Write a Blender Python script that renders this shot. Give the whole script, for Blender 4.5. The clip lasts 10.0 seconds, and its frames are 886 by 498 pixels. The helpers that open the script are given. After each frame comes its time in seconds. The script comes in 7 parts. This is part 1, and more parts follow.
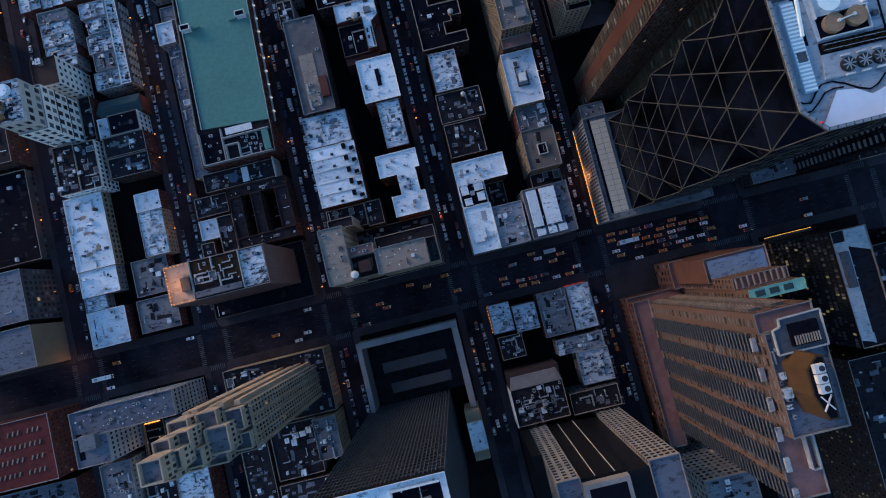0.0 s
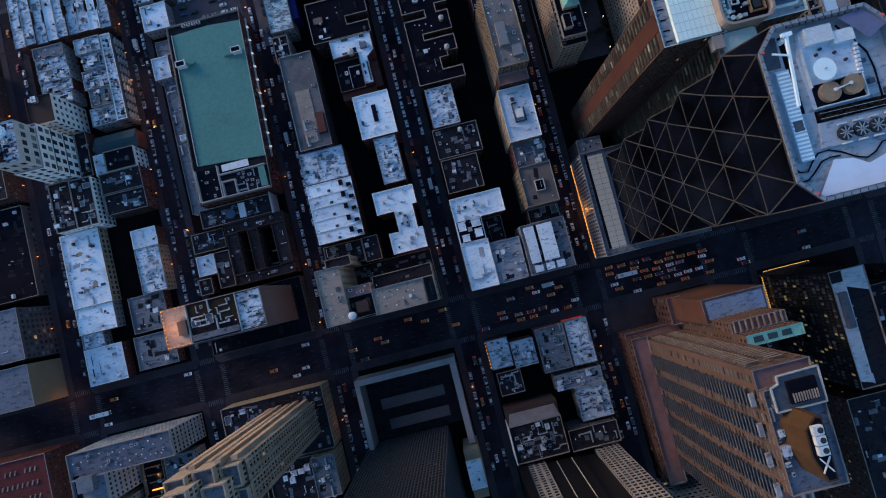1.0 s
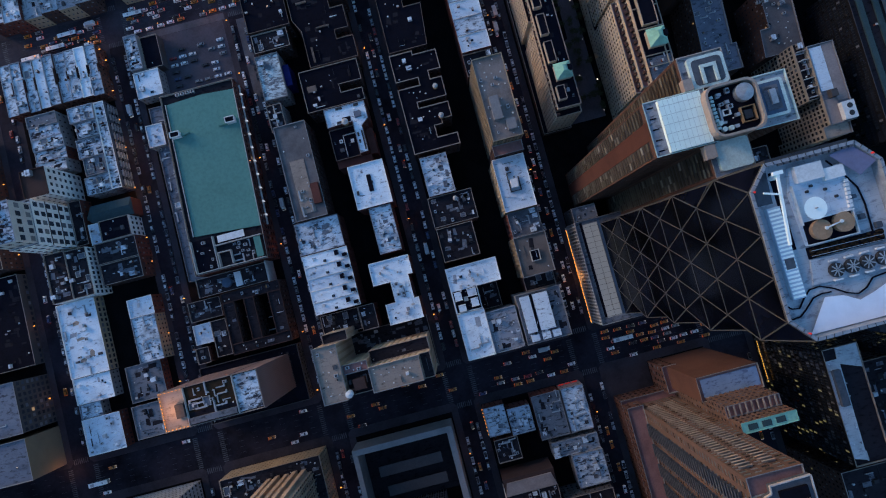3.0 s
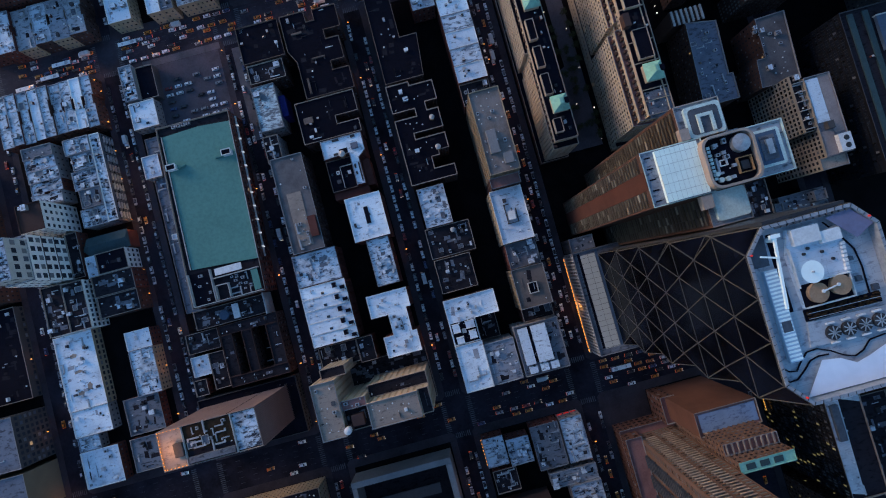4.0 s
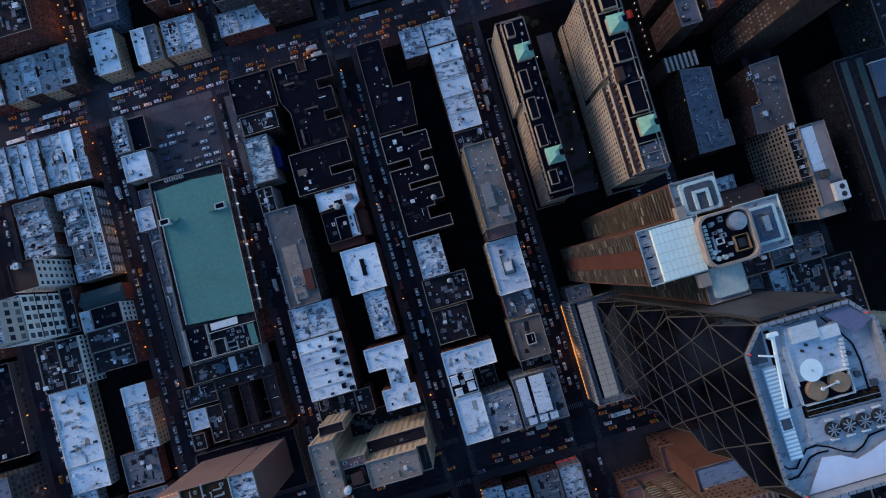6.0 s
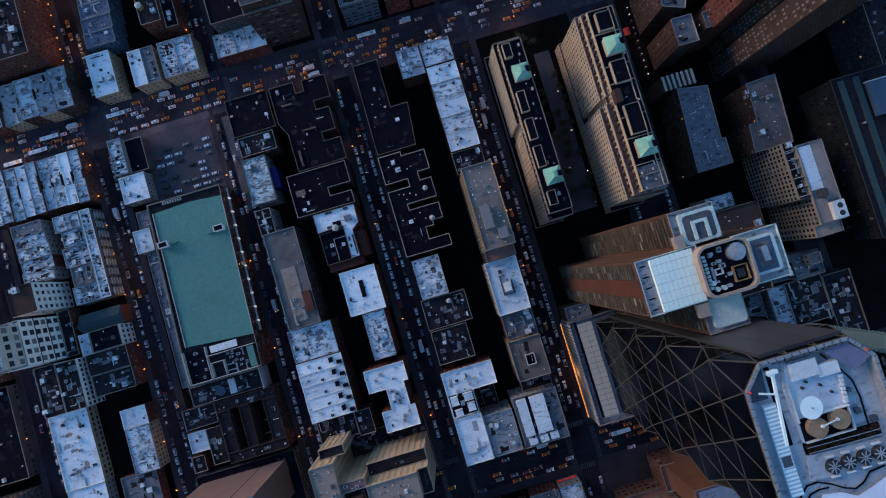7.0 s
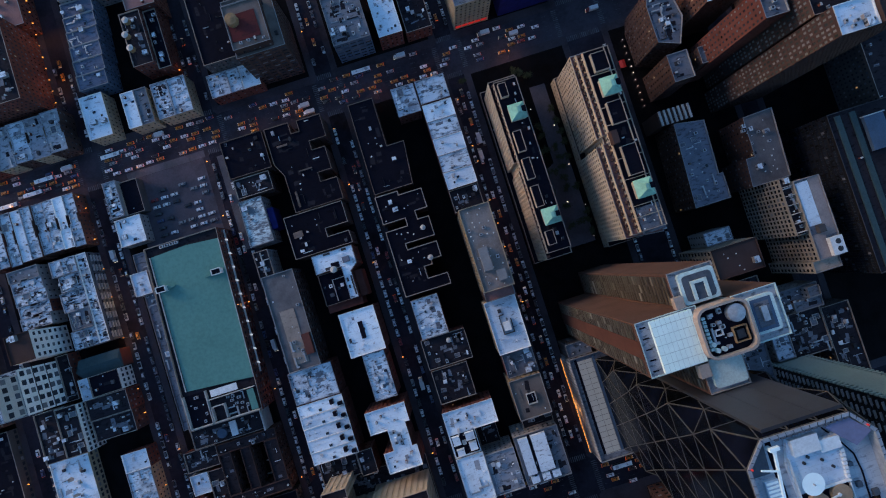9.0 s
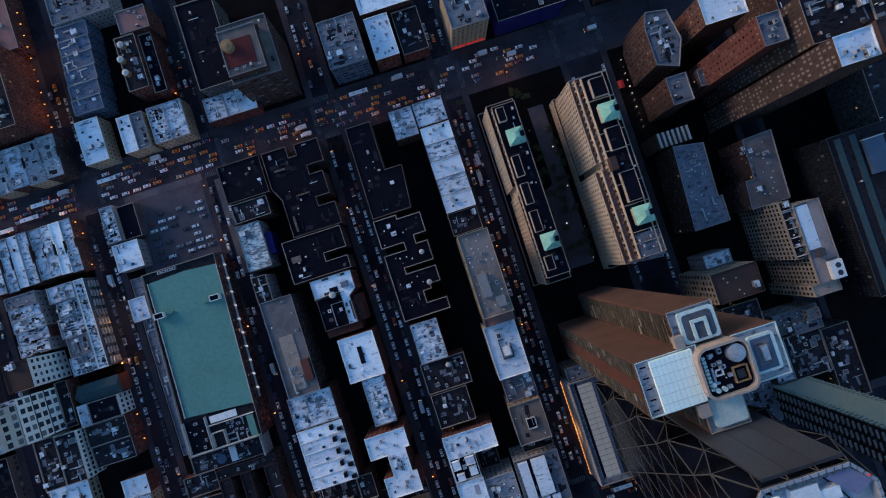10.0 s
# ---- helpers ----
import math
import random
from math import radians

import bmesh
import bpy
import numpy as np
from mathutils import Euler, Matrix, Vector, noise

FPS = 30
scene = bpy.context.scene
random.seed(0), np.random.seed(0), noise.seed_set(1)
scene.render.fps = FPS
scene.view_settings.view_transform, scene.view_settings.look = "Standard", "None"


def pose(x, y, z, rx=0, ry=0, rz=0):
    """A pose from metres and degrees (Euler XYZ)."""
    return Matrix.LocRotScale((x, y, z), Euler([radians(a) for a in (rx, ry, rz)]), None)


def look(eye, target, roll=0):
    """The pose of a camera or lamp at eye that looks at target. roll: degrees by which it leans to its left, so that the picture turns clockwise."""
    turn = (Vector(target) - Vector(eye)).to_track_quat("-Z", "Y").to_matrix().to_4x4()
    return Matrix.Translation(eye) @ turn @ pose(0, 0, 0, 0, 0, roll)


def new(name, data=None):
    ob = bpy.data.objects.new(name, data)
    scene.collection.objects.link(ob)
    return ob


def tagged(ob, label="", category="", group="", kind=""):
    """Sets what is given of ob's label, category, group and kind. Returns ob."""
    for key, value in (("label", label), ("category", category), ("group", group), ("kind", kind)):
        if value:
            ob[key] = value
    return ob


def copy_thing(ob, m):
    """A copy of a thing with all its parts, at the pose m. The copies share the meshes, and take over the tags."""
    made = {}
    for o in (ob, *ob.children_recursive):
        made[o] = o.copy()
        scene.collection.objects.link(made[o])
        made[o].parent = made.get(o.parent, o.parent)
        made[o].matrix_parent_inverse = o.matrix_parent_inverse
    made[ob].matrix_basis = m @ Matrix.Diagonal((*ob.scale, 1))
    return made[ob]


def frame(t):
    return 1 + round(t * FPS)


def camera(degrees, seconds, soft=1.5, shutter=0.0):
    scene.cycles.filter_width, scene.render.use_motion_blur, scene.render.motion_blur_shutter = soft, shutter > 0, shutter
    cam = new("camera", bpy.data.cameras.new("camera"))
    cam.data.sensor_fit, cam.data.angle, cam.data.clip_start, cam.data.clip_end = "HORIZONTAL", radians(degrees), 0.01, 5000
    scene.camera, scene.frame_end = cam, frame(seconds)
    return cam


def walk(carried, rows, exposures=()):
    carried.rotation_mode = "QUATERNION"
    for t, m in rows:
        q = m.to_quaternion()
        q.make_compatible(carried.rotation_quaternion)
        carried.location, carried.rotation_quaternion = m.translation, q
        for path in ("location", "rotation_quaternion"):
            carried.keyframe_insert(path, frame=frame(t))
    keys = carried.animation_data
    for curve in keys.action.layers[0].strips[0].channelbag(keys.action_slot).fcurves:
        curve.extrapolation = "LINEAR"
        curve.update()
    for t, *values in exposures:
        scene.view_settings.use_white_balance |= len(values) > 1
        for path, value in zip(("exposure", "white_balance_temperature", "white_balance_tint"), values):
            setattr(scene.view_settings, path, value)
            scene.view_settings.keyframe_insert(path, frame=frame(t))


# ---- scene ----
cam = camera(79.00, 10.0, soft=1.1)
# seconds, place in metres, turn in degrees: the camera looks almost straight down
ROWS = [
    (0.0, -14.18, -13.30, 329.98, 3.631, 1.369, -13.868),
    (0.5, -11.14, -3.22, 330.20, 3.627, 1.350, -14.035),
    (1.0, -8.11, 6.91, 330.56, 3.600, 1.323, -14.196),
    (1.5, -5.16, 17.18, 331.23, 3.539, 1.288, -14.344),
    (2.0, -2.26, 27.42, 332.11, 3.443, 1.243, -14.472),
    (2.5, 0.60, 37.47, 333.04, 3.328, 1.188, -14.602),
    (4.0, 8.90, 66.72, 334.62, 2.918, 0.943, -15.119),
    (4.5, 11.37, 75.25, 334.65, 2.823, 0.873, -15.334),
    (5.0, 13.65, 83.08, 334.72, 2.744, 0.808, -15.574),
    (5.5, 15.69, 90.15, 334.80, 2.678, 0.748, -15.803),
    (7.0, 20.67, 107.63, 335.26, 2.716, 0.576, -16.496),
    (7.5, 22.24, 113.41, 335.62, 2.654, 0.527, -16.739),
    (8.0, 23.82, 119.16, 335.84, 2.555, 0.470, -17.005),
    (8.5, 25.56, 125.33, 335.87, 2.409, 0.423, -17.282),
    (9.0, 27.73, 132.23, 335.74, 2.221, 0.390, -17.525),
    (9.5, 30.23, 139.70, 335.49, 2.005, 0.361, -17.729),
    (10.0, 33.00, 147.79, 335.23, 1.804, 0.332, -17.899),
]
walk(cam, [(t, pose(*row)) for t, *row in ROWS], exposures=[(0.0, 2.52, 6900, 17), (10.0, 2.52, 6900, 17)])
# end of path


# ---- light: the blue of dusk, a last warm glow low in the south-west ----
world = bpy.data.worlds.new("sky")
scene.world = world
world.use_nodes = True
wn, wl = world.node_tree.nodes, world.node_tree.links
sky = wn.new("ShaderNodeTexSky")
sky.sky_type, sky.sun_disc = "NISHITA", False
SUN_ELEV, SUN_AZ = radians(4.0), radians(-52.0)
sky.sun_elevation, sky.sun_rotation = SUN_ELEV, SUN_AZ
sky.air_density, sky.dust_density, sky.ozone_density = 1.3, 0.6, 4.0
back = next(n for n in wn if n.type == "BACKGROUND")
back.inputs["Strength"].default_value = 0.12
wl.new(sky.outputs[0], back.inputs["Color"])
sun_data = bpy.data.lights.new("sun", "SUN")
sun_data.energy, sun_data.angle, sun_data.color = 0.31, radians(25), (1.0, 0.77, 0.58)
sun = new("sun", sun_data)
sun.matrix_world = look((-200 * math.sin(-SUN_AZ), 200 * math.cos(SUN_AZ), 60), (0, 0, 0))


# ---- materials ----
def material(name, rough=0.8, metal=0.0, spec=0.3):
    m = bpy.data.materials.new(name)
    m.use_nodes = True
    nt = m.node_tree
    b = next(n for n in nt.nodes if n.type == "BSDF_PRINCIPLED")
    b.inputs["Roughness"].default_value = rough
    b.inputs["Metallic"].default_value = metal
    b.inputs["Specular IOR Level"].default_value = spec
    return m, nt, b


def coords(nt):
    return nt.nodes.new("ShaderNodeTexCoord").outputs["Object"]


def noise_tex(nt, vec, scale, detail=4.0, rough=0.6):
    n = nt.nodes.new("ShaderNodeTexNoise")
    n.inputs["Scale"].default_value = scale
    n.inputs["Detail"].default_value = detail
    n.inputs["Roughness"].default_value = rough
    nt.links.new(vec, n.inputs["Vector"])
    return n.outputs["Fac"]


def ramp(nt, fac, stops):
    r = nt.nodes.new("ShaderNodeValToRGB")
    e = r.color_ramp.elements
    while len(e) < len(stops):
        e.new(0.5)
    for s, (p, c) in zip(e, stops):
        s.position, s.color = p, (*c, 1.0)
    nt.links.new(fac, r.inputs["Fac"])
    return r.outputs["Color"]


def mix(nt, fac, a, b, mode="MIX"):
    m = nt.nodes.new("ShaderNodeMix")
    m.data_type, m.blend_type = "RGBA", mode
    for sock, v in ((m.inputs[0], fac), (m.inputs[6], a), (m.inputs[7], b)):
        if isinstance(v, (int, float)):
            sock.default_value = v
        elif isinstance(v, tuple):
            sock.default_value = (*v, 1.0)
        else:
            nt.links.new(v, sock)
    return m.outputs[2]


def bump(nt, b, fac, strength=0.3, distance=0.05):
    n = nt.nodes.new("ShaderNodeBump")
    n.inputs["Strength"].default_value, n.inputs["Distance"].default_value = strength, distance
    nt.links.new(fac, n.inputs["Height"])
    nt.links.new(n.outputs[0], b.inputs["Normal"])


def shade(c, k):
    return tuple(min(1.0, v * k) for v in c)


def surface(name, color, rough=0.85, metal=0.0, var=0.35, big=0.05, fine=1.2, spec=0.12, per_piece=0.12, grit=0.7):
    """Weathered stone, paint or membrane: broad stains, fine grain, and a slight shift from thing to thing."""
    m, nt, b = material(name, rough, metal, spec)
    v = coords(nt)
    broad = ramp(nt, noise_tex(nt, v, big, 5, 0.65), [(0.3, shade(color, 1 - var)), (0.55, color), (0.8, shade(color, 1 + var * 0.5))])
    grain = ramp(nt, noise_tex(nt, v, fine, 6, 0.7), [(0.3, (0.72, 0.72, 0.72)), (0.6, (1, 1, 1))])
    col = mix(nt, grit, broad, grain, "MULTIPLY")
    info = nt.nodes.new("ShaderNodeObjectInfo")
    tone = ramp(nt, info.outputs["Random"], [(0.0, (1 - per_piece,) * 3), (1.0, (1.0, 1.0, 1.0))])
    col = mix(nt, 1.0, col, tone, "MULTIPLY")
    nt.links.new(col, b.inputs["Base Color"])
    bump(nt, b, noise_tex(nt, v, fine * 2, 5), 0.25, 0.06)
    return m


def stretched(nt, vec, k):
    n = nt.nodes.new("ShaderNodeVectorMath")
    n.operation = "MULTIPLY"
    n.inputs[1].default_value = k
    nt.links.new(vec, n.inputs[0])
    return n.outputs[0]


def silver_roof(name, color, dirt, amount=0.5, seam=3.2, spec=0.12):
    """Painted roofing felt: sheets with seams, ponding stains, soot run along the fall of the roof."""
    m, nt, b = material(name, 0.8, 0.0, spec)
    v = coords(nt)
    info = nt.nodes.new("ShaderNodeObjectInfo")
    shift = nt.nodes.new("ShaderNodeVectorMath")
    shift.operation = "ADD"
    jump = nt.nodes.new("ShaderNodeMath")
    jump.operation, jump.inputs[1].default_value = "MULTIPLY", 400.0
    nt.links.new(info.outputs["Random"], jump.inputs[0])
    nt.links.new(v, shift.inputs[0])
    nt.links.new(jump.outputs[0], shift.inputs[1])
    v2 = shift.outputs[0]
    pond = noise_tex(nt, v2, 0.11, 4, 0.55)
    streak = noise_tex(nt, stretched(nt, v2, (0.28, 0.6, 1.0)), 1.0, 5, 0.62)
    specks = noise_tex(nt, v2, 1.3, 4, 0.6)
    soot = tuple(0.45 * c + 0.55 * d for c, d in zip(color, dirt))
    col = ramp(nt, pond, [(0.22 + 0.14 * amount, soot), (0.36 + 0.12 * amount, shade(color, 0.9)), (0.5 + 0.12 * amount, color)])
    lo = 0.26 + 0.14 * amount
    col = mix(nt, ramp(nt, streak, [(lo, (1, 1, 1)), (lo + 0.13, (0, 0, 0))]), col, dirt)
    col = mix(nt, 0.6, col, ramp(nt, specks, [(0.30, (0.35, 0.36, 0.4)), (0.38, (1, 1, 1))]), "MULTIPLY")
    w = nt.nodes.new("ShaderNodeTexBrick")
    w.inputs["Scale"].default_value = 1.0
    w.inputs["Mortar Size"].default_value, w.inputs["Brick Width"].default_value, w.inputs["Row Height"].default_value = 0.05, 9.0, seam
    w.inputs["Color1"].default_value, w.inputs["Color2"].default_value, w.inputs["Mortar"].default_value = (1, 1, 1, 1), (0.9, 0.9, 0.92, 1), (0.6, 0.6, 0.63, 1)
    nt.links.new(v, w.inputs["Vector"])
    col = mix(nt, 0.7, col, w.outputs["Color"], "MULTIPLY")
    col = mix(nt, 1.0, col, ramp(nt, info.outputs["Random"], [(0.0, (0.72, 0.74, 0.78)), (1.0, (1, 1, 1))]), "MULTIPLY")
    nt.links.new(col, b.inputs["Base Color"])
    bump(nt, b, streak, 0.2, 0.1)
    return m


def pane_glass(name, tint=(0.02, 0.025, 0.035), lit=0.012, glow=(1.0, 0.62, 0.25), power=0.05, pale_share=0.25):
    """Window panes, each its own island: dark, pale from a curtain or a painted reflection, or lit from inside."""
    m, nt, b = material(name, 0.12, 0.0, 0.5)
    geo = nt.nodes.new("ShaderNodeNewGeometry")
    r = geo.outputs["Random Per Island"]
    col = ramp(nt, r, [(0.0, tint), (1 - pale_share - lit - 0.01, shade(tint, 2.0)), (1 - pale_share - lit, shade(tint, 4.0)), (1 - lit, (0.2, 0.2, 0.21))])
    nt.links.new(col, b.inputs["Base Color"])
    on = nt.nodes.new("ShaderNodeMath")
    on.operation = "GREATER_THAN"
    on.inputs[1].default_value = 1 - lit
    nt.links.new(r, on.inputs[0])
    k = nt.nodes.new("ShaderNodeMath")
    k.operation, k.inputs[1].default_value = "MULTIPLY", power
    nt.links.new(on.outputs[0], k.inputs[0])
    b.inputs["Emission Color"].default_value = (*glow, 1)
    nt.links.new(k.outputs[0], b.inputs["Emission Strength"])
    return m


def glow(name, color, power):
    m, nt, b = material(name, 0.5)
    b.inputs["Base Color"].default_value = (*shade(color, 0.5), 1)
    b.inputs["Emission Color"].default_value = (*color, 1)
    b.inputs["Emission Strength"].default_value = power
    return m


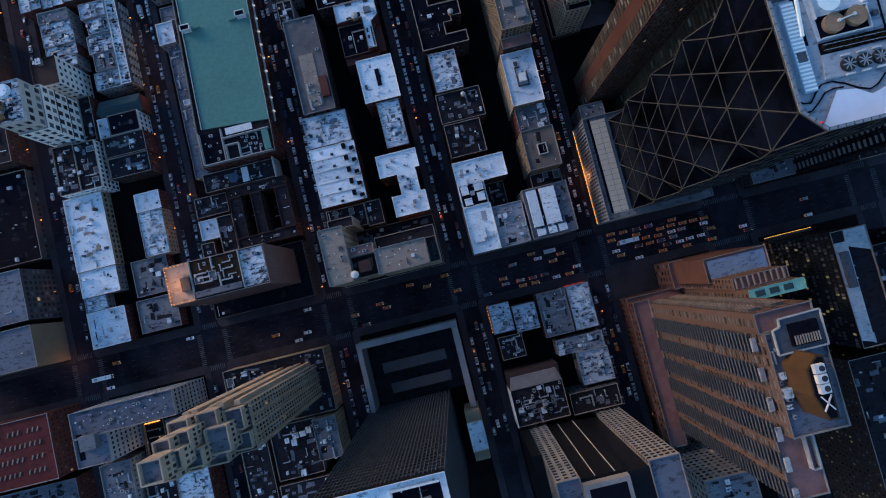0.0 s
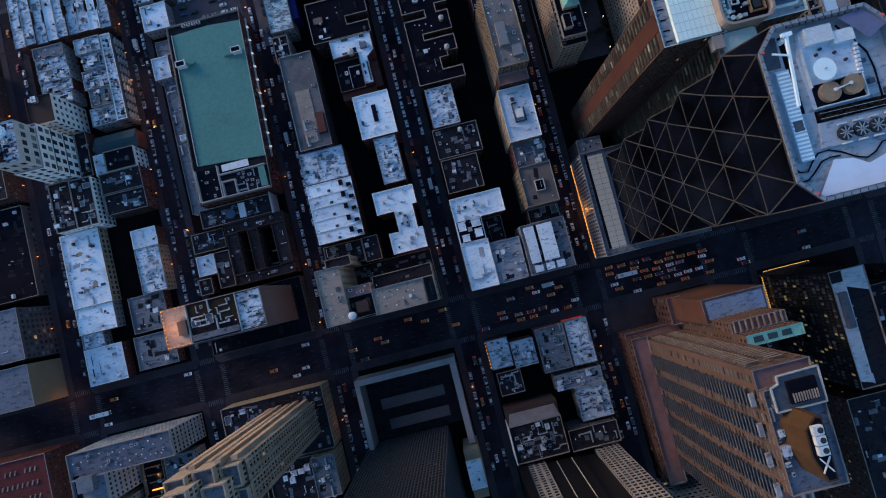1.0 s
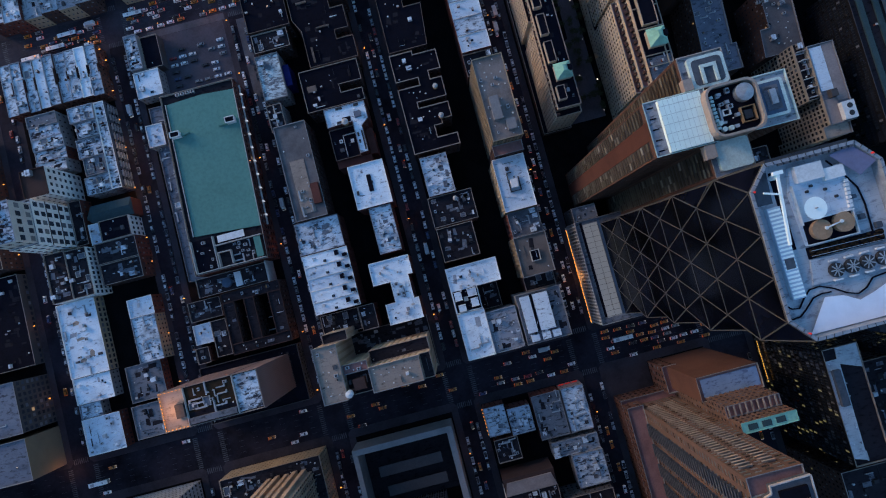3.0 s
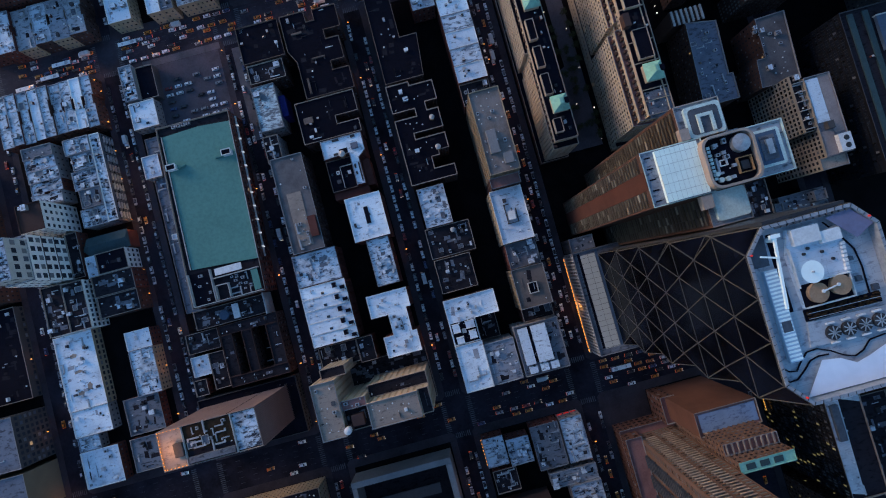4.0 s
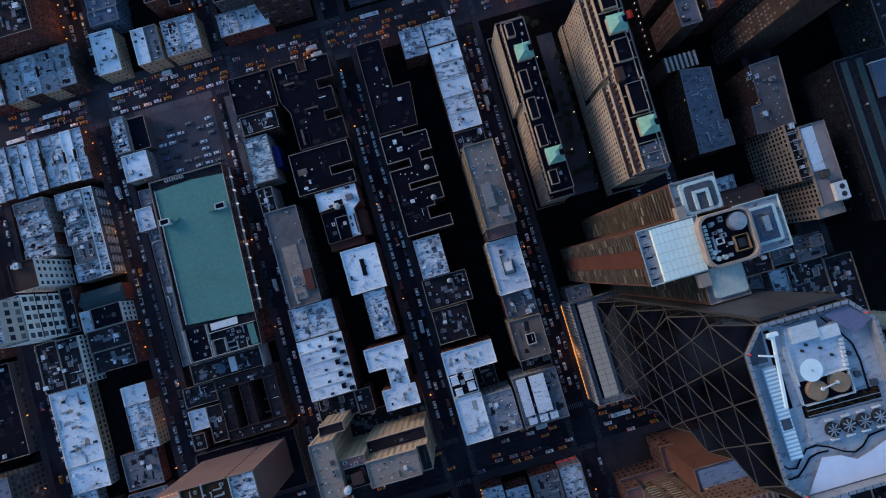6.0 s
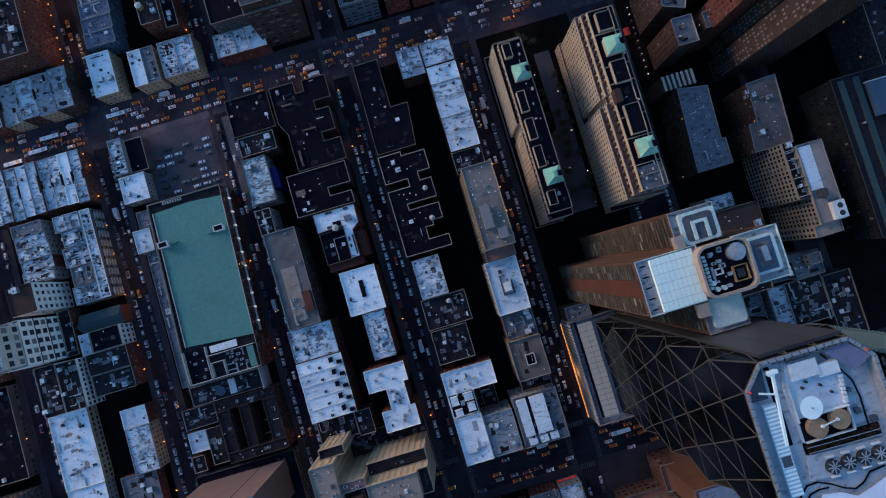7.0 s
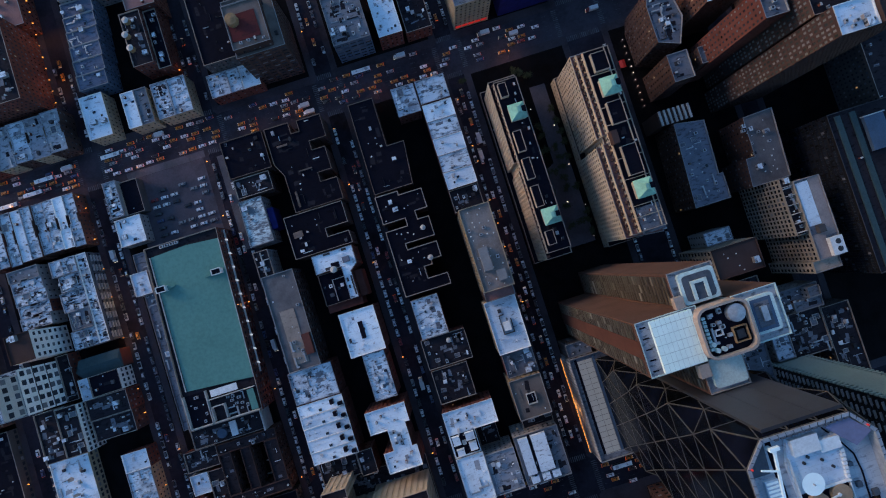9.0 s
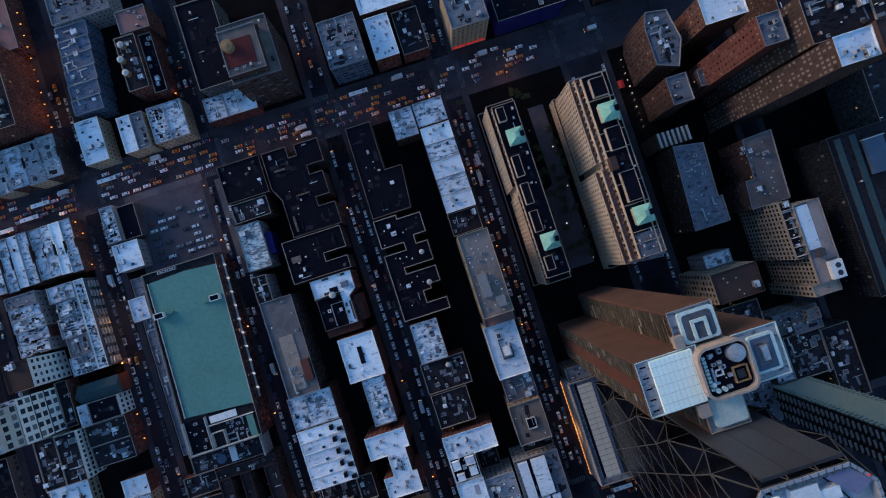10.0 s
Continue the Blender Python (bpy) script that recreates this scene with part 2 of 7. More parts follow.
M = {
    "asphalt": surface("asphalt", (0.029, 0.0255, 0.036), 0.9, var=0.75, big=0.035, fine=0.5, spec=0.05, grit=1.0),
    "pavement": surface("pavement", (0.058, 0.048, 0.057), 0.9, var=0.45, big=0.06, fine=0.9, spec=0.06),
    "marking": surface("road_paint", (0.1, 0.1, 0.11), 0.7, var=0.8, big=0.3, fine=2),
    "silver": silver_roof("silver_roof", (0.82, 0.92, 0.99), (0.16, 0.18, 0.23), 0.25),
    "silver_worn": silver_roof("worn_silver_roof", (0.7, 0.78, 0.85), (0.075, 0.085, 0.11), 0.75),
    "grey_roof": silver_roof("grey_roof", (0.2, 0.208, 0.235), (0.07, 0.075, 0.085), 0.6),
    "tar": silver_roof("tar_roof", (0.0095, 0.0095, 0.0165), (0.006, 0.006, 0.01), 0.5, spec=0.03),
    "dark_roof": silver_roof("dark_roof", (0.032, 0.028, 0.034), (0.012, 0.011, 0.015), 0.6, spec=0.05),
    "tan_roof": silver_roof("tan_roof", (0.43, 0.33, 0.265), (0.21, 0.16, 0.13), 0.4),
    "pale_grey": silver_roof("pale_grey_roof", (0.42, 0.43, 0.46), (0.12, 0.125, 0.14), 0.6),
    "sooty": silver_roof("sooty_silver_roof", (0.72, 0.79, 0.86), (0.045, 0.05, 0.065), 1.0, 2.6),
    "gravel": surface("gravel_roof", (0.19, 0.15, 0.135), 0.95, var=0.4, big=0.12, fine=2.0),
    "bright_blue": silver_roof("bright_blue_deck", (0.24, 0.33, 0.47), (0.12, 0.16, 0.25), 0.6, 6.0),
    "blue_roof": silver_roof("blue_grey_felt_roof", (0.17, 0.2, 0.27), (0.07, 0.085, 0.12), 0.7),
    "avenue_asphalt": surface("pale_avenue_asphalt", (0.056, 0.05, 0.064), 0.9, var=0.6, big=0.03, fine=0.5, spec=0.05, grit=0.9),
    "gravel_pale": surface("pale_gravel_roof", (0.27, 0.225, 0.21), 0.95, var=0.4, big=0.1, fine=1.6),
    "terrace_grey": silver_roof("terrace_paving", (0.21, 0.225, 0.26), (0.09, 0.095, 0.11), 0.7, 5.0),
    "green": surface("green_turf_roof", (0.10, 0.26, 0.23), 0.9, var=0.12, big=0.04, fine=0.5),
    "terracotta": surface("terracotta_roof", (0.32, 0.16, 0.15), 0.85, var=0.3, big=0.1),
    "teal_roof": surface("dark_teal_metal", (0.04, 0.075, 0.085), 0.6, var=0.2, big=0.2),
    "copper": surface("green_copper", (0.27, 0.6, 0.49), 0.6, var=0.25, big=0.2, fine=1.0),
    "brick": surface("red_brick", (0.14, 0.05, 0.042), 0.9, var=0.3, big=0.08, fine=2.5),
    "salmon": surface("salmon_brick", (0.155, 0.097, 0.08), 0.9, var=0.2, big=0.05, fine=2.0),
    "orange_brick": surface("orange_brick", (0.118, 0.058, 0.047), 0.9, var=0.25, big=0.06, fine=2.0),
    "brown": surface("brown_brick", (0.075, 0.045, 0.042), 0.9, var=0.25, big=0.06, fine=2.0),
    "dark_red_brick": surface("dark_red_brick", (0.105, 0.045, 0.036), 0.9, var=0.3, big=0.06, fine=2.0),
    "tower_brick": surface("red_brown_brick", (0.11, 0.063, 0.052), 0.9, var=0.28, big=0.05, fine=1.6),
    "pale_grid": surface("pale_grey_brown_masonry", (0.33, 0.28, 0.235), 0.9, var=0.25, big=0.05, fine=1.6),
    "pink_roof": surface("pinkish_grey_roof", (0.34, 0.28, 0.27), 0.9, var=0.3, big=0.1, fine=1.4),
    "slate_roof": silver_roof("slate_blue_roof", (0.17, 0.182, 0.225), (0.06, 0.065, 0.08), 0.6, 4.0),
    "gravel_grey": surface("grey_brown_gravel_roof", (0.16, 0.145, 0.15), 0.95, var=0.4, big=0.1, fine=1.8),
    "bronze": surface("bronze_panels", (0.25, 0.172, 0.172), 0.6, var=0.15, big=0.05, fine=1.5),
    "tan": surface("tan_brick", (0.40, 0.31, 0.22), 0.9, var=0.2, big=0.05, fine=2.0),
    "cream": surface("cream_brick", (0.5, 0.395, 0.3), 0.9, var=0.2, big=0.05, fine=2.0),
    "grey_white": surface("grey_white_masonry", (0.6, 0.57, 0.54), 0.88, var=0.25, big=0.06, fine=1.5),
    "beige": surface("beige_stone", (0.47, 0.365, 0.285), 0.9, var=0.25, big=0.06, fine=1.6),
    "white": surface("white_masonry", (0.9, 0.88, 0.86), 0.85, var=0.15, big=0.06, fine=1.5),
    "stone": surface("grey_stone", (0.29, 0.28, 0.29), 0.85, var=0.25, big=0.06, fine=1.5),
    "dark_stone": surface("dark_stone", (0.085, 0.08, 0.085), 0.85, var=0.25, big=0.06, fine=1.5),
    "coping": surface("pale_coping", (0.55, 0.52, 0.5), 0.85, var=0.25, big=0.3, fine=2.0),
    "black_wall": surface("black_cladding", (0.012, 0.012, 0.015), 0.4, var=0.3, big=0.05),
    "pale_green": surface("pale_green_panels", (0.3, 0.36, 0.33), 0.6, var=0.12, big=0.03),
    "blue_wall": surface("blue_cladding", (0.08, 0.13, 0.2), 0.5, var=0.3, big=0.05),
    "bright_white": surface("bright_white_metal", (0.86, 0.97, 0.96), 0.5, var=0.04, big=0.3, per_piece=0.0, grit=0.15),
    "ice_white": surface("cyan_white_metal", (0.83, 0.99, 0.93), 0.5, var=0.06, big=0.2, per_piece=0.0, grit=0.15),
    "ice_grey": surface("pale_cyan_deck", (0.6, 0.74, 0.71), 0.6, var=0.15, big=0.3),
    "dim_coping": surface("dim_brown_coping", (0.19, 0.14, 0.12), 0.9, var=0.6, big=0.12, fine=1.0),
    "dim_stone": surface("weathered_pink_stone", (0.33, 0.295, 0.28), 0.85, var=0.3, big=0.06, fine=1.5),
    "core_panel": surface("grey_core_panels", (0.05, 0.06, 0.078), 0.42, var=0.35, big=0.05, spec=0.3),
    "deck_blue": silver_roof("blue_grey_deck", (0.6, 0.63, 0.65), (0.3, 0.31, 0.34), 0.5, 2.4),
    "deck_pale": silver_roof("pale_deck", (0.7, 0.8, 0.88), (0.4, 0.45, 0.52), 0.3, 2.8),
    "rim_metal": surface("rim_metal", (0.36, 0.38, 0.42), 0.5, 0.2, var=0.2, big=0.3),
    "walk_metal": surface("pale_blue_metal", (0.5, 0.66, 0.78), 0.5, var=0.12, big=0.3, grit=0.3),
    "screen_white": surface("lavender_white_metal", (0.9, 0.9, 0.97), 0.45, var=0.08, big=0.08, fine=0.5, per_piece=0.0, grit=0.15),
    "lavender": surface("lavender_grey_metal", (0.2, 0.2, 0.31), 0.5, var=0.15, big=0.1, fine=0.5),
    "planting": surface("rust_planting", (0.05, 0.03, 0.018), 0.95, var=0.5, big=0.5, fine=2.5),
    "edge": surface("brown_stone_coping", (0.36, 0.29, 0.25), 0.85, var=0.35, big=0.2, fine=1.0),
    "crown": surface("pale_crown_stone", (0.42, 0.35, 0.31), 0.8, var=0.15, big=0.2),
    "steel": surface("steel", (0.088, 0.09, 0.088), 0.55, 0.2, var=0.2, big=0.3),
    "metal": surface("galvanised_metal", (0.5, 0.51, 0.53), 0.45, 0.5, var=0.3, big=0.4),
    "dark_metal": surface("dark_metal", (0.06, 0.06, 0.065), 0.5, 0.4, var=0.3, big=0.4),
    "white_metal": surface("white_painted_metal", (0.78, 0.79, 0.8), 0.5, var=0.15, big=0.4),
    "wood": surface("cedar_staves", (0.32, 0.2, 0.11), 0.85, var=0.3, big=0.6, fine=3),
    "rust": surface("ochre_tank_paint", (0.4, 0.25, 0.16), 0.8, var=0.2, big=0.4),
    "glass": pane_glass("window_panes"),
    "glass_lit": pane_glass("office_panes", lit=0.06, glow=(0.95, 0.85, 0.3), power=0.022),
    "glass_dark": pane_glass("dark_panes", tint=(0.012, 0.016, 0.024), lit=0.0, power=0.0, pale_share=0.04),
    "sand": surface("sand_brick", (0.25, 0.19, 0.135), 0.9, var=0.2, big=0.05, fine=2.0),
    "lot": surface("car_park_asphalt", (0.1, 0.09, 0.108), 0.9, var=0.3, big=0.08, fine=0.8, spec=0.05),
    "fittings": surface("roof_fittings", (0.4, 0.41, 0.43), 0.6),
    "pale_fittings": surface("pale_roof_fittings", (0.4, 0.41, 0.43), 0.6),
    "peeling": silver_roof("peeling_roof", (0.74, 0.84, 0.84), (0.16, 0.17, 0.19), 1.25),
    "navy": surface("navy_sheeting", (0.016, 0.02, 0.13), 0.6, var=0.4, big=0.2),
    "flood": glow("floodlight", (0.9, 0.95, 1.0), 0.1),
    "concrete": surface("worn_concrete", (0.13, 0.125, 0.14), 0.9, var=0.4, big=0.08, fine=0.8),
    # near-black: holds the shade between the houses
    "yard": surface("yard_shade", (0.009, 0.0075, 0.0085), 0.95, var=0.5, big=0.1, fine=0.7, spec=0.03),
    "red_roof": silver_roof("red_roof", (0.15, 0.03, 0.03), (0.06, 0.02, 0.02), 0.5),
    "slate": surface("blue_grey_rail", (0.1, 0.115, 0.14), 0.6, var=0.3, big=0.4),
    "strip_glass": surface("brown_tinted_glass", (0.03, 0.022, 0.02), 0.35, var=0.4, big=0.1, spec=0.3),
    "ochre": surface("ochre_render", (0.1, 0.057, 0.03), 0.9, var=0.25, big=0.1, fine=1.5),
    "pale_stone": surface("blue_grey_stone", (0.4, 0.41, 0.44), 0.85, var=0.25, big=0.06, fine=1.5),
    # most panes pale: reflections in the glass put into their colour
    "glass_pale": pane_glass("pale_panes", tint=(0.03, 0.035, 0.035), lit=0.002, pale_share=0.6),
    "spandrel": surface("green_grey_spandrel", (0.17, 0.19, 0.165), 0.6, var=0.5, big=0.5),
    "headlight": glow("headlight", (1.0, 0.93, 0.8), 0.26),
    "taillight": glow("taillight", (1.0, 0.1, 0.02), 0.26),
    "lamp_orange": glow("sodium_lamp", (1.0, 0.36, 0.06), 0.36),
    "lamp_white": glow("white_lamp", (1.0, 0.9, 0.7), 1.2),
    "lamp_dim": glow("garden_lamp", (1.0, 0.9, 0.7), 0.35),
    "lit_glazing": glow("lit_glazing", (0.5, 0.52, 0.52), 0.025),
    "sign_red": glow("red_sign", (1.0, 0.05, 0.04), 0.06),
    # awning cloth with a faint glow of its own, in place of light on it
    "awning_red": glow("glowing_red_canvas", (0.55, 0.03, 0.025), 0.02),
    "sign_yellow": glow("yellow_sign", (1.0, 0.5, 0.1), 0.16),
}


def by_island(mat, stops):
    """Pieces of one mesh take tones of their own."""
    nt = mat.node_tree
    b = next(n for n in nt.nodes if n.type == "BSDF_PRINCIPLED")
    geo = nt.nodes.new("ShaderNodeNewGeometry")
    nt.links.new(ramp(nt, geo.outputs["Random Per Island"], stops), b.inputs["Base Color"])


by_island(M["fittings"], [(0.0, (0.012, 0.012, 0.016)), (0.55, (0.04, 0.04, 0.045)), (0.68, (0.2, 0.2, 0.22)), (1.0, (0.75, 0.76, 0.79))])
by_island(M["pale_fittings"], [(0.0, (0.02, 0.02, 0.026)), (0.22, (0.05, 0.05, 0.06)), (0.4, (0.3, 0.31, 0.34)), (1.0, (0.86, 0.87, 0.9))])
by_island(M["spandrel"], [(0.0, (0.045, 0.037, 0.03)), (0.6, (0.08, 0.07, 0.055)), (0.9, (0.12, 0.115, 0.09)), (1.0, (0.3, 0.3, 0.26))])


# ---- mesh helpers ----
class Shape:
    def __init__(self):
        self.v, self.f = [], []

    def quad(self, a, b, c, d):
        n = len(self.v)
        self.v += [a, b, c, d]
        self.f.append((n, n + 1, n + 2, n + 3))

    def face(self, pts):
        n = len(self.v)
        self.v += pts
        self.f.append(tuple(range(n, n + len(pts))))

    def prism(self, poly, z0, z1, top=True, bottom=False):
        n = len(poly)
        for i in range(n):
            (ax, ay), (bx, by) = poly[i], poly[(i + 1) % n]
            self.quad((ax, ay, z0), (bx, by, z0), (bx, by, z1), (ax, ay, z1))
        if top:
            self.face([(x, y, z1) for x, y in poly])
        if bottom:
            self.face([(x, y, z0) for x, y in reversed(poly)])
        return self

    def box(self, x0, x1, y0, y1, z0, z1, bottom=True):
        return self.prism([(x0, y0), (x1, y0), (x1, y1), (x0, y1)], z0, z1, True, bottom)

    def cyl(self, cx, cy, r, z0, z1, n=16, r1=None, bottom=True):
        r1 = r if r1 is None else r1
        ring = [(math.cos(2 * math.pi * i / n), math.sin(2 * math.pi * i / n)) for i in range(n)]
        for i in range(n):
            (a, b), (c, d) = ring[i], ring[(i + 1) % n]
            if r1 < 0.01:
                self.face([(cx + r * a, cy + r * b, z0), (cx + r * c, cy + r * d, z0), (cx, cy, z1)])
            else:
                self.quad((cx + r * a, cy + r * b, z0), (cx + r * c, cy + r * d, z0), (cx + r1 * c, cy + r1 * d, z1), (cx + r1 * a, cy + r1 * b, z1))
        if r1 >= 0.01:
            self.face([(cx + r1 * a, cy + r1 * b, z1) for a, b in ring])
        if bottom:
            self.face([(cx + r * a, cy + r * b, z0) for a, b in reversed(ring)])
        return self

    def beam(self, p, q, w, h=None):
        """A square bar from p to q."""
        h = h or w
        p, q = Vector(p), Vector(q)
        d = (q - p).normalized()
        s = d.cross(Vector((0, 0, 1)))
        s = s.normalized() if s.length > 1e-3 else Vector((1, 0, 0))
        u = s.cross(d)
        c = [s * w / 2 + u * h / 2, -s * w / 2 + u * h / 2, -s * w / 2 - u * h / 2, s * w / 2 - u * h / 2]
        for i in range(4):
            j = (i + 1) % 4
            self.quad(tuple(p + c[j]), tuple(p + c[i]), tuple(q + c[i]), tuple(q + c[j]))
        self.face([tuple(p + k) for k in c])
        self.face([tuple(q + k) for k in reversed(c)])
        return self


def rect(x0, x1, y0, y1):
    return [(x0, y0), (x1, y0), (x1, y1), (x0, y1)]


def inset(poly, d):
    out, n = [], len(poly)
    for i in range(n):
        p, q, r = Vector(poly[i - 1]), Vector(poly[i]), Vector(poly[(i + 1) % n])
        a, b = (q - p).normalized(), (r - q).normalized()
        na, nb = Vector((-a.y, a.x)), Vector((-b.y, b.x))
        k = 1 + na.dot(nb)
        m = (na + nb) / (k if k > 0.05 else 0.05)
        out.append((q.x + m.x * d, q.y + m.y * d))
    return out


def origin_of(ob):
    o = Vector((0, 0, 0))
    while ob is not None:
        o += ob.location
        ob = ob.parent
    return o


def part(name, sh, mat, parent=None, label="", kind="", at=None):
    """One mesh object; its points are given in world metres, parent and place are taken off."""
    o = origin_of(parent) + Vector(at or (0, 0, 0)) if parent else Vector(at or (0, 0, 0))
    me = bpy.data.meshes.new(name)
    index, verts, faces = {}, [], []
    for f in sh.f:
        ids = []
        for i in f:
            x, y, z = sh.v[i]
            key = (round(x, 3), round(y, 3), round(z, 3))
            if key not in index:
                index[key] = len(verts)
                verts.append((x - o.x, y - o.y, z - o.z))
            if index[key] not in ids:
                ids.append(index[key])
        if len(ids) > 2:
            faces.append(ids)
    me.from_pydata(verts, [], faces)
    me.materials.append(M[mat] if isinstance(mat, str) else mat)
    ob = new(name, me)
    ob.parent = parent
    ob.location = Vector(at or (0, 0, 0))
    return tagged(ob, label=label, kind=kind)


def thing(name, x, y, z, label, category, group="", kind=""):
    ob = new(name)
    ob.location = (x, y, z)
    return tagged(ob, label, category, group, kind)


def windows_on(wall, panes, poly, z0, z1, floor, bay, w, h, sill, skip=(), depth=0.25):
    """Piers and spandrels that stand proud of the core, with one pane in each opening."""
    n = len(poly)
    for i in range(n):
        a, b = Vector((*poly[i], 0)), Vector((*poly[(i + 1) % n], 0))
        e = b - a
        length = e.length
        if length < 0.3:
            continue
        e.normalize()
        out = Vector((e.y, -e.x, 0))

        def at(s, d, z):
            p = a + e * s - out * d
            return (p.x, p.y, z)

        nb, nf = int((length - 0.6) / bay), (1 if floor > 50 else int((z1 - z0 - 0.6) / floor))
        if i in skip or nb < 1 or nf < 1:
            wall.quad(at(0, 0, z0), at(length, 0, z0), at(length, 0, z1), at(0, 0, z1))
            continue
        pitch = length / nb
        edges = [0.0] + [pitch * k + s for k in range(nb) for s in ((pitch - w) / 2, (pitch + w) / 2)] + [length]
        for s0, s1 in zip(edges[::2], edges[1::2]):
            wall.quad(at(s0, 0, z0), at(s1, 0, z0), at(s1, 0, z1), at(s0, 0, z1))
            if s0 > 0:
                wall.quad(at(s0, depth, z0), at(s0, 0, z0), at(s0, 0, z1), at(s0, depth, z1))
            if s1 < length:
                wall.quad(at(s1, 0, z0), at(s1, depth, z0), at(s1, depth, z1), at(s1, 0, z1))
        fl = (z1 - z0 - 0.4) / nf
        h = min(h, fl - sill - 0.8)
        levels = [z0] + [z0 + fl * k + s for k in range(nf) for s in (sill, sill + h)] + [z1]
        for l0, l1 in zip(levels[::2], levels[1::2]):
            wall.quad(at(0.03, 0.05, l0), at(length, 0.05, l0), at(length, 0.05, l1), at(0.03, 0.05, l1))
            wall.quad(at(0.03, 0.05, l1), at(length, 0.05, l1), at(length, depth, l1), at(0.03, depth, l1))
            wall.face([at(0, 0, z0), at(0.03, 0.05, l0), at(0.03, 0.05, l1)])
        for s0 in edges[2::2]:
            wall.face([at(s0, 0, z0), at(0.03, 0.05, z0), at(0.03, 0.05, levels[1])])
        for k in range(nb):
            s0, s1 = pitch * k + (pitch - w) / 2, pitch * k + (pitch + w) / 2
            for j in range(nf):
                l0, l1 = z0 + fl * j + sill, z0 + fl * j + sill + h
                panes.quad(at(s0, depth, l0), at(s1, depth, l0), at(s1, depth, l1), at(s0, depth, l1))


STYLE = {  # floor height, bay, window width, window height, sill
    "flat": (3.2, 2.6, 1.1, 1.7, 0.9),
    "loft": (3.8, 3.2, 2.1, 2.2, 0.9),
    "office": (3.7, 2.2, 1.6, 1.9, 0.9),
    "ribbon": (3.6, 4.0, 3.3, 1.8, 1.0),
    "grid": (3.6, 3.0, 2.0, 2.4, 0.6),
    "tower": (3.1, 2.4, 1.5, 1.8, 0.8),
    "fine": (3.4, 1.6, 1.15, 2.5, 0.5),
    "mullion": (3.6, 1.5, 1.2, 3.2, 0.2),
    "column": (3.1, 1.9, 1.15, 2.6, 0.3),
    "pair": (3.6, 2.7, 1.9, 2.3, 0.6),
    "strip": (2.75, 4.0, 3.0, 1.85, 0.5),
    "lattice": (3.1, 2.35, 1.65, 2.15, 0.5),
    "ribs": (60, 3.3, 1.4, 42, 1.2),
    "bigloft": (4.9, 4.35, 2.9, 3.6, 0.6),
    "egg": (3.3, 2.5, 1.95, 2.65, 0.35),
}


BITS = {"silver": (300, 40), "silver_worn": (60, 22), "sooty": (12, 13), "grey_roof": (40, 24), "pale_grey": (40, 24), "dark_roof": (30, 20), "tar": (60, 90), "tan_roof": (900, 70), "gravel": (60, 34)}
bit_rnd = random.Random(11)


def inside(poly, x, y):
    hit_ = False
    for (ax, ay), (bx, by) in zip(poly, poly[1:] + poly[:1]):
        if (ay > y) != (by > y) and x < ax + (y - ay) * (bx - ax) / (by - ay):
            hit_ = not hit_
    return hit_


def roof_bits(parent, poly, z, roof):
    """Felt patches, pipes, kerbs, hatches and small boxes, as roofers and tenants leave them."""
    if roof not in BITS:
        return
    r = bit_rnd
    xs, ys = [p[0] for p in poly], [p[1] for p in poly]
    area = (max(xs) - min(xs)) * (max(ys) - min(ys))
    if area < 30:
        return
    core = inset(poly, 1.1)
    patch, bits = Shape(), Shape()
    for k in range(min(70, int(area / BITS[roof][0]))):
        x, y = r.uniform(min(xs), max(xs)), r.uniform(min(ys), max(ys))
        a, w, d = r.choice((0, 0, 1.571)) + r.gauss(0, 0.06), r.uniform(0.8, 3.2), r.uniform(0.4, 1.5)
        c, s_ = math.cos(a), math.sin(a)
        q = [(x + u * c - v * s_, y + u * s_ + v * c) for u, v in ((-w, -d), (w * r.uniform(0.7, 1), -d), (w, d * r.uniform(0.6, 1)), (-w * r.uniform(0.6, 1), d))]
        if all(inside(core, *p) for p in q):
            patch.prism(q, z - 0.05, z + 0.012 + 0.004 * (k % 9))
    for k in range(min(160, int(area / BITS[roof][1]))):
        x, y = r.uniform(min(xs), max(xs)), r.uniform(min(ys), max(ys))
        kind = r.random()
        if kind < 0.5:
            w, d, hh = r.uniform(0.15, 0.5), r.uniform(0.15, 0.5), r.uniform(0.3, 1.5)
        elif kind < 0.8:
            w, d, hh = r.uniform(1.0, 3.6), r.uniform(0.06, 0.15), r.uniform(0.2, 0.9)
        else:
            w, d, hh = r.uniform(0.6, 1.25), r.uniform(0.5, 1.1), r.uniform(0.5, 2.2)
        if r.random() < 0.5:
            w, d = d, w
        if all(inside(core, x + i * w, y + j * d) for i in (-1, 1) for j in (-1, 1)):
            bits.box(x - w, x + w, y - d, y + d, z - 0.05, z + hh)
    if patch.f:
        part("felt_patching", patch, {"silver": "pale_grey", "silver_worn": "grey_roof", "sooty": "dark_roof", "tar": "dark_roof", "dark_roof": "grey_roof"}.get(roof, "dark_roof"), parent, kind="stuff")
    if bits.f:
        part("roof_clutter", bits, "pale_fittings" if roof in ("silver", "silver_worn", "sooty", "pale_grey") else "fittings", parent, kind="stuff")


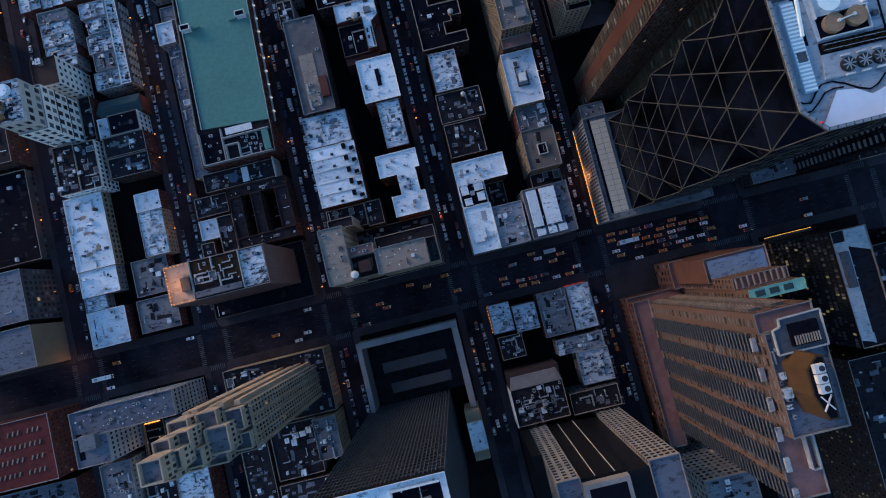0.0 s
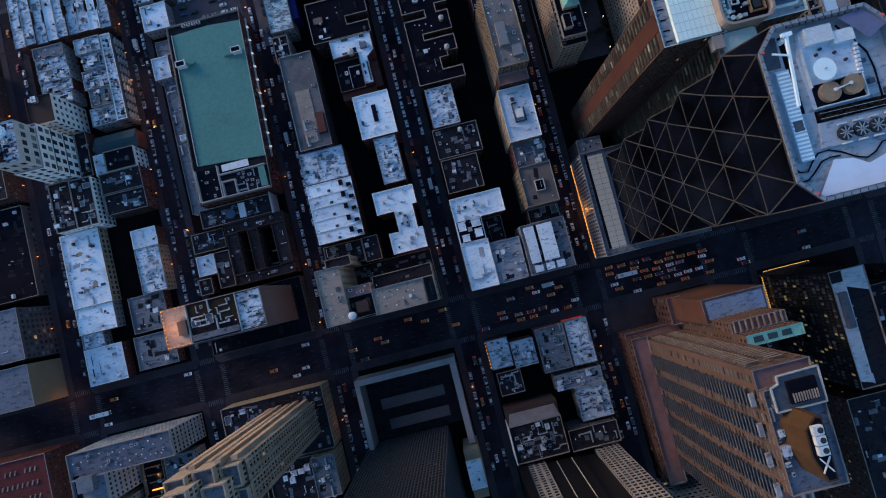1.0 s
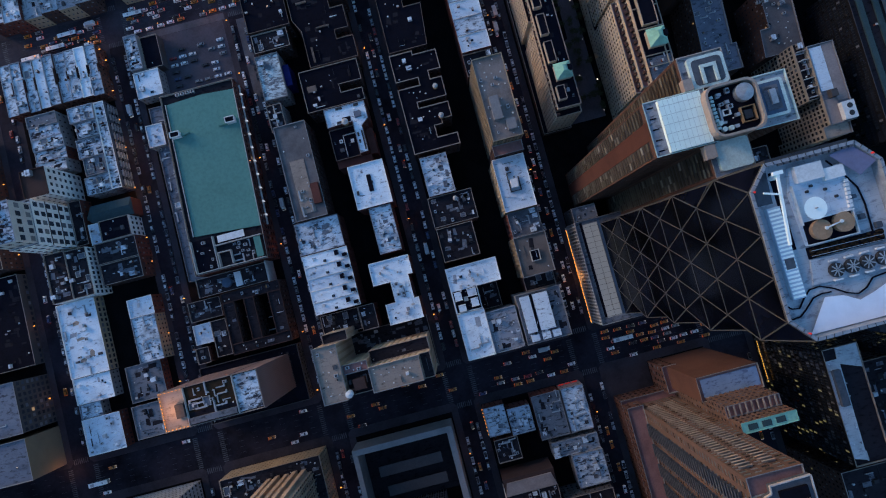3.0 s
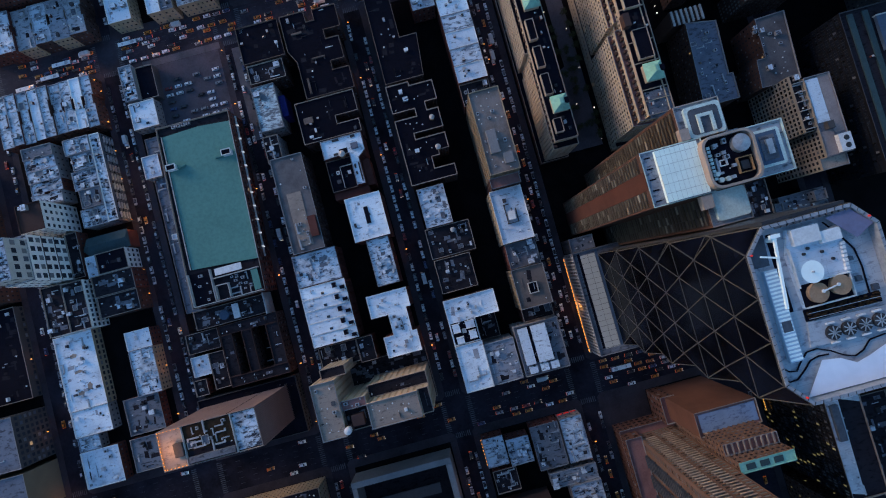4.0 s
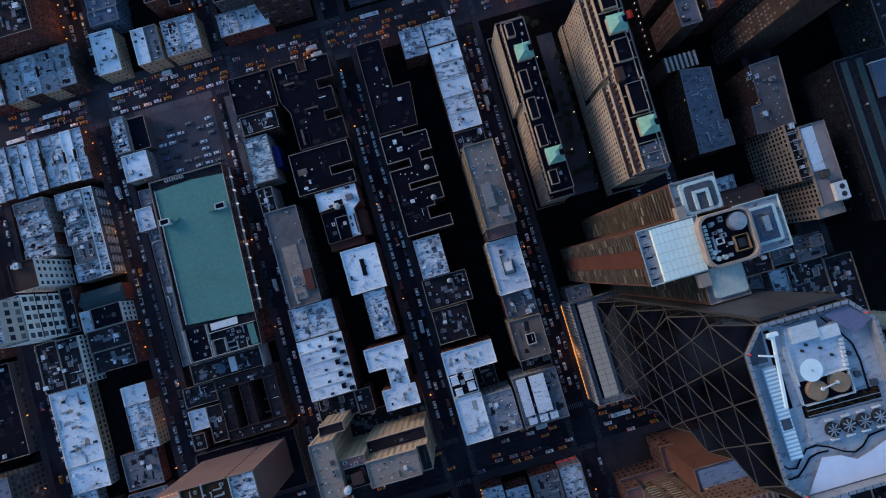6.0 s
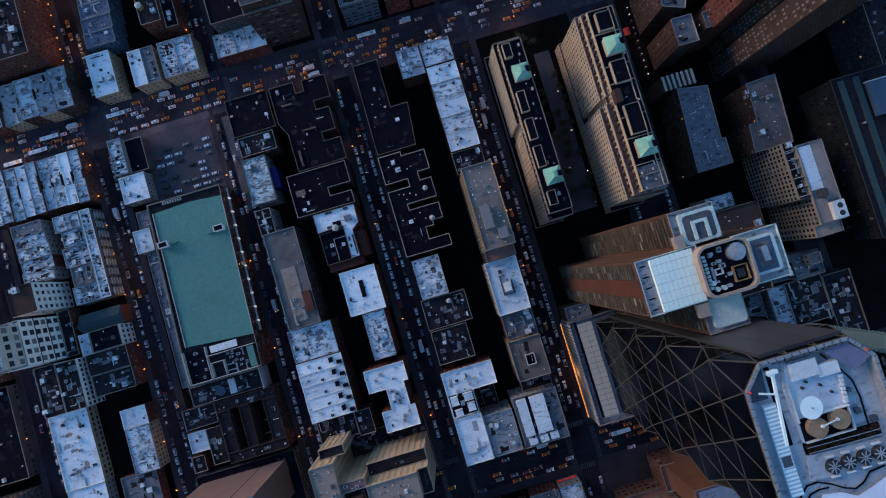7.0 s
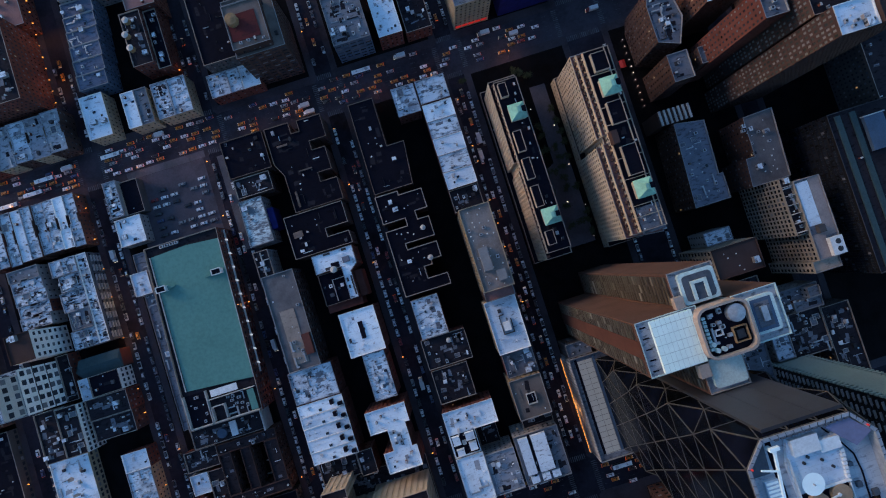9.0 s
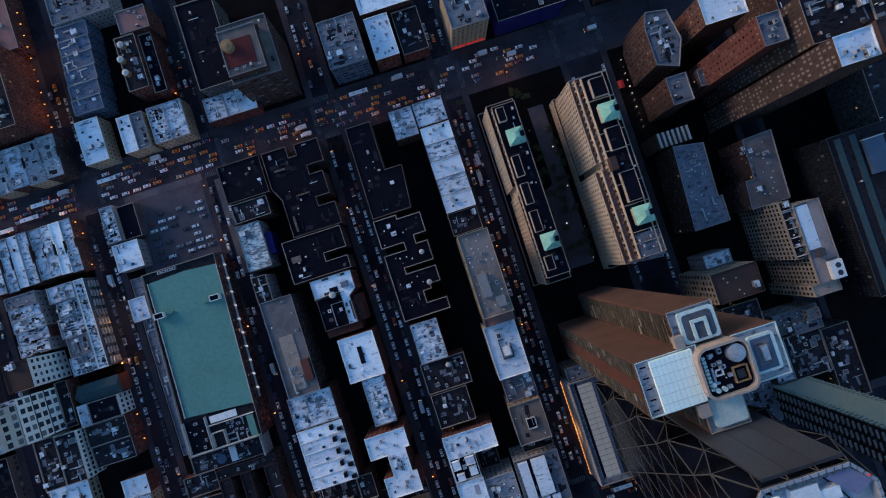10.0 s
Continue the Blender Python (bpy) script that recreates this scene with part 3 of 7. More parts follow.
def tier(parent, poly, z0, z1, wall, roof, style="flat", parapet=0.9, coping="coping", skip=(), panes="glass", thick=0.28, label="", bits=True):
    sh, gl = Shape(), Shape()
    if style:
        windows_on(sh, gl, poly, z0, z1, *STYLE[style], skip=skip)
        n = len(poly)
        for i in range(n):
            (ax, ay), (bx, by) = poly[i], poly[(i + 1) % n]
            sh.quad((ax, ay, z1), (bx, by, z1), (bx, by, z1 + parapet), (ax, ay, z1 + parapet))
    else:
        sh.prism(poly, z0, z1 + parapet, top=False)
    if coping == "coping":
        coping = {"silver": "white", "silver_worn": "pale_grey", "sooty": "pale_grey", "grey_roof": "stone", "pale_grey": "pale_grey", "dark_roof": "edge", "tar": "edge", "brown": "brown"}.get(roof, "stone")
    inner = inset(poly, thick)
    body = part("wall", sh, wall, parent, label)
    if gl.f:
        part("glazing", gl, panes, parent, kind="stuff")
    part("roof", Shape().prism(inner, z1 - 0.35, z1), roof, parent)
    ring = Shape()
    n = len(poly)
    lip = inset(poly, -0.06)
    zt = z1 + parapet
    for i in range(n):
        j = (i + 1) % n
        (ax, ay), (bx, by), (cx, cy), (dx, dy) = lip[i], lip[j], inner[j], inner[i]
        ring.quad((ax, ay, zt + 0.12), (bx, by, zt + 0.12), (cx, cy, zt + 0.12), (dx, dy, zt + 0.12))
        ring.quad((ax, ay, zt), (bx, by, zt), (bx, by, zt + 0.12), (ax, ay, zt + 0.12))
        ring.quad((cx, cy, z1 - 0.3), (dx, dy, z1 - 0.3), (dx, dy, zt + 0.12), (cx, cy, zt + 0.12))
    part("parapet", ring, coping, parent)
    if bits:
        roof_bits(parent, poly, z1, roof)
    return body


def building(label, poly, h, wall, roof, style="flat", category="building", group="", **kw):
    cx, cy = sum(p[0] for p in poly) / len(poly), sum(p[1] for p in poly) / len(poly)
    b = thing("building", cx, cy, 0, label, category, group)
    tier(b, poly, 0, h, wall, roof, style, **kw)
    return b

# ---- ground, pavements, road markings ----
AV8, AV9 = (-30.5, 0.0), (246.0, 275.0)
BLOCKS = [(79.25 * k, 79.25 * k + 61.0) for k in range(-5, 2)] + [(170.5, 231.5), (249.8, 311.0), (329.0, 390.0)]
BANDS = [(-274.5, AV8[0]), (AV8[1], AV9[0]), (AV9[1], 519.0)]
g = Shape()
g.quad((-3000, -3000, 0), (3000, -3000, 0), (3000, 3000, 0), (-3000, 3000, 0))
tagged(part("ground", g, "asphalt"), "dark worn asphalt streets of a city grid", "ground", kind="structure")
tagged(part("road", Shape().prism(rect(-520, 520, 247.0, 274.0), -0.2, 0.004), "avenue_asphalt"), "pale worn asphalt of a wide avenue", "road", kind="structure")
for y0, y1 in BANDS:
    for x0, x1 in BLOCKS:
        s = Shape()
        a, b, c = 3.9, 5.0, 2.2
        p = [(x0 - a + c, y0 - b), (x1 + a - c, y0 - b), (x1 + a, y0 - b + c), (x1 + a, y1 + b - c), (x1 + a - c, y1 + b), (x0 - a + c, y1 + b), (x0 - a, y1 + b - c), (x0 - a, y0 - b + c)]
        s.prism(p, -0.1, 0.15)
        tagged(part("pavement", s, "pavement"), "grey concrete pavement with kerbs round a city block", "pavement", kind="structure")


# near-black sheet over each block: the yards' deep shade put into colour
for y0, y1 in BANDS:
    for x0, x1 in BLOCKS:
        tagged(part("yard", Shape().prism(rect(x0 + 0.2, x1 - 0.2, y0 + 0.2, y1 - 0.2), 0.1, 0.156), "yard"), "yards in the middle of a block, their shade put into the colour", "yard", kind="structure")


def crosswalk(x0, x1, y0, y1, along_x):
    s = Shape()
    if along_x:
        for i in range(int((x1 - x0) / 1.2)):
            x = x0 + i * 1.2
            s.quad((x, y0, 0.006), (x + 0.55, y0, 0.006), (x + 0.55, y1, 0.006), (x, y1, 0.006))
    else:
        for i in range(int((y1 - y0) / 1.2)):
            y = y0 + i * 1.2
            s.quad((x0, y, 0.006), (x1, y, 0.006), (x1, y + 0.55, 0.006), (x0, y + 0.55, 0.006))
    tagged(part("crosswalk", s, "marking"), "worn white zebra stripes painted on asphalt", "crosswalk", "crosswalks", "structure")


STREETS = [(BLOCKS[i][1], BLOCKS[i + 1][0]) for i in range(len(BLOCKS) - 1)]
for sx0, sx1 in STREETS:
    for ay0, ay1 in (AV8, AV9):
        crosswalk(sx0 + 4.2, sx1 - 4.2, ay0 + 0.8, ay0 + 4.0, True)
        crosswalk(sx0 + 4.2, sx1 - 4.2, ay1 - 4.0, ay1 - 0.8, True)
        crosswalk(sx0 - 0.5, sx0 + 2.6, ay0 + 5.4, ay1 - 5.4, False)
        crosswalk(sx1 - 2.6, sx1 + 0.5, ay0 + 5.4, ay1 - 5.4, False)
lanes = Shape()
for ay0, ay1 in (AV8, AV9):
    for k in range(1, 6):
        y = ay0 + 5 + (ay1 - ay0 - 10) * k / 6
        for x0, x1 in BLOCKS:
            x = x0
            while x < x1:
                lanes.quad((x, y - 0.07, 0.009), (x + 3, y - 0.07, 0.009), (x + 3, y + 0.07, 0.009), (x, y + 0.07, 0.009))
                x += 9
tagged(part("lane_markings", lanes, "marking"), "faded white dashed lane lines on the avenues", "lane marking", kind="structure")


def wedge_roof(x0, x1, y0, y1, z0, z1):
    """A low ridge along y with sloping sides."""
    s = Shape()
    xm = (x0 + x1) / 2
    s.quad((x0, y0, z0), (xm, y0, z1), (xm, y1, z1), (x0, y1, z0))
    s.quad((xm, y0, z1), (x1, y0, z0), (x1, y1, z0), (xm, y1, z1))
    s.face([(x0, y0, z0), (x1, y0, z0), (xm, y0, z1)])
    s.face([(x1, y1, z0), (x0, y1, z0), (xm, y1, z1)])
    return s


# ---- things that stand on roofs: built once, copied where they are needed ----
def root(name, sh, mat, label, category, group):
    return tagged(part(name, sh, mat), label, category, group)


def make_ac():
    b = root("air_conditioner", Shape().box(-1.1, 1.1, -0.8, 0.8, 0, 1.5), "metal", "grey metal rooftop air conditioner with a round fan", "air conditioner", "rooftop machines")
    part("fan", Shape().cyl(0, 0, 0.62, 1.5, 1.58, 14), "dark_metal", b, "dark fan grille")
    return b


def make_vent():
    b = root("roof_vent", Shape().cyl(0, 0, 0.24, 0, 0.8, 8), "metal", "small pale metal roof vent with a cap", "vent", "roof vents")
    part("cap", Shape().cyl(0, 0, 0.5, 0.8, 1.1, 10, 0.3), "white_metal", b, "pale round cap")
    return b


def make_bulkhead():
    b = root("stair_house", Shape().prism(rect(-1.7, 1.7, -1.4, 1.4), 0, 2.6, False), "stone", "small masonry stair house on a flat roof", "stair house", "stair houses")
    part("roof", Shape().box(-1.85, 1.85, -1.55, 1.55, 2.6, 2.78), "silver_worn", b, "pale felt roof")
    part("door", Shape().box(-0.5, 0.5, -1.46, -1.4, 0.05, 2.05), "dark_metal", b)
    return b


def make_hut():
    b = root("roof_hut", Shape().prism(rect(-1.2, 1.2, -0.9, 0.9), 0, 2.4, False), "dark_stone", "dark felt-covered stair hut on a flat roof", "roof hut", "roof huts")
    part("roof", Shape().box(-1.3, 1.3, -1.0, 1.0, 2.4, 2.55), "tar", b, "dark felt roof")
    part("door", Shape().box(-0.4, 0.4, -0.96, -0.9, 0.05, 1.9), "metal", b)
    return b


def make_skylight():
    b = root("skylight", Shape().box(-1.0, 1.0, -0.8, 0.8, 0, 0.45), "metal", "dark glazed skylight with a metal curb", "skylight", "skylights")
    s = Shape()
    for q in (((-1, -0.8), (1, -0.8)), ((1, -0.8), (1, 0.8)), ((1, 0.8), (-1, 0.8)), ((-1, 0.8), (-1, -0.8))):
        s.face([(*q[0], 0.45), (*q[1], 0.45), (0, 0, 1.0)])
    part("pane", s, "glass_dark", b)
    return b


def make_tank():
    b = root("water_tank", Shape().cyl(0, 0, 1.9, 2.2, 5.6, 20), "wood", "round wooden rooftop water tank with a conical lid", "water tank", "water tanks")
    part("lid", Shape().cyl(0, 0, 2.05, 5.6, 6.7, 20, 0.0), "coping", b, "pale conical lid")
    part("stand", Shape().box(-1.5, 1.5, -1.5, 1.5, 1.9, 2.2), "dark_metal", b)
    for x in (-1.3, 1.3):
        for y in (-1.3, 1.3):
            part("leg", Shape().box(x - 0.12, x + 0.12, y - 0.12, y + 0.12, 0, 1.9), "dark_metal", b)
    return b


def make_duct():
    return root("duct", Shape().prism([(-3.2, -0.4), (3.3, -0.4), (3.3, 1.5), (2.5, 1.5), (2.5, 0.4), (-3.2, 0.4)], 0, 0.95), "metal", "galvanised metal duct lying along a flat roof", "duct", "roof ducts")


def make_chimney():
    b = root("chimney", Shape().box(-0.5, 0.5, -0.8, 0.8, 0, 2.2), "brick", "short brick chimney with a stone cap", "chimney", "chimneys")
    part("cap", Shape().box(-0.6, 0.6, -0.9, 0.9, 2.2, 2.4), "coping", b)
    return b


def make_pen():
    """A low walled deck, seen as a dark square with a pale edge."""
    b = root("roof_deck", Shape().box(-2.4, 2.4, -1.8, 1.8, 0, 0.18), "grey_roof", "small grey roof deck inside a low pale wall", "roof deck", "roof decks")
    ring = Shape()
    for k in ((-2.4, 2.4, -1.95, -1.8), (-2.4, 2.4, 1.8, 1.95), (-2.55, -2.4, -1.95, 1.95), (2.4, 2.55, -1.95, 1.95)):
        ring.box(*k, 0, 0.9)
    part("low_wall", ring, "coping", b)
    return b


PROTO = {k: f() for k, f in dict(ac=make_ac, vent=make_vent, bulk=make_bulkhead, hut=make_hut, sky=make_skylight, tank=make_tank, duct=make_duct, chim=make_chimney, pen=make_pen).items()}
USED = set()
rnd = random.Random(7)


VENTS = []


def put(kind, x, y, z, turn=0.0, scale=1.0):
    if kind == "vent":
        VENTS.append((x, y))
        if len(VENTS) > 300:
            kind = "chim" if len(VENTS) % 5 == 0 else None
    if kind is None:
        return None
    ob = PROTO[kind]
    m = pose(x, y, z, 0, 0, turn) @ Matrix.Diagonal((scale, scale, scale, 1))
    if kind not in USED:
        USED.add(kind)
        ob.matrix_basis = m
        return ob
    base = PROTO[kind]
    old = base.scale.copy()
    base.scale = (1, 1, 1)
    c = copy_thing(base, m)
    base.scale = old
    return c


def clutter(x0, x1, y0, y1, z, n, kinds="vent vent ac sky bulk chim pen", margin=1.6):
    ks = kinds.split()
    spots = []
    for _ in range(n * 6):
        if len(spots) >= n:
            break
        x, y = rnd.uniform(x0 + margin, x1 - margin), rnd.uniform(y0 + margin, y1 - margin)
        if all((x - a) ** 2 + (y - b) ** 2 > 6.5 for a, b in spots):
            spots.append((x, y))
            k = rnd.choice(ks)
            put(k, x, y, z, rnd.choice((0, 90, 180, 270)), rnd.uniform(0.55, 1.0) if k != "tank" else rnd.uniform(0.8, 1.0))


def house(label, x0, x1, y0, y1, h, wall, roof, style="flat", n=None, kinds="vent vent ac sky bulk chim pen", **kw):
    b = building(label, rect(x0, x1, y0, y1), h, wall, roof, style, **kw)
    if n is None:
        n = int((x1 - x0) * (y1 - y0) / 55)
    if n:
        clutter(x0, x1, y0, y1, h, n, kinds)
    return b


def tenement_row(label, x0, x1, y0, y1, n, along_x, h, group, walls=("brick", "stone", "tan", "brown"), roofs=("silver_worn", "sooty", "silver", "sooty", "dark_roof"), clutter_per=5):
    """Narrow lots side by side, each pinched by light wells in the middle of its depth."""
    for i in range(n):
        u0, u1 = i / n, (i + 1) / n
        hh = h + rnd.choice((0, 0.4, 0.9, -0.6, 1.6))
        g0, g1 = (0.9 if rnd.random() < 0.75 else 0), (0.9 if rnd.random() < 0.75 else 0)
        m0, m1 = rnd.uniform(0.36, 0.44), rnd.uniform(0.6, 0.72)
        if along_x:
            a0, a1, b0, b1 = x0 + (x1 - x0) * u0 + 0.06, x0 + (x1 - x0) * u1 - 0.06, y0 + rnd.uniform(0, 1.5), y1
            q0, q1 = b0 + (b1 - b0) * m0, b0 + (b1 - b0) * m1
            poly = [(a0, b0), (a1, b0), (a1, q0), (a1 - g1, q0), (a1 - g1, q1), (a1, q1), (a1, b1), (a0, b1), (a0, q1), (a0 + g0, q1), (a0 + g0, q0), (a0, q0)]
        else:
            a0, a1, b0, b1 = x0, x1 - rnd.uniform(0, 1.5), y0 + (y1 - y0) * u0 + 0.06, y0 + (y1 - y0) * u1 - 0.06
            q0, q1 = a0 + (a1 - a0) * m0, a0 + (a1 - a0) * m1
            poly = [(a0, b0), (q0, b0), (q0, b0 + g0), (q1, b0 + g0), (q1, b0), (a1, b0), (a1, b1), (q1, b1), (q1, b1 - g1), (q0, b1 - g1), (q0, b1), (a0, b1)]
        clean = [q for k, q in enumerate(poly) if q != poly[k - 1]]
        roof = rnd.choice(roofs)
        building(label, clean, hh, rnd.choice(walls), roof, "flat", group=group, parapet=rnd.choice((0.4, 0.7, 0.9)))
        clutter(min(q[0] for q in clean), max(q[0] for q in clean), min(q[1] for q in clean), max(q[1] for q in clean), hh, clutter_per, "vent sky chim bulk ac duct vent pen", 1.3)


# ---- west of the first street ----
house("dark flat-roofed block with pale roof edge", -316, -256, 62, 119, 7, "dark_stone", "tar", "loft", n=16, kinds="vent")
house("grey office block with a blank tan side wall", -316, -256, -2, 22, 26, "sand", "slate_roof", None, n=4)
house("dark office block with a grid of windows", -316, -256, 25, 55, 26, "dark_stone", "slate_roof", "grid", n=14, kinds="ac ac duct bulk")
house("low white-roofed shop building on the avenue corner", -235.5, -212, 0, 22, 7.5, "brick", "silver", n=5, kinds="ac ac vent")
house("low white-roofed building with stained felt", -235.5, -222, 22.3, 31, 7, "stone", "silver_worn", n=2)
house("low white-roofed building behind shops", -235.5, -212, 31.3, 47, 8, "stone", "silver", n=2)
lw = house("long white-roofed building with brown roof stains", -235.5, -211.5, 47.4, 93, 8.5, "tan", "silver", "loft", n=8, kinds="vent vent ac duct")
for k, (x, y, w, d) in enumerate(((-226, 80, 2.2, 1.4), (-221, 76, 1.3, 2.2), (-225, 70, 2.6, 1.0), (-220, 60, 1.6, 2.4), (-226, 57, 2.0, 1.3), (-218.5, 84, 1.2, 1.5))):
    part("rust_patch", Shape().prism([(x - w, y - d), (x + w * 0.6, y - d * 0.8), (x + w, y + d * 0.3), (x + w * 0.2, y + d), (x - w * 0.9, y + d * 0.5)], 8.45, 8.56 + 0.004 * k), "tan_roof", lw, "brown-stained felt patch")
house("low grey-roofed garage beside the avenue", -204.5, -180, 2, 22, 7.5, "brick", "grey_roof", n=1, kinds="bulk")
house("low grey-roofed workshop of red brick", -203, -181, 24, 46, 7.5, "brick", "grey_roof", n=3)
house("yellow brick apartment house with cluttered roof", -191, -176, 46, 73.5, 11, "tan", "silver_worn", n=8, kinds="ac duct vent bulk")
house("brick apartment house with bright white roof", -191, -175.6, 73.8, 85, 11, "brick", "silver", n=4, kinds="sky vent")
house("apartment house with cluttered pale roof", -231, -218.2, 93.4, 123.5, 16, "white", "dark_roof", n=9, kinds="ac duct bulk vent chim ac")
house("apartment house with pens on its roof", -218, -205, 93.4, 122.5, 16.5, "white", "dark_roof", "pair", n=9, kinds="ac duct bulk vent pen pen")
house("brown-roofed tenement of dark brick", -201, -176, 97, 109.5, 13, "brown", "dark_roof", n=4)
house("dark-roofed tenement with red brick street front", -201, -175.6, 109.8, 122.5, 14, "brick", "dark_roof", n=4)
house("small white-roofed house with a curved white gable", -203, -196, 122.5, 135.4, 12, "white", "silver", n=2)
house("dark-roofed house with white-fronted bays", -195.5, -177, 123, 135.4, 14, "white", "tar", "pair", n=3)
wt = thing("building", -222, 138, 0, "tall white loft tower with a grid of large dark windows", "tower")
tier(wt, rect(-231, -214, 125, 151), 0, 40, "white", "silver_worn", "bigloft", parapet=0.5)
tier(wt, rect(-230.5, -214.7, 125.8, 148.5), 40.3, 55, "grey_white", "sooty", "bigloft", parapet=0.5)
for k in range(1, 4):
    part("belt_course", Shape().box(-214.0, -213.8, 125, 151, 9.9 * k - 0.5, 9.9 * k + 0.1), "dark_stone", wt, "dark horizontal joint")
part("dome_roof", Shape().cyl(-224, 143.5, 4.2, 55, 57, 20, 3.4), "silver", wt, "white domed roof house")
for y in (129, 134):
    put("tank", -226, y, 55, 0, 0.9)
clutter(-222, -215.5, 127, 140, 55, 4, "ac vent")
house("low brick annex below a white tower", -213.6, -206, 124.9, 153, 10, "brick", "dark_roof", n=5, kinds="ac sky duct")
house("white apartment house with small dark windows", -224, -209, 154.5, 171, 30, "white", "brown", "loft", n=2, kinds="bulk")
hall = thing("building", -190, 142, 0, "hall with a dark teal pitched metal roof", "building")
HP = [(-203.5, 140), (-200.5, 136), (-175.2, 136), (-175.2, 146.5), (-200.5, 146.5)]
part("wall", Shape().prism(HP, 0, 11, top=False), "brick", hall)
hr = Shape()
hr.face([(-204, 140, 10.9), (-200.6, 135.6, 10.9), (-174.9, 135.6, 10.9), (-176, 141.5, 13), (-200, 141.5, 13)])
hr.face([(-204, 140, 10.9), (-200, 141.5, 13), (-176, 141.5, 13), (-174.9, 146.8, 10.9), (-200.6, 146.8, 10.9)])
hr.face([(-174.9, 135.6, 10.9), (-174.9, 146.8, 10.9), (-176, 141.5, 13)])
part("pitched_roof", hr, "teal_roof", hall, "dark teal pitched roof")
bal = thing("building", -187, 180, 0, "long tenement with rows of balconies and cluttered roof", "building")
tier(bal, rect(-183, -176.8, 153, 208), 0, 13, "slate", "sooty", "ribbon", coping="white")
for k, (y0, y1, hh, rf) in enumerate(((153, 164, 12, "sooty"), (164.3, 176, 13.4, "grey_roof"), (176.3, 188, 12.2, "sooty"), (188.3, 198, 13.2, "sooty"), (198.3, 208, 14, "silver_worn"))):
    tier(bal, rect(-199 + (k % 2) * 2.5, -183.3, y0, y1), 0, hh, "stone", rf, "flat")
    clutter(-197, -184, y0, y1, hh, 5, "duct bulk vent chim pen pen ac", 1.2)
slabs = []
for k in range(4):
    for q in range(9):
        y = 154.2 + 6.0 * q
        slabs.append((y, 2.2 + 2.75 * k))
for y, z in slabs:
    part("balcony", Shape().box(-176.8, -175.6, y, y + 3.8, z, z + 0.2).box(-175.75, -175.6, y, y + 3.8, z + 0.2, z + 1.0), "pale_stone", bal, "pale balcony slab and rail")
clutter(-183, -177, 154, 207, 13, 7, "vent sky chim pen", 1.0)
tenement_row("tenement with sooty pale roof and light wells", -226, -206, 173, 210, 5, False, 12, "tenements behind the avenue", roofs=("sooty", "grey_roof", "sooty"), clutter_per=3)
tenement_row("narrow tenement with a pale felt roof", -235.6, -175.2, 212.5, 245.5, 9, True, 11.5, "tenements at the avenue", walls=("brick", "orange_brick"), roofs=("silver_worn", "silver", "silver_worn"), clutter_per=3)

# ---- block with the green roof ----
bronze = thing("building", -130, 18, 0, "bronze-ribbed office tower with a lit roof terrace", "tower")
tier(bronze, rect(-158.5, -97.8, 0, 34), 0, 9, "dark_stone", "tar", "office", coping="dark_stone")
tier(bronze, rect(-156, -104.5, 9.5, 29.5), 9, 61, "bronze", "dark_roof", "mullion", coping="coping", panes="glass_dark", skip=(1, 2), bits=False)
ribs = Shape()
for i in range(26):
    x = -156 + 51.5 * i / 25
    ribs.box(x - 0.05, x + 0.05, 29.5, 29.56, 9, 61.4)
    ribs.box(x - 0.16, x + 0.16, 9.05, 9.5, 9, 61.4)
for i in range(21):
    y = 9.5 + 20 * i / 20
    ribs.box(-104.5, -104.0, y - 0.22, y + 0.22, 9, 61.4)
part("ribs", ribs, "bronze", bronze, kind="stuff")
part("seam", Shape().box(-119.4, -118.9, 29.5, 29.62, 9, 61.3), "tar", bronze, "dark vertical seam")
part("terrace", Shape().box(-155.6, -143.2, 9.9, 29.1, 61.0, 61.15), "tan_roof", bronze, "warm tan terrace floor")
part("terrace_wall", Shape().box(-143.2, -142.9, 9.9, 29.1, 61, 62.6), "coping", bronze)
for i in range(11):
    part("terrace_light", Shape().box(-155.55, -155.25, 10.2 + 1.85 * i, 10.6 + 1.85 * i, 61.9, 62.25), "lamp_orange", bronze, "small glowing orange lamp")
for i in range(6):
    part("terrace_light", Shape().box(-154.4 + 2.0 * i, -154.0 + 2.0 * i, 9.95, 10.25, 61.9, 62.25), "lamp_orange", bronze, "small glowing orange lamp")
    part("terrace_light", Shape().box(-154.4 + 2.0 * i, -154.0 + 2.0 * i, 28.8, 29.05, 61.9, 62.25), "lamp_orange", bronze, "small glowing orange lamp")
part("penthouse", Shape().box(-148, -143.6, 15, 22, 61.15, 63.6), "dark_stone", bronze)
part("roof_deck", Shape().box(-142.6, -118, 16, 28.6, 61.0, 61.2), "planting", bronze, "dark sooty roof deck")
part("long_housing", Shape().box(-142, -118, 10.5, 13.5, 61, 63), "grey_roof", bronze)
part("white_deck", Shape().box(-117, -105.2, 10.3, 28.8, 61.0, 61.2), "sooty", bronze, "blotched white deck")
part("deck_wall", Shape().box(-117.6, -117.2, 9.9, 29.1, 61, 62.5), "coping", bronze)
clutter(-141, -118, 15, 29, 61.2, 20, "duct duct pen vent pen duct ac", 1.0)
clutter(-116, -106, 11, 28, 61.2, 9, "ac vent vent", 1.0)

court = thing("building", -116, 55, 0, "dark brick tenements round narrow light wells", "building")
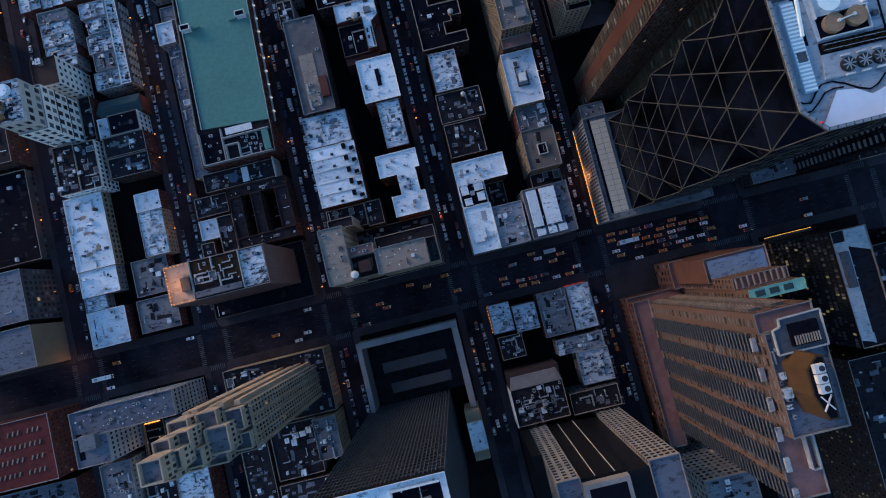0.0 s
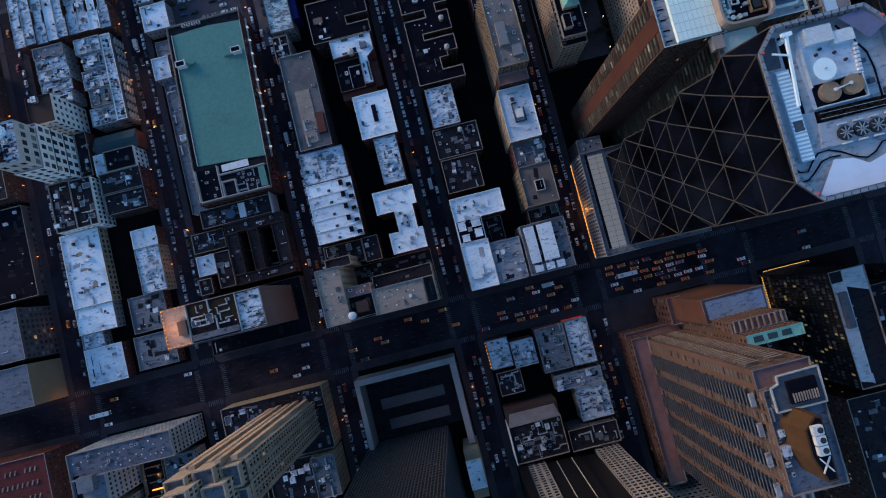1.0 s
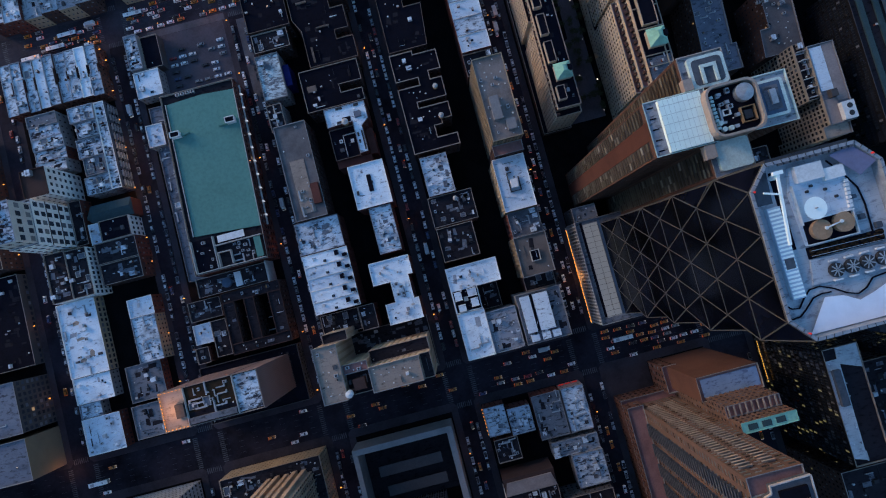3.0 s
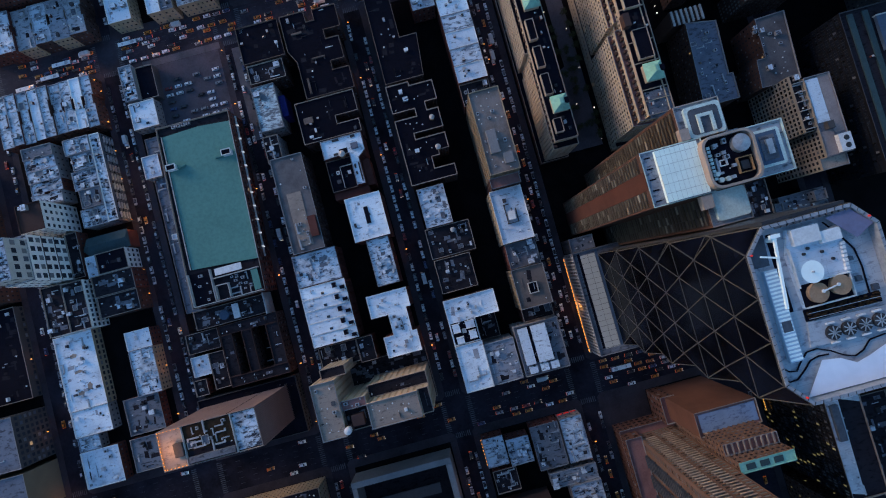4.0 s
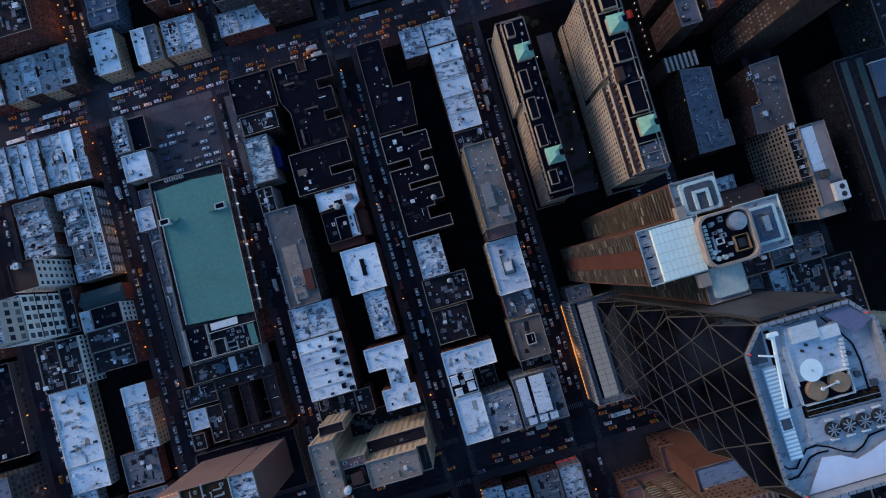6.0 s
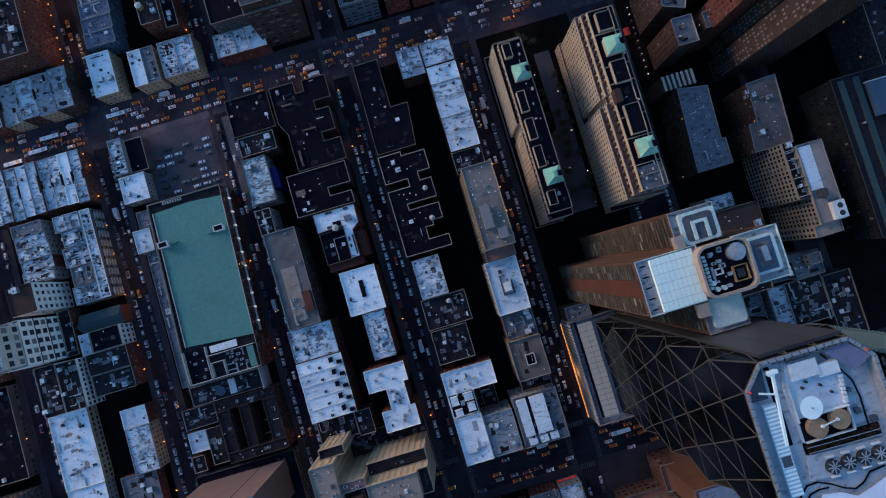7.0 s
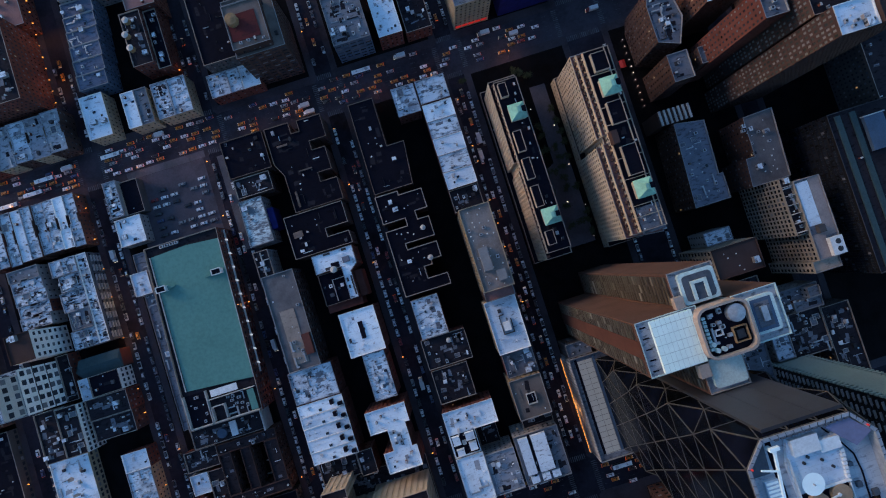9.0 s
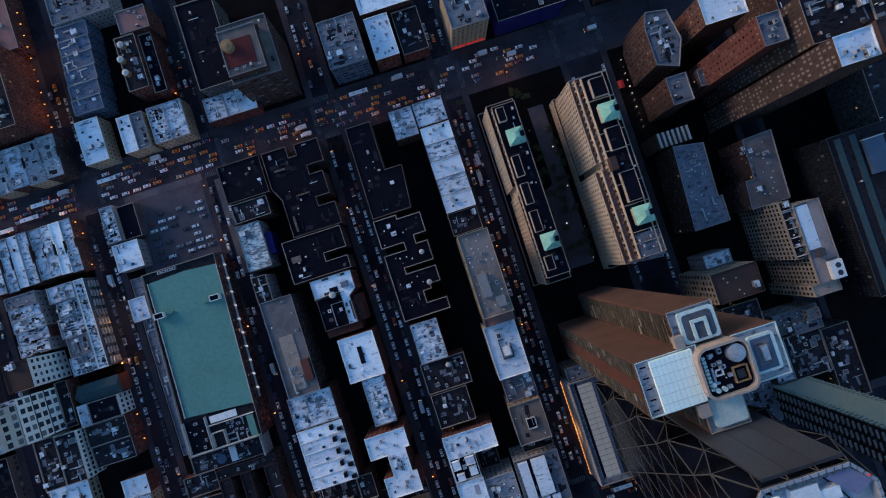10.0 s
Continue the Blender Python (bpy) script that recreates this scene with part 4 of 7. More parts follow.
for x0, x1, y0, y1 in ((-134, -98, 37, 43), (-134, -127, 43.2, 68), (-121, -115, 43.2, 68), (-106, -98, 43.2, 68), (-134, -98, 68.2, 74)):
    tier(court, rect(x0, x1, y0, y1), 0, 14 - 0.7 * (x0 < -120), "brown", "dark_roof", "flat", coping="brown")
clutter(-134, -98, 37, 43, 14, 5)
clutter(-134, -98, 68, 74, 14, 6)
clutter(-127, -121, 44, 67, 0.15, 5, "ac sky duct", 1)
clutter(-115, -106, 44, 67, 0.15, 6, "ac sky duct", 1)
house("low red brick shop beside a tower", -158, -150, 36.5, 46, 9, "brick", "dark_roof", n=1)
house("small pale-roofed house behind shops", -157, -146, 48, 60, 8, "stone", "silver", n=3)
house("small brick house with dark roof", -145.5, -136, 38, 60, 9, "brick", "dark_roof", n=4)
house("small grey-roofed house with framed roof pens", -157, -137, 62, 74, 8, "brick", "dark_roof", n=5, kinds="ac duct sky")
machine = house("low roof crowded with tanks and machines", -147, -103, 75, 86.3, 12, "brick", "dark_roof", n=14, kinds="ac duct ac vent sky")
part("round_tank", Shape().cyl(-128.5, 80, 2.9, 12, 14.2, 20), "blue_wall", machine, "blue-grey round tank")
part("lane_wall", Shape().box(-103.2, -102.6, 75, 86, 12, 13.2), "coping", machine)
part("white_pad", Shape().box(-123.5, -119.5, 76.3, 85, 12, 13.0), "white_metal", machine, "white machine housing")
part("side_wall", Shape().box(-103.6, -102.9, 74, 87, 0, 14.5), "coping", machine)

school = thing("building", -120, 145, 0, "school with a large green sports roof", "school")
tier(school, [(-142.2, 87.3), (-98.2, 87.3), (-97.4, 105.0), (-94.0, 197.0), (-138.4, 197.0)], 0, 20.5, "brick", "dark_roof", "loft", parapet=1.6, bits=False)
part("green_deck", Shape().prism([(-137.4, 110.1), (-98.1, 107.0), (-95.0, 190.6), (-114, 192.2), (-135.8, 191.2)], 20.5, 21.6), "green", school, "flat sea-green sports surface")
ledge = Shape()
ledge.beam((-96.6, 108.0, 12.4), (-93.6, 196.0, 12.4), 1.1, 0.3)
part("wall_ledge", ledge, "coping", school, "pale ledge along the street wall")
for i in range(10):
    y = 114 + 8.4 * i
    x = -96.6 + 0.0348 * (y - 105)
    arch = Shape()
    for k in range(6):
        a0, a1 = math.pi * k / 6, math.pi * (k + 1) / 6
        arch.beam((x, y + 2.2 * math.cos(a0), 12.6 + 1.5 * math.sin(a0)), (x, y + 2.2 * math.cos(a1), 12.6 + 1.5 * math.sin(a1)), 0.22)
    part("arch", arch, "white_metal", school, "white arch on the street wall")
    part("floodlight", Shape().prism([(x - 0.3, y - 0.3), (x + 1.5, y - 1.0), (x + 1.2, y + 0.2), (x - 0.3, y + 0.5)], 13.8, 14.1), "flood", school, "white glowing floodlight panel")
part("kerb_rail", Shape().beam((-97.6, 107.0, 22.0), (-94.5, 190.6, 22.0), 0.35, 0.9).beam((-137.9, 110.1, 22.0), (-136.2, 191.2, 22.0), 0.35, 0.9), "coping", school)
for x, y in ((-133.4, 171.2), (-99.8, 171.6)):
    part("lift_house", Shape().box(x - 2.6, x + 2.6, y - 1.5, y + 1.5, 20.5, 25.5).box(x - 2.9, x + 2.9, y - 1.8, y - 1.4, 25.5, 26.1).box(x - 2.9, x + 2.9, y + 1.4, y + 1.8, 25.5, 26.1).box(x - 2.9, x - 2.5, y - 1.4, y + 1.4, 25.5, 26.1).box(x + 2.5, x + 2.9, y - 1.4, y + 1.4, 25.5, 26.1), "white_metal", school, "pale roof structure with a dark opening")
    part("shelter", Shape().prism([(x + 2.9, y - 1.2), (x + 7.5, y - 0.2), (x + 7.5, y + 0.5), (x + 2.9, y + 1.2)] if x < -120 else [(x - 2.9, y + 1.2), (x - 8.0, y - 0.6), (x - 8.0, y - 1.2), (x - 2.9, y - 1.2)], 21.6, 23.2), "green", school, "sea-green wedge-shaped shelter")
    # black patch on the solid top stands for a shaded opening
    part("opening", Shape().box(x - 2.4, x + 2.4, y - 1.3, y + 1.3, 25.5, 25.6), "tar", school)
part("machine_court", Shape().box(-140.6, -127, 88, 107.5, 20.5, 20.7), "tar", school)
for a in ((-140.6, -140.2, 88, 107.6), (-127.2, -126.8, 88, 107.6), (-140.6, -99, 88, 88.4), (-126.8, -99, 101.6, 102), (-126, -118, 97, 97.4), (-126, -125.6, 89, 97), (-118.4, -118, 89, 97)):
    part("court_wall", Shape().box(*a, 20.5, 23.5), "coping", school)
part("canopy", Shape().box(-124, -108, 103, 107, 23, 23.3), "white_metal", school, "pale canopy roof")
part("green_panel", Shape().box(-103.5, -99.5, 89, 101, 23, 23.3), "green", school)
clutter(-117, -104, 89, 101, 20.5, 16, "ac ac duct", 0.8)
clutter(-140, -128, 89, 107, 20.7, 7, "ac vent sky", 1)
for i in range(4):
    put("ac", -128 + 3 * i, 195.5, 20.5)
tagged(part("bus_lane", Shape().prism(rect(-89.2, -83.4, 182, 244), -0.05, 0.03), "concrete"), "pale worn concrete lane beside a car park", "road", kind="structure")
tagged(part("plaza_strip", Shape().prism(rect(-146.8, -96, 246.1, 250.6), 0.1, 0.19), "concrete"), "pale concrete pavement beside a car park", "pavement", kind="structure")
tagged(part("car_park", Shape().prism(rect(-146.8, -97.6, 199.2, 245.9), 0.1, 0.18), "lot"), "worn grey asphalt of an open car park", "car park", kind="structure")
house("low grey terrace beside a school", -154.2, -142.3, 87, 199, 5, "stone", "terrace_grey", None, n=26, kinds="ac vent sky duct", bits=False)
house("narrow white shed on a school terrace", -150.5, -145.5, 133, 136.2, 7.6, "white", "silver", None, n=0)
house("small white-roofed roof house on a terrace", -157, -146.5, 173, 187, 9, "stone", "silver", n=3, kinds="sky vent ac")
house("small white-roofed building beside a car park", -157, -141, 204.6, 221.4, 9, "stone", "silver", n=3, kinds="bulk sky")
house("corner building with cluttered pale roof", -157.5, -149.4, 223, 245.5, 10, "stone", "sooty", "flat", n=7, kinds="ac duct sky")
house("low dark-roofed garage beside a car park", -149.2, -138, 223, 244, 7, "dark_stone", "tar", None, n=1, kinds="vent", bits=False)

# ---- block with the brown apartment house ----
bh = thing("building", -48, 14, 0, "tan brick apartment house with setback wings", "building")
tier(bh, rect(-79.2, -18, -0.3, 31), 0, 6, "brown", "dark_roof", "loft")
# tan panels instead of panes: the shading between ribs put into colour
tier(bh, rect(-78.5, -65.5, 0.5, 30.5), 6, 50, "cream", "tan_roof", "ribs", panes="tan")
tier(bh, rect(-74.5, -60.6, 30.7, 36), 6, 39, "cream", "dark_roof", "ribs", panes="tan")
tier(bh, rect(-65.3, -52, 1.5, 13), 6, 45, "cream", "dark_roof", "ribs", panes="tan")
tier(bh, rect(-51.8, -24.6, 0.5, 14), 6, 50, "cream", "tan_roof", "ribs", panes="tan")
tier(bh, rect(-24.4, -18.8, 0.5, 14), 6, 46, "cream", "dark_roof", "ribs", panes="tan")
tier(bh, rect(-65.3, -52, 13.2, 18.2), 6, 48, "cream", "terracotta", "ribs", panes="tan")
tier(bh, rect(-51.8, -18.8, 14.2, 21.2), 6, 37, "cream", "dark_roof", "ribs", panes="tan")
part("stair_house", Shape().box(-61.5, -55, 4, 10, 45, 49.5), "brown", bh)
part("round_tank", Shape().cyl(-64, 3.5, 1.9, 50, 53, 20).cyl(-64, 3.5, 2.0, 53, 53.6, 20, 0.3), "white_metal", bh, "white round tank")
part("tank_stand", Shape().box(-65.2, -62, 1.9, 5.2, 45, 50), "brown", bh)
clutter(-78, -66, 1, 30, 50, 9, "vent vent vent ac")
clutter(-51, -25.5, 1, 13, 50, 10, "vent vent vent")
clutter(-64.5, -52.5, 13.6, 18, 48, 5, "vent sky ac", 0.8)
house("dark tenement behind an apartment house", -79, -56, 33, 46, 14, "brown", "dark_roof", n=6)
house("red brick tenement in a back yard", -55.6, -46, 31.5, 46, 15, "brick", "dark_roof", n=3)
for i in range(5):
    y0 = 47.2 + 7.05 * i
    house("tenement with bright white roof", -79.2, -52.2, y0, y0 + 6.9, 21 + 0.25 * (i % 2), "brick", "silver", n=0, group="row of white roofs", parapet=0.35)
    put("hut", -58.5, y0 + 4.4, 21.2, 90, 1.1)
    put("hut", -54.2, y0 + 2.2, 21.2, 0, 1.0)
    put("sky", -66.5, y0 + 1.6, 21.2, 0, 0.9)
    put("chim", -53.4, y0 + 0.8, 21.2, 90, 0.9)
    put("vent", -73, y0 + 4, 21.2)
house("tenement with soot-stained white roof", -79.2, -53, 83, 102, 20, "brick", "silver_worn", n=5, kinds="chim sky vent")
lb = house("long dark-roofed building with a tan strip", -76.5, -57.5, 102.5, 160, 24, "brown", "gravel_grey", "loft", n=9, kinds="vent vent ac")
part("tan_deck", Shape().box(-72, -63.5, 106, 138, 24, 24.4), "tan_roof", lb, "blotched tan roof strip")
part("penthouse", Shape().box(-63, -58.5, 110, 122, 24, 27), "brick", lb)
clutter(-72, -64, 106, 120, 24.4, 7, "ac ac duct", 0.6)
fb = house("small building with white-framed roof pens", -79, -70, 159.5, 176, 18, "stone", "dark_roof", n=2)
for a in ((-78, -74.6, 167, 167.4), (-74.8, -74.4, 161, 175), (-74, -70.6, 170, 170.4)):
    part("pen_wall", Shape().box(*a, 18, 19.6), "coping", fb)
pb = house("grey building with peeling white roof", -79.2, -65, 180, 208, 16, "stone", "peeling", n=5, coping="stone")
part("blue_hoarding", Shape().box(-64.8, -61, 187, 200, 0, 14), "navy", pb, "blue sheeting over a scaffold")
wl_ = house("white-roofed apartment house with a light well", -40, -19, 100, 126, 24, "brick", "silver", n=4, kinds="vent sky vent")
# flat tar slab on the roof stands for the shade down the well
part("light_well", Shape().box(-30.5, -28, 109, 119, 24, 24.7), "tar", wl_, "flat dark slab for the shade in a narrow light well")
house("narrow house with white roof and dark terrace", -34, -21, 72, 99.5, 22, "brick", "silver_worn", n=5, kinds="ac sky bulk")
rt = house("red brick building with dark roof terrace", -46, -30.8, 132.8, 151.6, 18, "brick", "tar", n=2, kinds="sky", coping="dim_coping")
part("pen_wall", Shape().box(-38.6, -38.3, 134, 147, 18, 19.2).box(-38.3, -31.2, 146.7, 147, 18, 19.2), "coping", rt, "pale terrace wall")
part("white_hatch", Shape().box(-41.2, -39.4, 142.6, 144.6, 18, 19.4), "white", rt, "white hatch with a dark top")
part("hatch_top", Shape().box(-40.7, -39.9, 143.1, 144.1, 19.4, 19.5), "tar", rt)
part("red_parapet", Shape().box(-46, -25, 128.2, 132.6, 0, 16.6).box(-25.2, -20.9, 132.6, 148.4, 0, 15), "brick", rt, "red brick rear wing")
lw = building("red brick building with L-shaped white roof", [(-45.5, 152), (-36.5, 152.6), (-30.4, 152.6), (-30.4, 133), (-25.6, 133), (-25.6, 148.7), (-21, 152.2), (-21, 163), (-45.5, 163)], 22, "brick", "silver", coping="pale_grey")
part("roof_well", Shape().box(-36.0, -31.0, 152.9, 156.2, 22, 22.15), "tar", lw, "dark floor under a tank")
part("stair_house", Shape().box(-28.4, -24.4, 154.2, 157.6, 22, 24.0), "slate_roof", lw, "blue-grey stair house")
for x0, x1, y0, y1 in ((-38.6, -34.6, 161.4, 162.6), (-27.6, -24.8, 161.2, 162.6), (-39.6, -36.4, 152.8, 154.4), (-29.4, -28.4, 139, 141), (-29.4, -28.4, 143, 145.4), (-27.0, -26.1, 134.5, 146)):
    part("dark_shelf", Shape().box(x0, x1, y0, y1, 22, 22.6), "dark_stone", lw, "dark roof box at the edge")
put("tank", -34.2, 152.0, 22.15, 0, 0.95)
ew = building("white-roofed apartment house with notched sides", [(-42, 55), (-42, 68), (-18.3, 68), (-18.3, 57), (-21, 57), (-21, 43), (-18.3, 43), (-18.3, 31), (-38, 31), (-38, 43), (-32, 43), (-32, 55)][::-1], 25, "brick", "silver")
for x, y in ((-29, 47), (-26, 47), (-26.5, 51), (-29, 53)):
    put("ac", x, y, 25)
clutter(-40, -22, 57, 67, 25, 4, "vent sky chim")
clutter(-36, -20, 32, 42, 25, 4, "vent sky chim")
N1 = [(-55, 164.5), (-20, 164.5), (-20, 172), (-33, 172), (-33, 177), (-19.2, 177), (-19.2, 190), (-55, 190)]
N2 = [(-47, 191), (-17.5, 191), (-17.5, 204.5), (-27.5, 204.5), (-27.5, 210), (-19, 210), (-19, 224), (-27, 224), (-27, 229.5), (-16.5, 229.5), (-16.5, 243.5), (-31, 243.5), (-31, 237), (-36, 237), (-36, 244), (-51, 244), (-51, 222), (-47, 214)]
for p, k in ((N1, 7), (N2, 9)):
    building("dark-roofed apartment house with pale coping and courts", p, 20, "brown", "tar", group="dark mansions", parapet=0.7, coping="edge" if k == 7 else "dim_coping")
for x0, x1, y0, y1 in ((-52, -46.5, 176.5, 180), (-44, -42.8, 193.5, 203), (-38, -30, 213.6, 214.3), (-46.4, -40, 231, 232)):
    tagged(part("roof_screen_wall", Shape().box(x0, x1, y0, y1, 20, 21.1), "dim_coping"), "low dim brown brick wall on a dark roof", "wall")
clutter(-50, -34, 168, 189, 20, 4, "vent chim sky vent")
clutter(-46, -29, 193, 222, 20, 4, "vent chim sky vent")
house("dark-roofed tenement with pale coping", -79, -53, 222, 245, 18, "brown", "tar", n=5, kinds="chim sky", coping="dim_coping")
house("dark-roofed tenement with uneven parapets", -78, -56, 209.5, 221, 17, "brown", "dark_roof", n=4)

# ---- block between the two middle streets ----
cb = house("white-roofed corner building with shops below", 0, 16, 0, 27, 23, "stone", "silver", n=5, kinds="ac vent duct vent")
tier(cb, rect(16.2, 33.5, 0, 24), 0, 22, "stone", "pale_grey", "flat")
clutter(16.2, 33.5, 0, 24, 22, 8, "ac vent duct bulk")
c2 = building("white-roofed tenement with sunken terraces", [(0, 27.3), (15.5, 27.3), (15.5, 40.5), (30, 40.5), (30, 54), (0, 54)], 22, "brick", "silver")
clutter(1, 29, 42, 53, 22, 4, "sky vent chim")
# dark sheet laid on the roof in place of a sunken, shaded court
part("terrace_floor", Shape().box(0.8, 15.0, 27.8, 40.2, 22.0, 22.12), "tar", c2, "flat dark sheet for a sunken shaded terrace")
for x0, x1, y0, y1 in ((1.4, 5.6, 34.6, 39.4), (9.2, 14.4, 35.6, 39.8), (2.2, 6.4, 28.2, 31.8), (10.0, 14.2, 29.4, 34.0)):
    box = part("roof_box", Shape().prism(rect(x0, x1, y0, y1), 22.1, 24.2), "silver", c2, "white box on a dark terrace")
    for y in (y0, y1):
        part("rim", Shape().box(x0 - 0.15, x1 + 0.15, y - 0.15, y + 0.15, 22.1, 24.5), "white", box)
part("framed_hatch", Shape().box(6.4, 8.8, 33.4, 36.0, 22.1, 22.9), "coping", c2)
house("low dark building in a court", 15.8, 28, 25, 40, 8, "brick", "dark_roof", n=3, kinds="ac duct")
wb = house("white corner building with long raised roof bays", 35, 61, 0, 29, 23, "stone", "grey_roof", n=6, kinds="vent ac")
for x0, x1 in ((37, 42.5), (44.5, 53)):
    part("raised_bay", Shape().box(x0, x1, 6.5, 27.5, 23, 25.6), "silver", wb, "long white raised roof bay")
for x0 in (38, 44.5, 50.5):
    part("raised_bay", Shape().box(x0, x0 + 4.6, 1.2, 5.2, 23, 24.8), "silver", wb, "short white raised roof bay")
part("dark_gutter", Shape().box(42.7, 44.3, 6.5, 28, 23, 23.2), "tar", wb)
tb = house("tan-roofed building with a square light well", 42, 60.5, 38, 61, 28, "sand", "gravel", n=2, kinds="vent")
# no hole is cut: tar colour gives the well its shade
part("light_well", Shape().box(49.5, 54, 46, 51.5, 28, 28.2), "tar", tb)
for a in ((49.1, 54.4, 45.6, 46), (49.1, 54.4, 51.5, 51.9), (49.1, 49.5, 46, 51.5), (54, 54.4, 46, 51.5)):
    part("well_wall", Shape().box(*a, 28, 29.6), "coping", tb)
house("small dark court building behind shops", 43, 61, 29.5, 37.5, 16, "brick", "dark_roof", n=3)
house("grey-roofed building with machines", 43, 61, 61.5, 76, 22, "brick", "grey_roof", n=9, kinds="ac ac bulk duct")
rw = house("white-roofed apartment house with a walled roof house", 42, 60.5, 76.5, 107.5, 27, "tan", "silver", n=5, kinds="vent")
for a in ((48, 48.4, 87, 98), (54, 54.4, 87, 95), (48, 54.4, 87, 87.4), (48, 51, 98, 98.4)):
    part("pen_wall", Shape().box(*a, 27, 28.6), "dark_stone", rw)
part("roof_house", Shape().box(49, 53, 89, 94, 27, 29.8), "white", rw)
bt = thing("building", 52, 135, 0, "brown apartment tower with gravel roof and vents", "tower")
tier(bt, rect(43.5, 60.5, 108, 114), 0, 33, "brown", "terracotta", "tower")
tier(bt, rect(43.5, 60.5, 114, 161), 0, 44, "sand", "gravel_pale", "column", coping="tan")
part("roof_house", Shape().box(47, 52, 125, 138, 44, 47).box(53, 58, 118, 124, 44, 46.5), "stone", bt)
clutter(43.5, 60.5, 114, 161, 44, 30, "vent vent vent ac vent")
house("white-roofed tenement with soot stains", 2, 18, 97.5, 121, 20, "brick", "silver_worn", n=6, kinds="chim sky vent")
house("dark-roofed tenement with a white round tank", 0.5, 27, 79, 97, 18, "brick", "dark_roof", n=9)
put("tank", 16.5, 93, 18, 0, 0.7)
house("dark-roofed tenement with roof machines", 1, 22.5, 58, 78, 18, "brick", "dark_roof", n=4, kinds="ac ac duct")
K1 = [(0, 124), (28, 124), (28, 131), (16, 131), (16, 138), (21, 138), (21, 141), (27.3, 141), (27.3, 150.5), (9.5, 150.5), (9.5, 154), (27.3, 154), (27.3, 166), (20.5, 166), (20.5, 171), (28, 171), (28, 183), (14, 183), (14, 185.5), (0, 185.5), (0, 168.5), (13.5, 168.5), (13.5, 164), (0, 164)]
building("dark-roofed apartment house with pale coping and courts", K1, 20, "brown", "tar", group="dark mansions", parapet=0.7, thick=0.45)
clutter(2, 26, 172, 182, 20, 5, "vent vent bulk")
clutter(2, 26, 155, 163, 20, 6, "vent vent vent")
clutter(2, 26, 141, 150, 20, 5, "vent bulk vent")
put("tank", 22, 160, 20, 0, 0.75)
put("tank", 21, 142, 20, 0, 0.8)
building("dark-roofed apartment house with pale coping", [(0.5, 187), (24, 187), (26.5, 213), (16, 213), (16, 243), (1, 243)], 20, "brown", "tar", group="dark mansions", parapet=0.5, coping="dim_coping")
clutter(2, 15, 188, 240, 20, 4, "vent sky chim")
for i in range(5):
    y0 = 177 + 10.6 * i
    house("tenement with bright white roof", 43, 61, y0, y0 + 10.3, 18, "brick", "silver" if i % 2 == 0 else "silver_worn", n=3, kinds="sky chim bulk vent", group="row of white roofs", parapet=0.4)
house("narrow dark-roofed house with a white hut", 43, 61, 163, 176.5, 15, "brick", "dark_roof", n=5, kinds="bulk ac sky")
house("pale-roofed house on the avenue", 43, 61, 231, 245.5, 17, "brick", "silver_worn", n=5)
house("pale blue-roofed house on the avenue", 28, 42, 228, 245.5, 16, "brick", "silver_worn", n=4)

# ---- outer blocks, seen at the edges ----
house("dark-roofed block of brown brick", -316, -256, 122, 205, 16, "brown", "dark_roof", "flat", n=10, kinds="ac vent bulk")
house("grey-roofed house with a pale edge", -316, -256, -112, -70, 14, "brick", "grey_roof", "flat", n=8, kinds="ac vent bulk")
dm = house("blue-grey roofed house with small machines", -237, -219, -92, -66, 20, "stone", "grey_roof", "flat", n=6, kinds="ac vent duct")
house("dark brick tenement with cluttered roof", -216, -198, -112, -76, 15, "brick", "dark_roof", "flat", n=8, kinds="ac vent bulk duct")
house("pale-roofed tenement with soot stains", -197, -178, -118, -80, 16, "brick", "silver_worn", "flat", n=8, kinds="ac vent bulk sky")
house("dark-roofed tenement of brown brick", -158, -142, -118, -70, 15, "brown", "dark_roof", "flat", n=9, kinds="ac vent bulk")
house("dark-roofed warehouse of brown brick", -140, -98.5, -140, -102, 16, "brown", "dark_roof", "loft", n=9, kinds="ac vent bulk")
# ---- tower with the triangular steel grid ----
def band(line, w):
    """Outline of a strip of width w along a bent line."""
    left, right = [], []
    for i, p in enumerate(line):
        a, c = Vector(line[max(0, i - 1)]), Vector(line[min(len(line) - 1, i + 1)])
        d = (c - a).normalized() * (w / 2)
        left.append((p[0] - d.y, p[1] + d.x))
        right.append((p[0] + d.y, p[1] - d.x))
    return right + left[::-1]


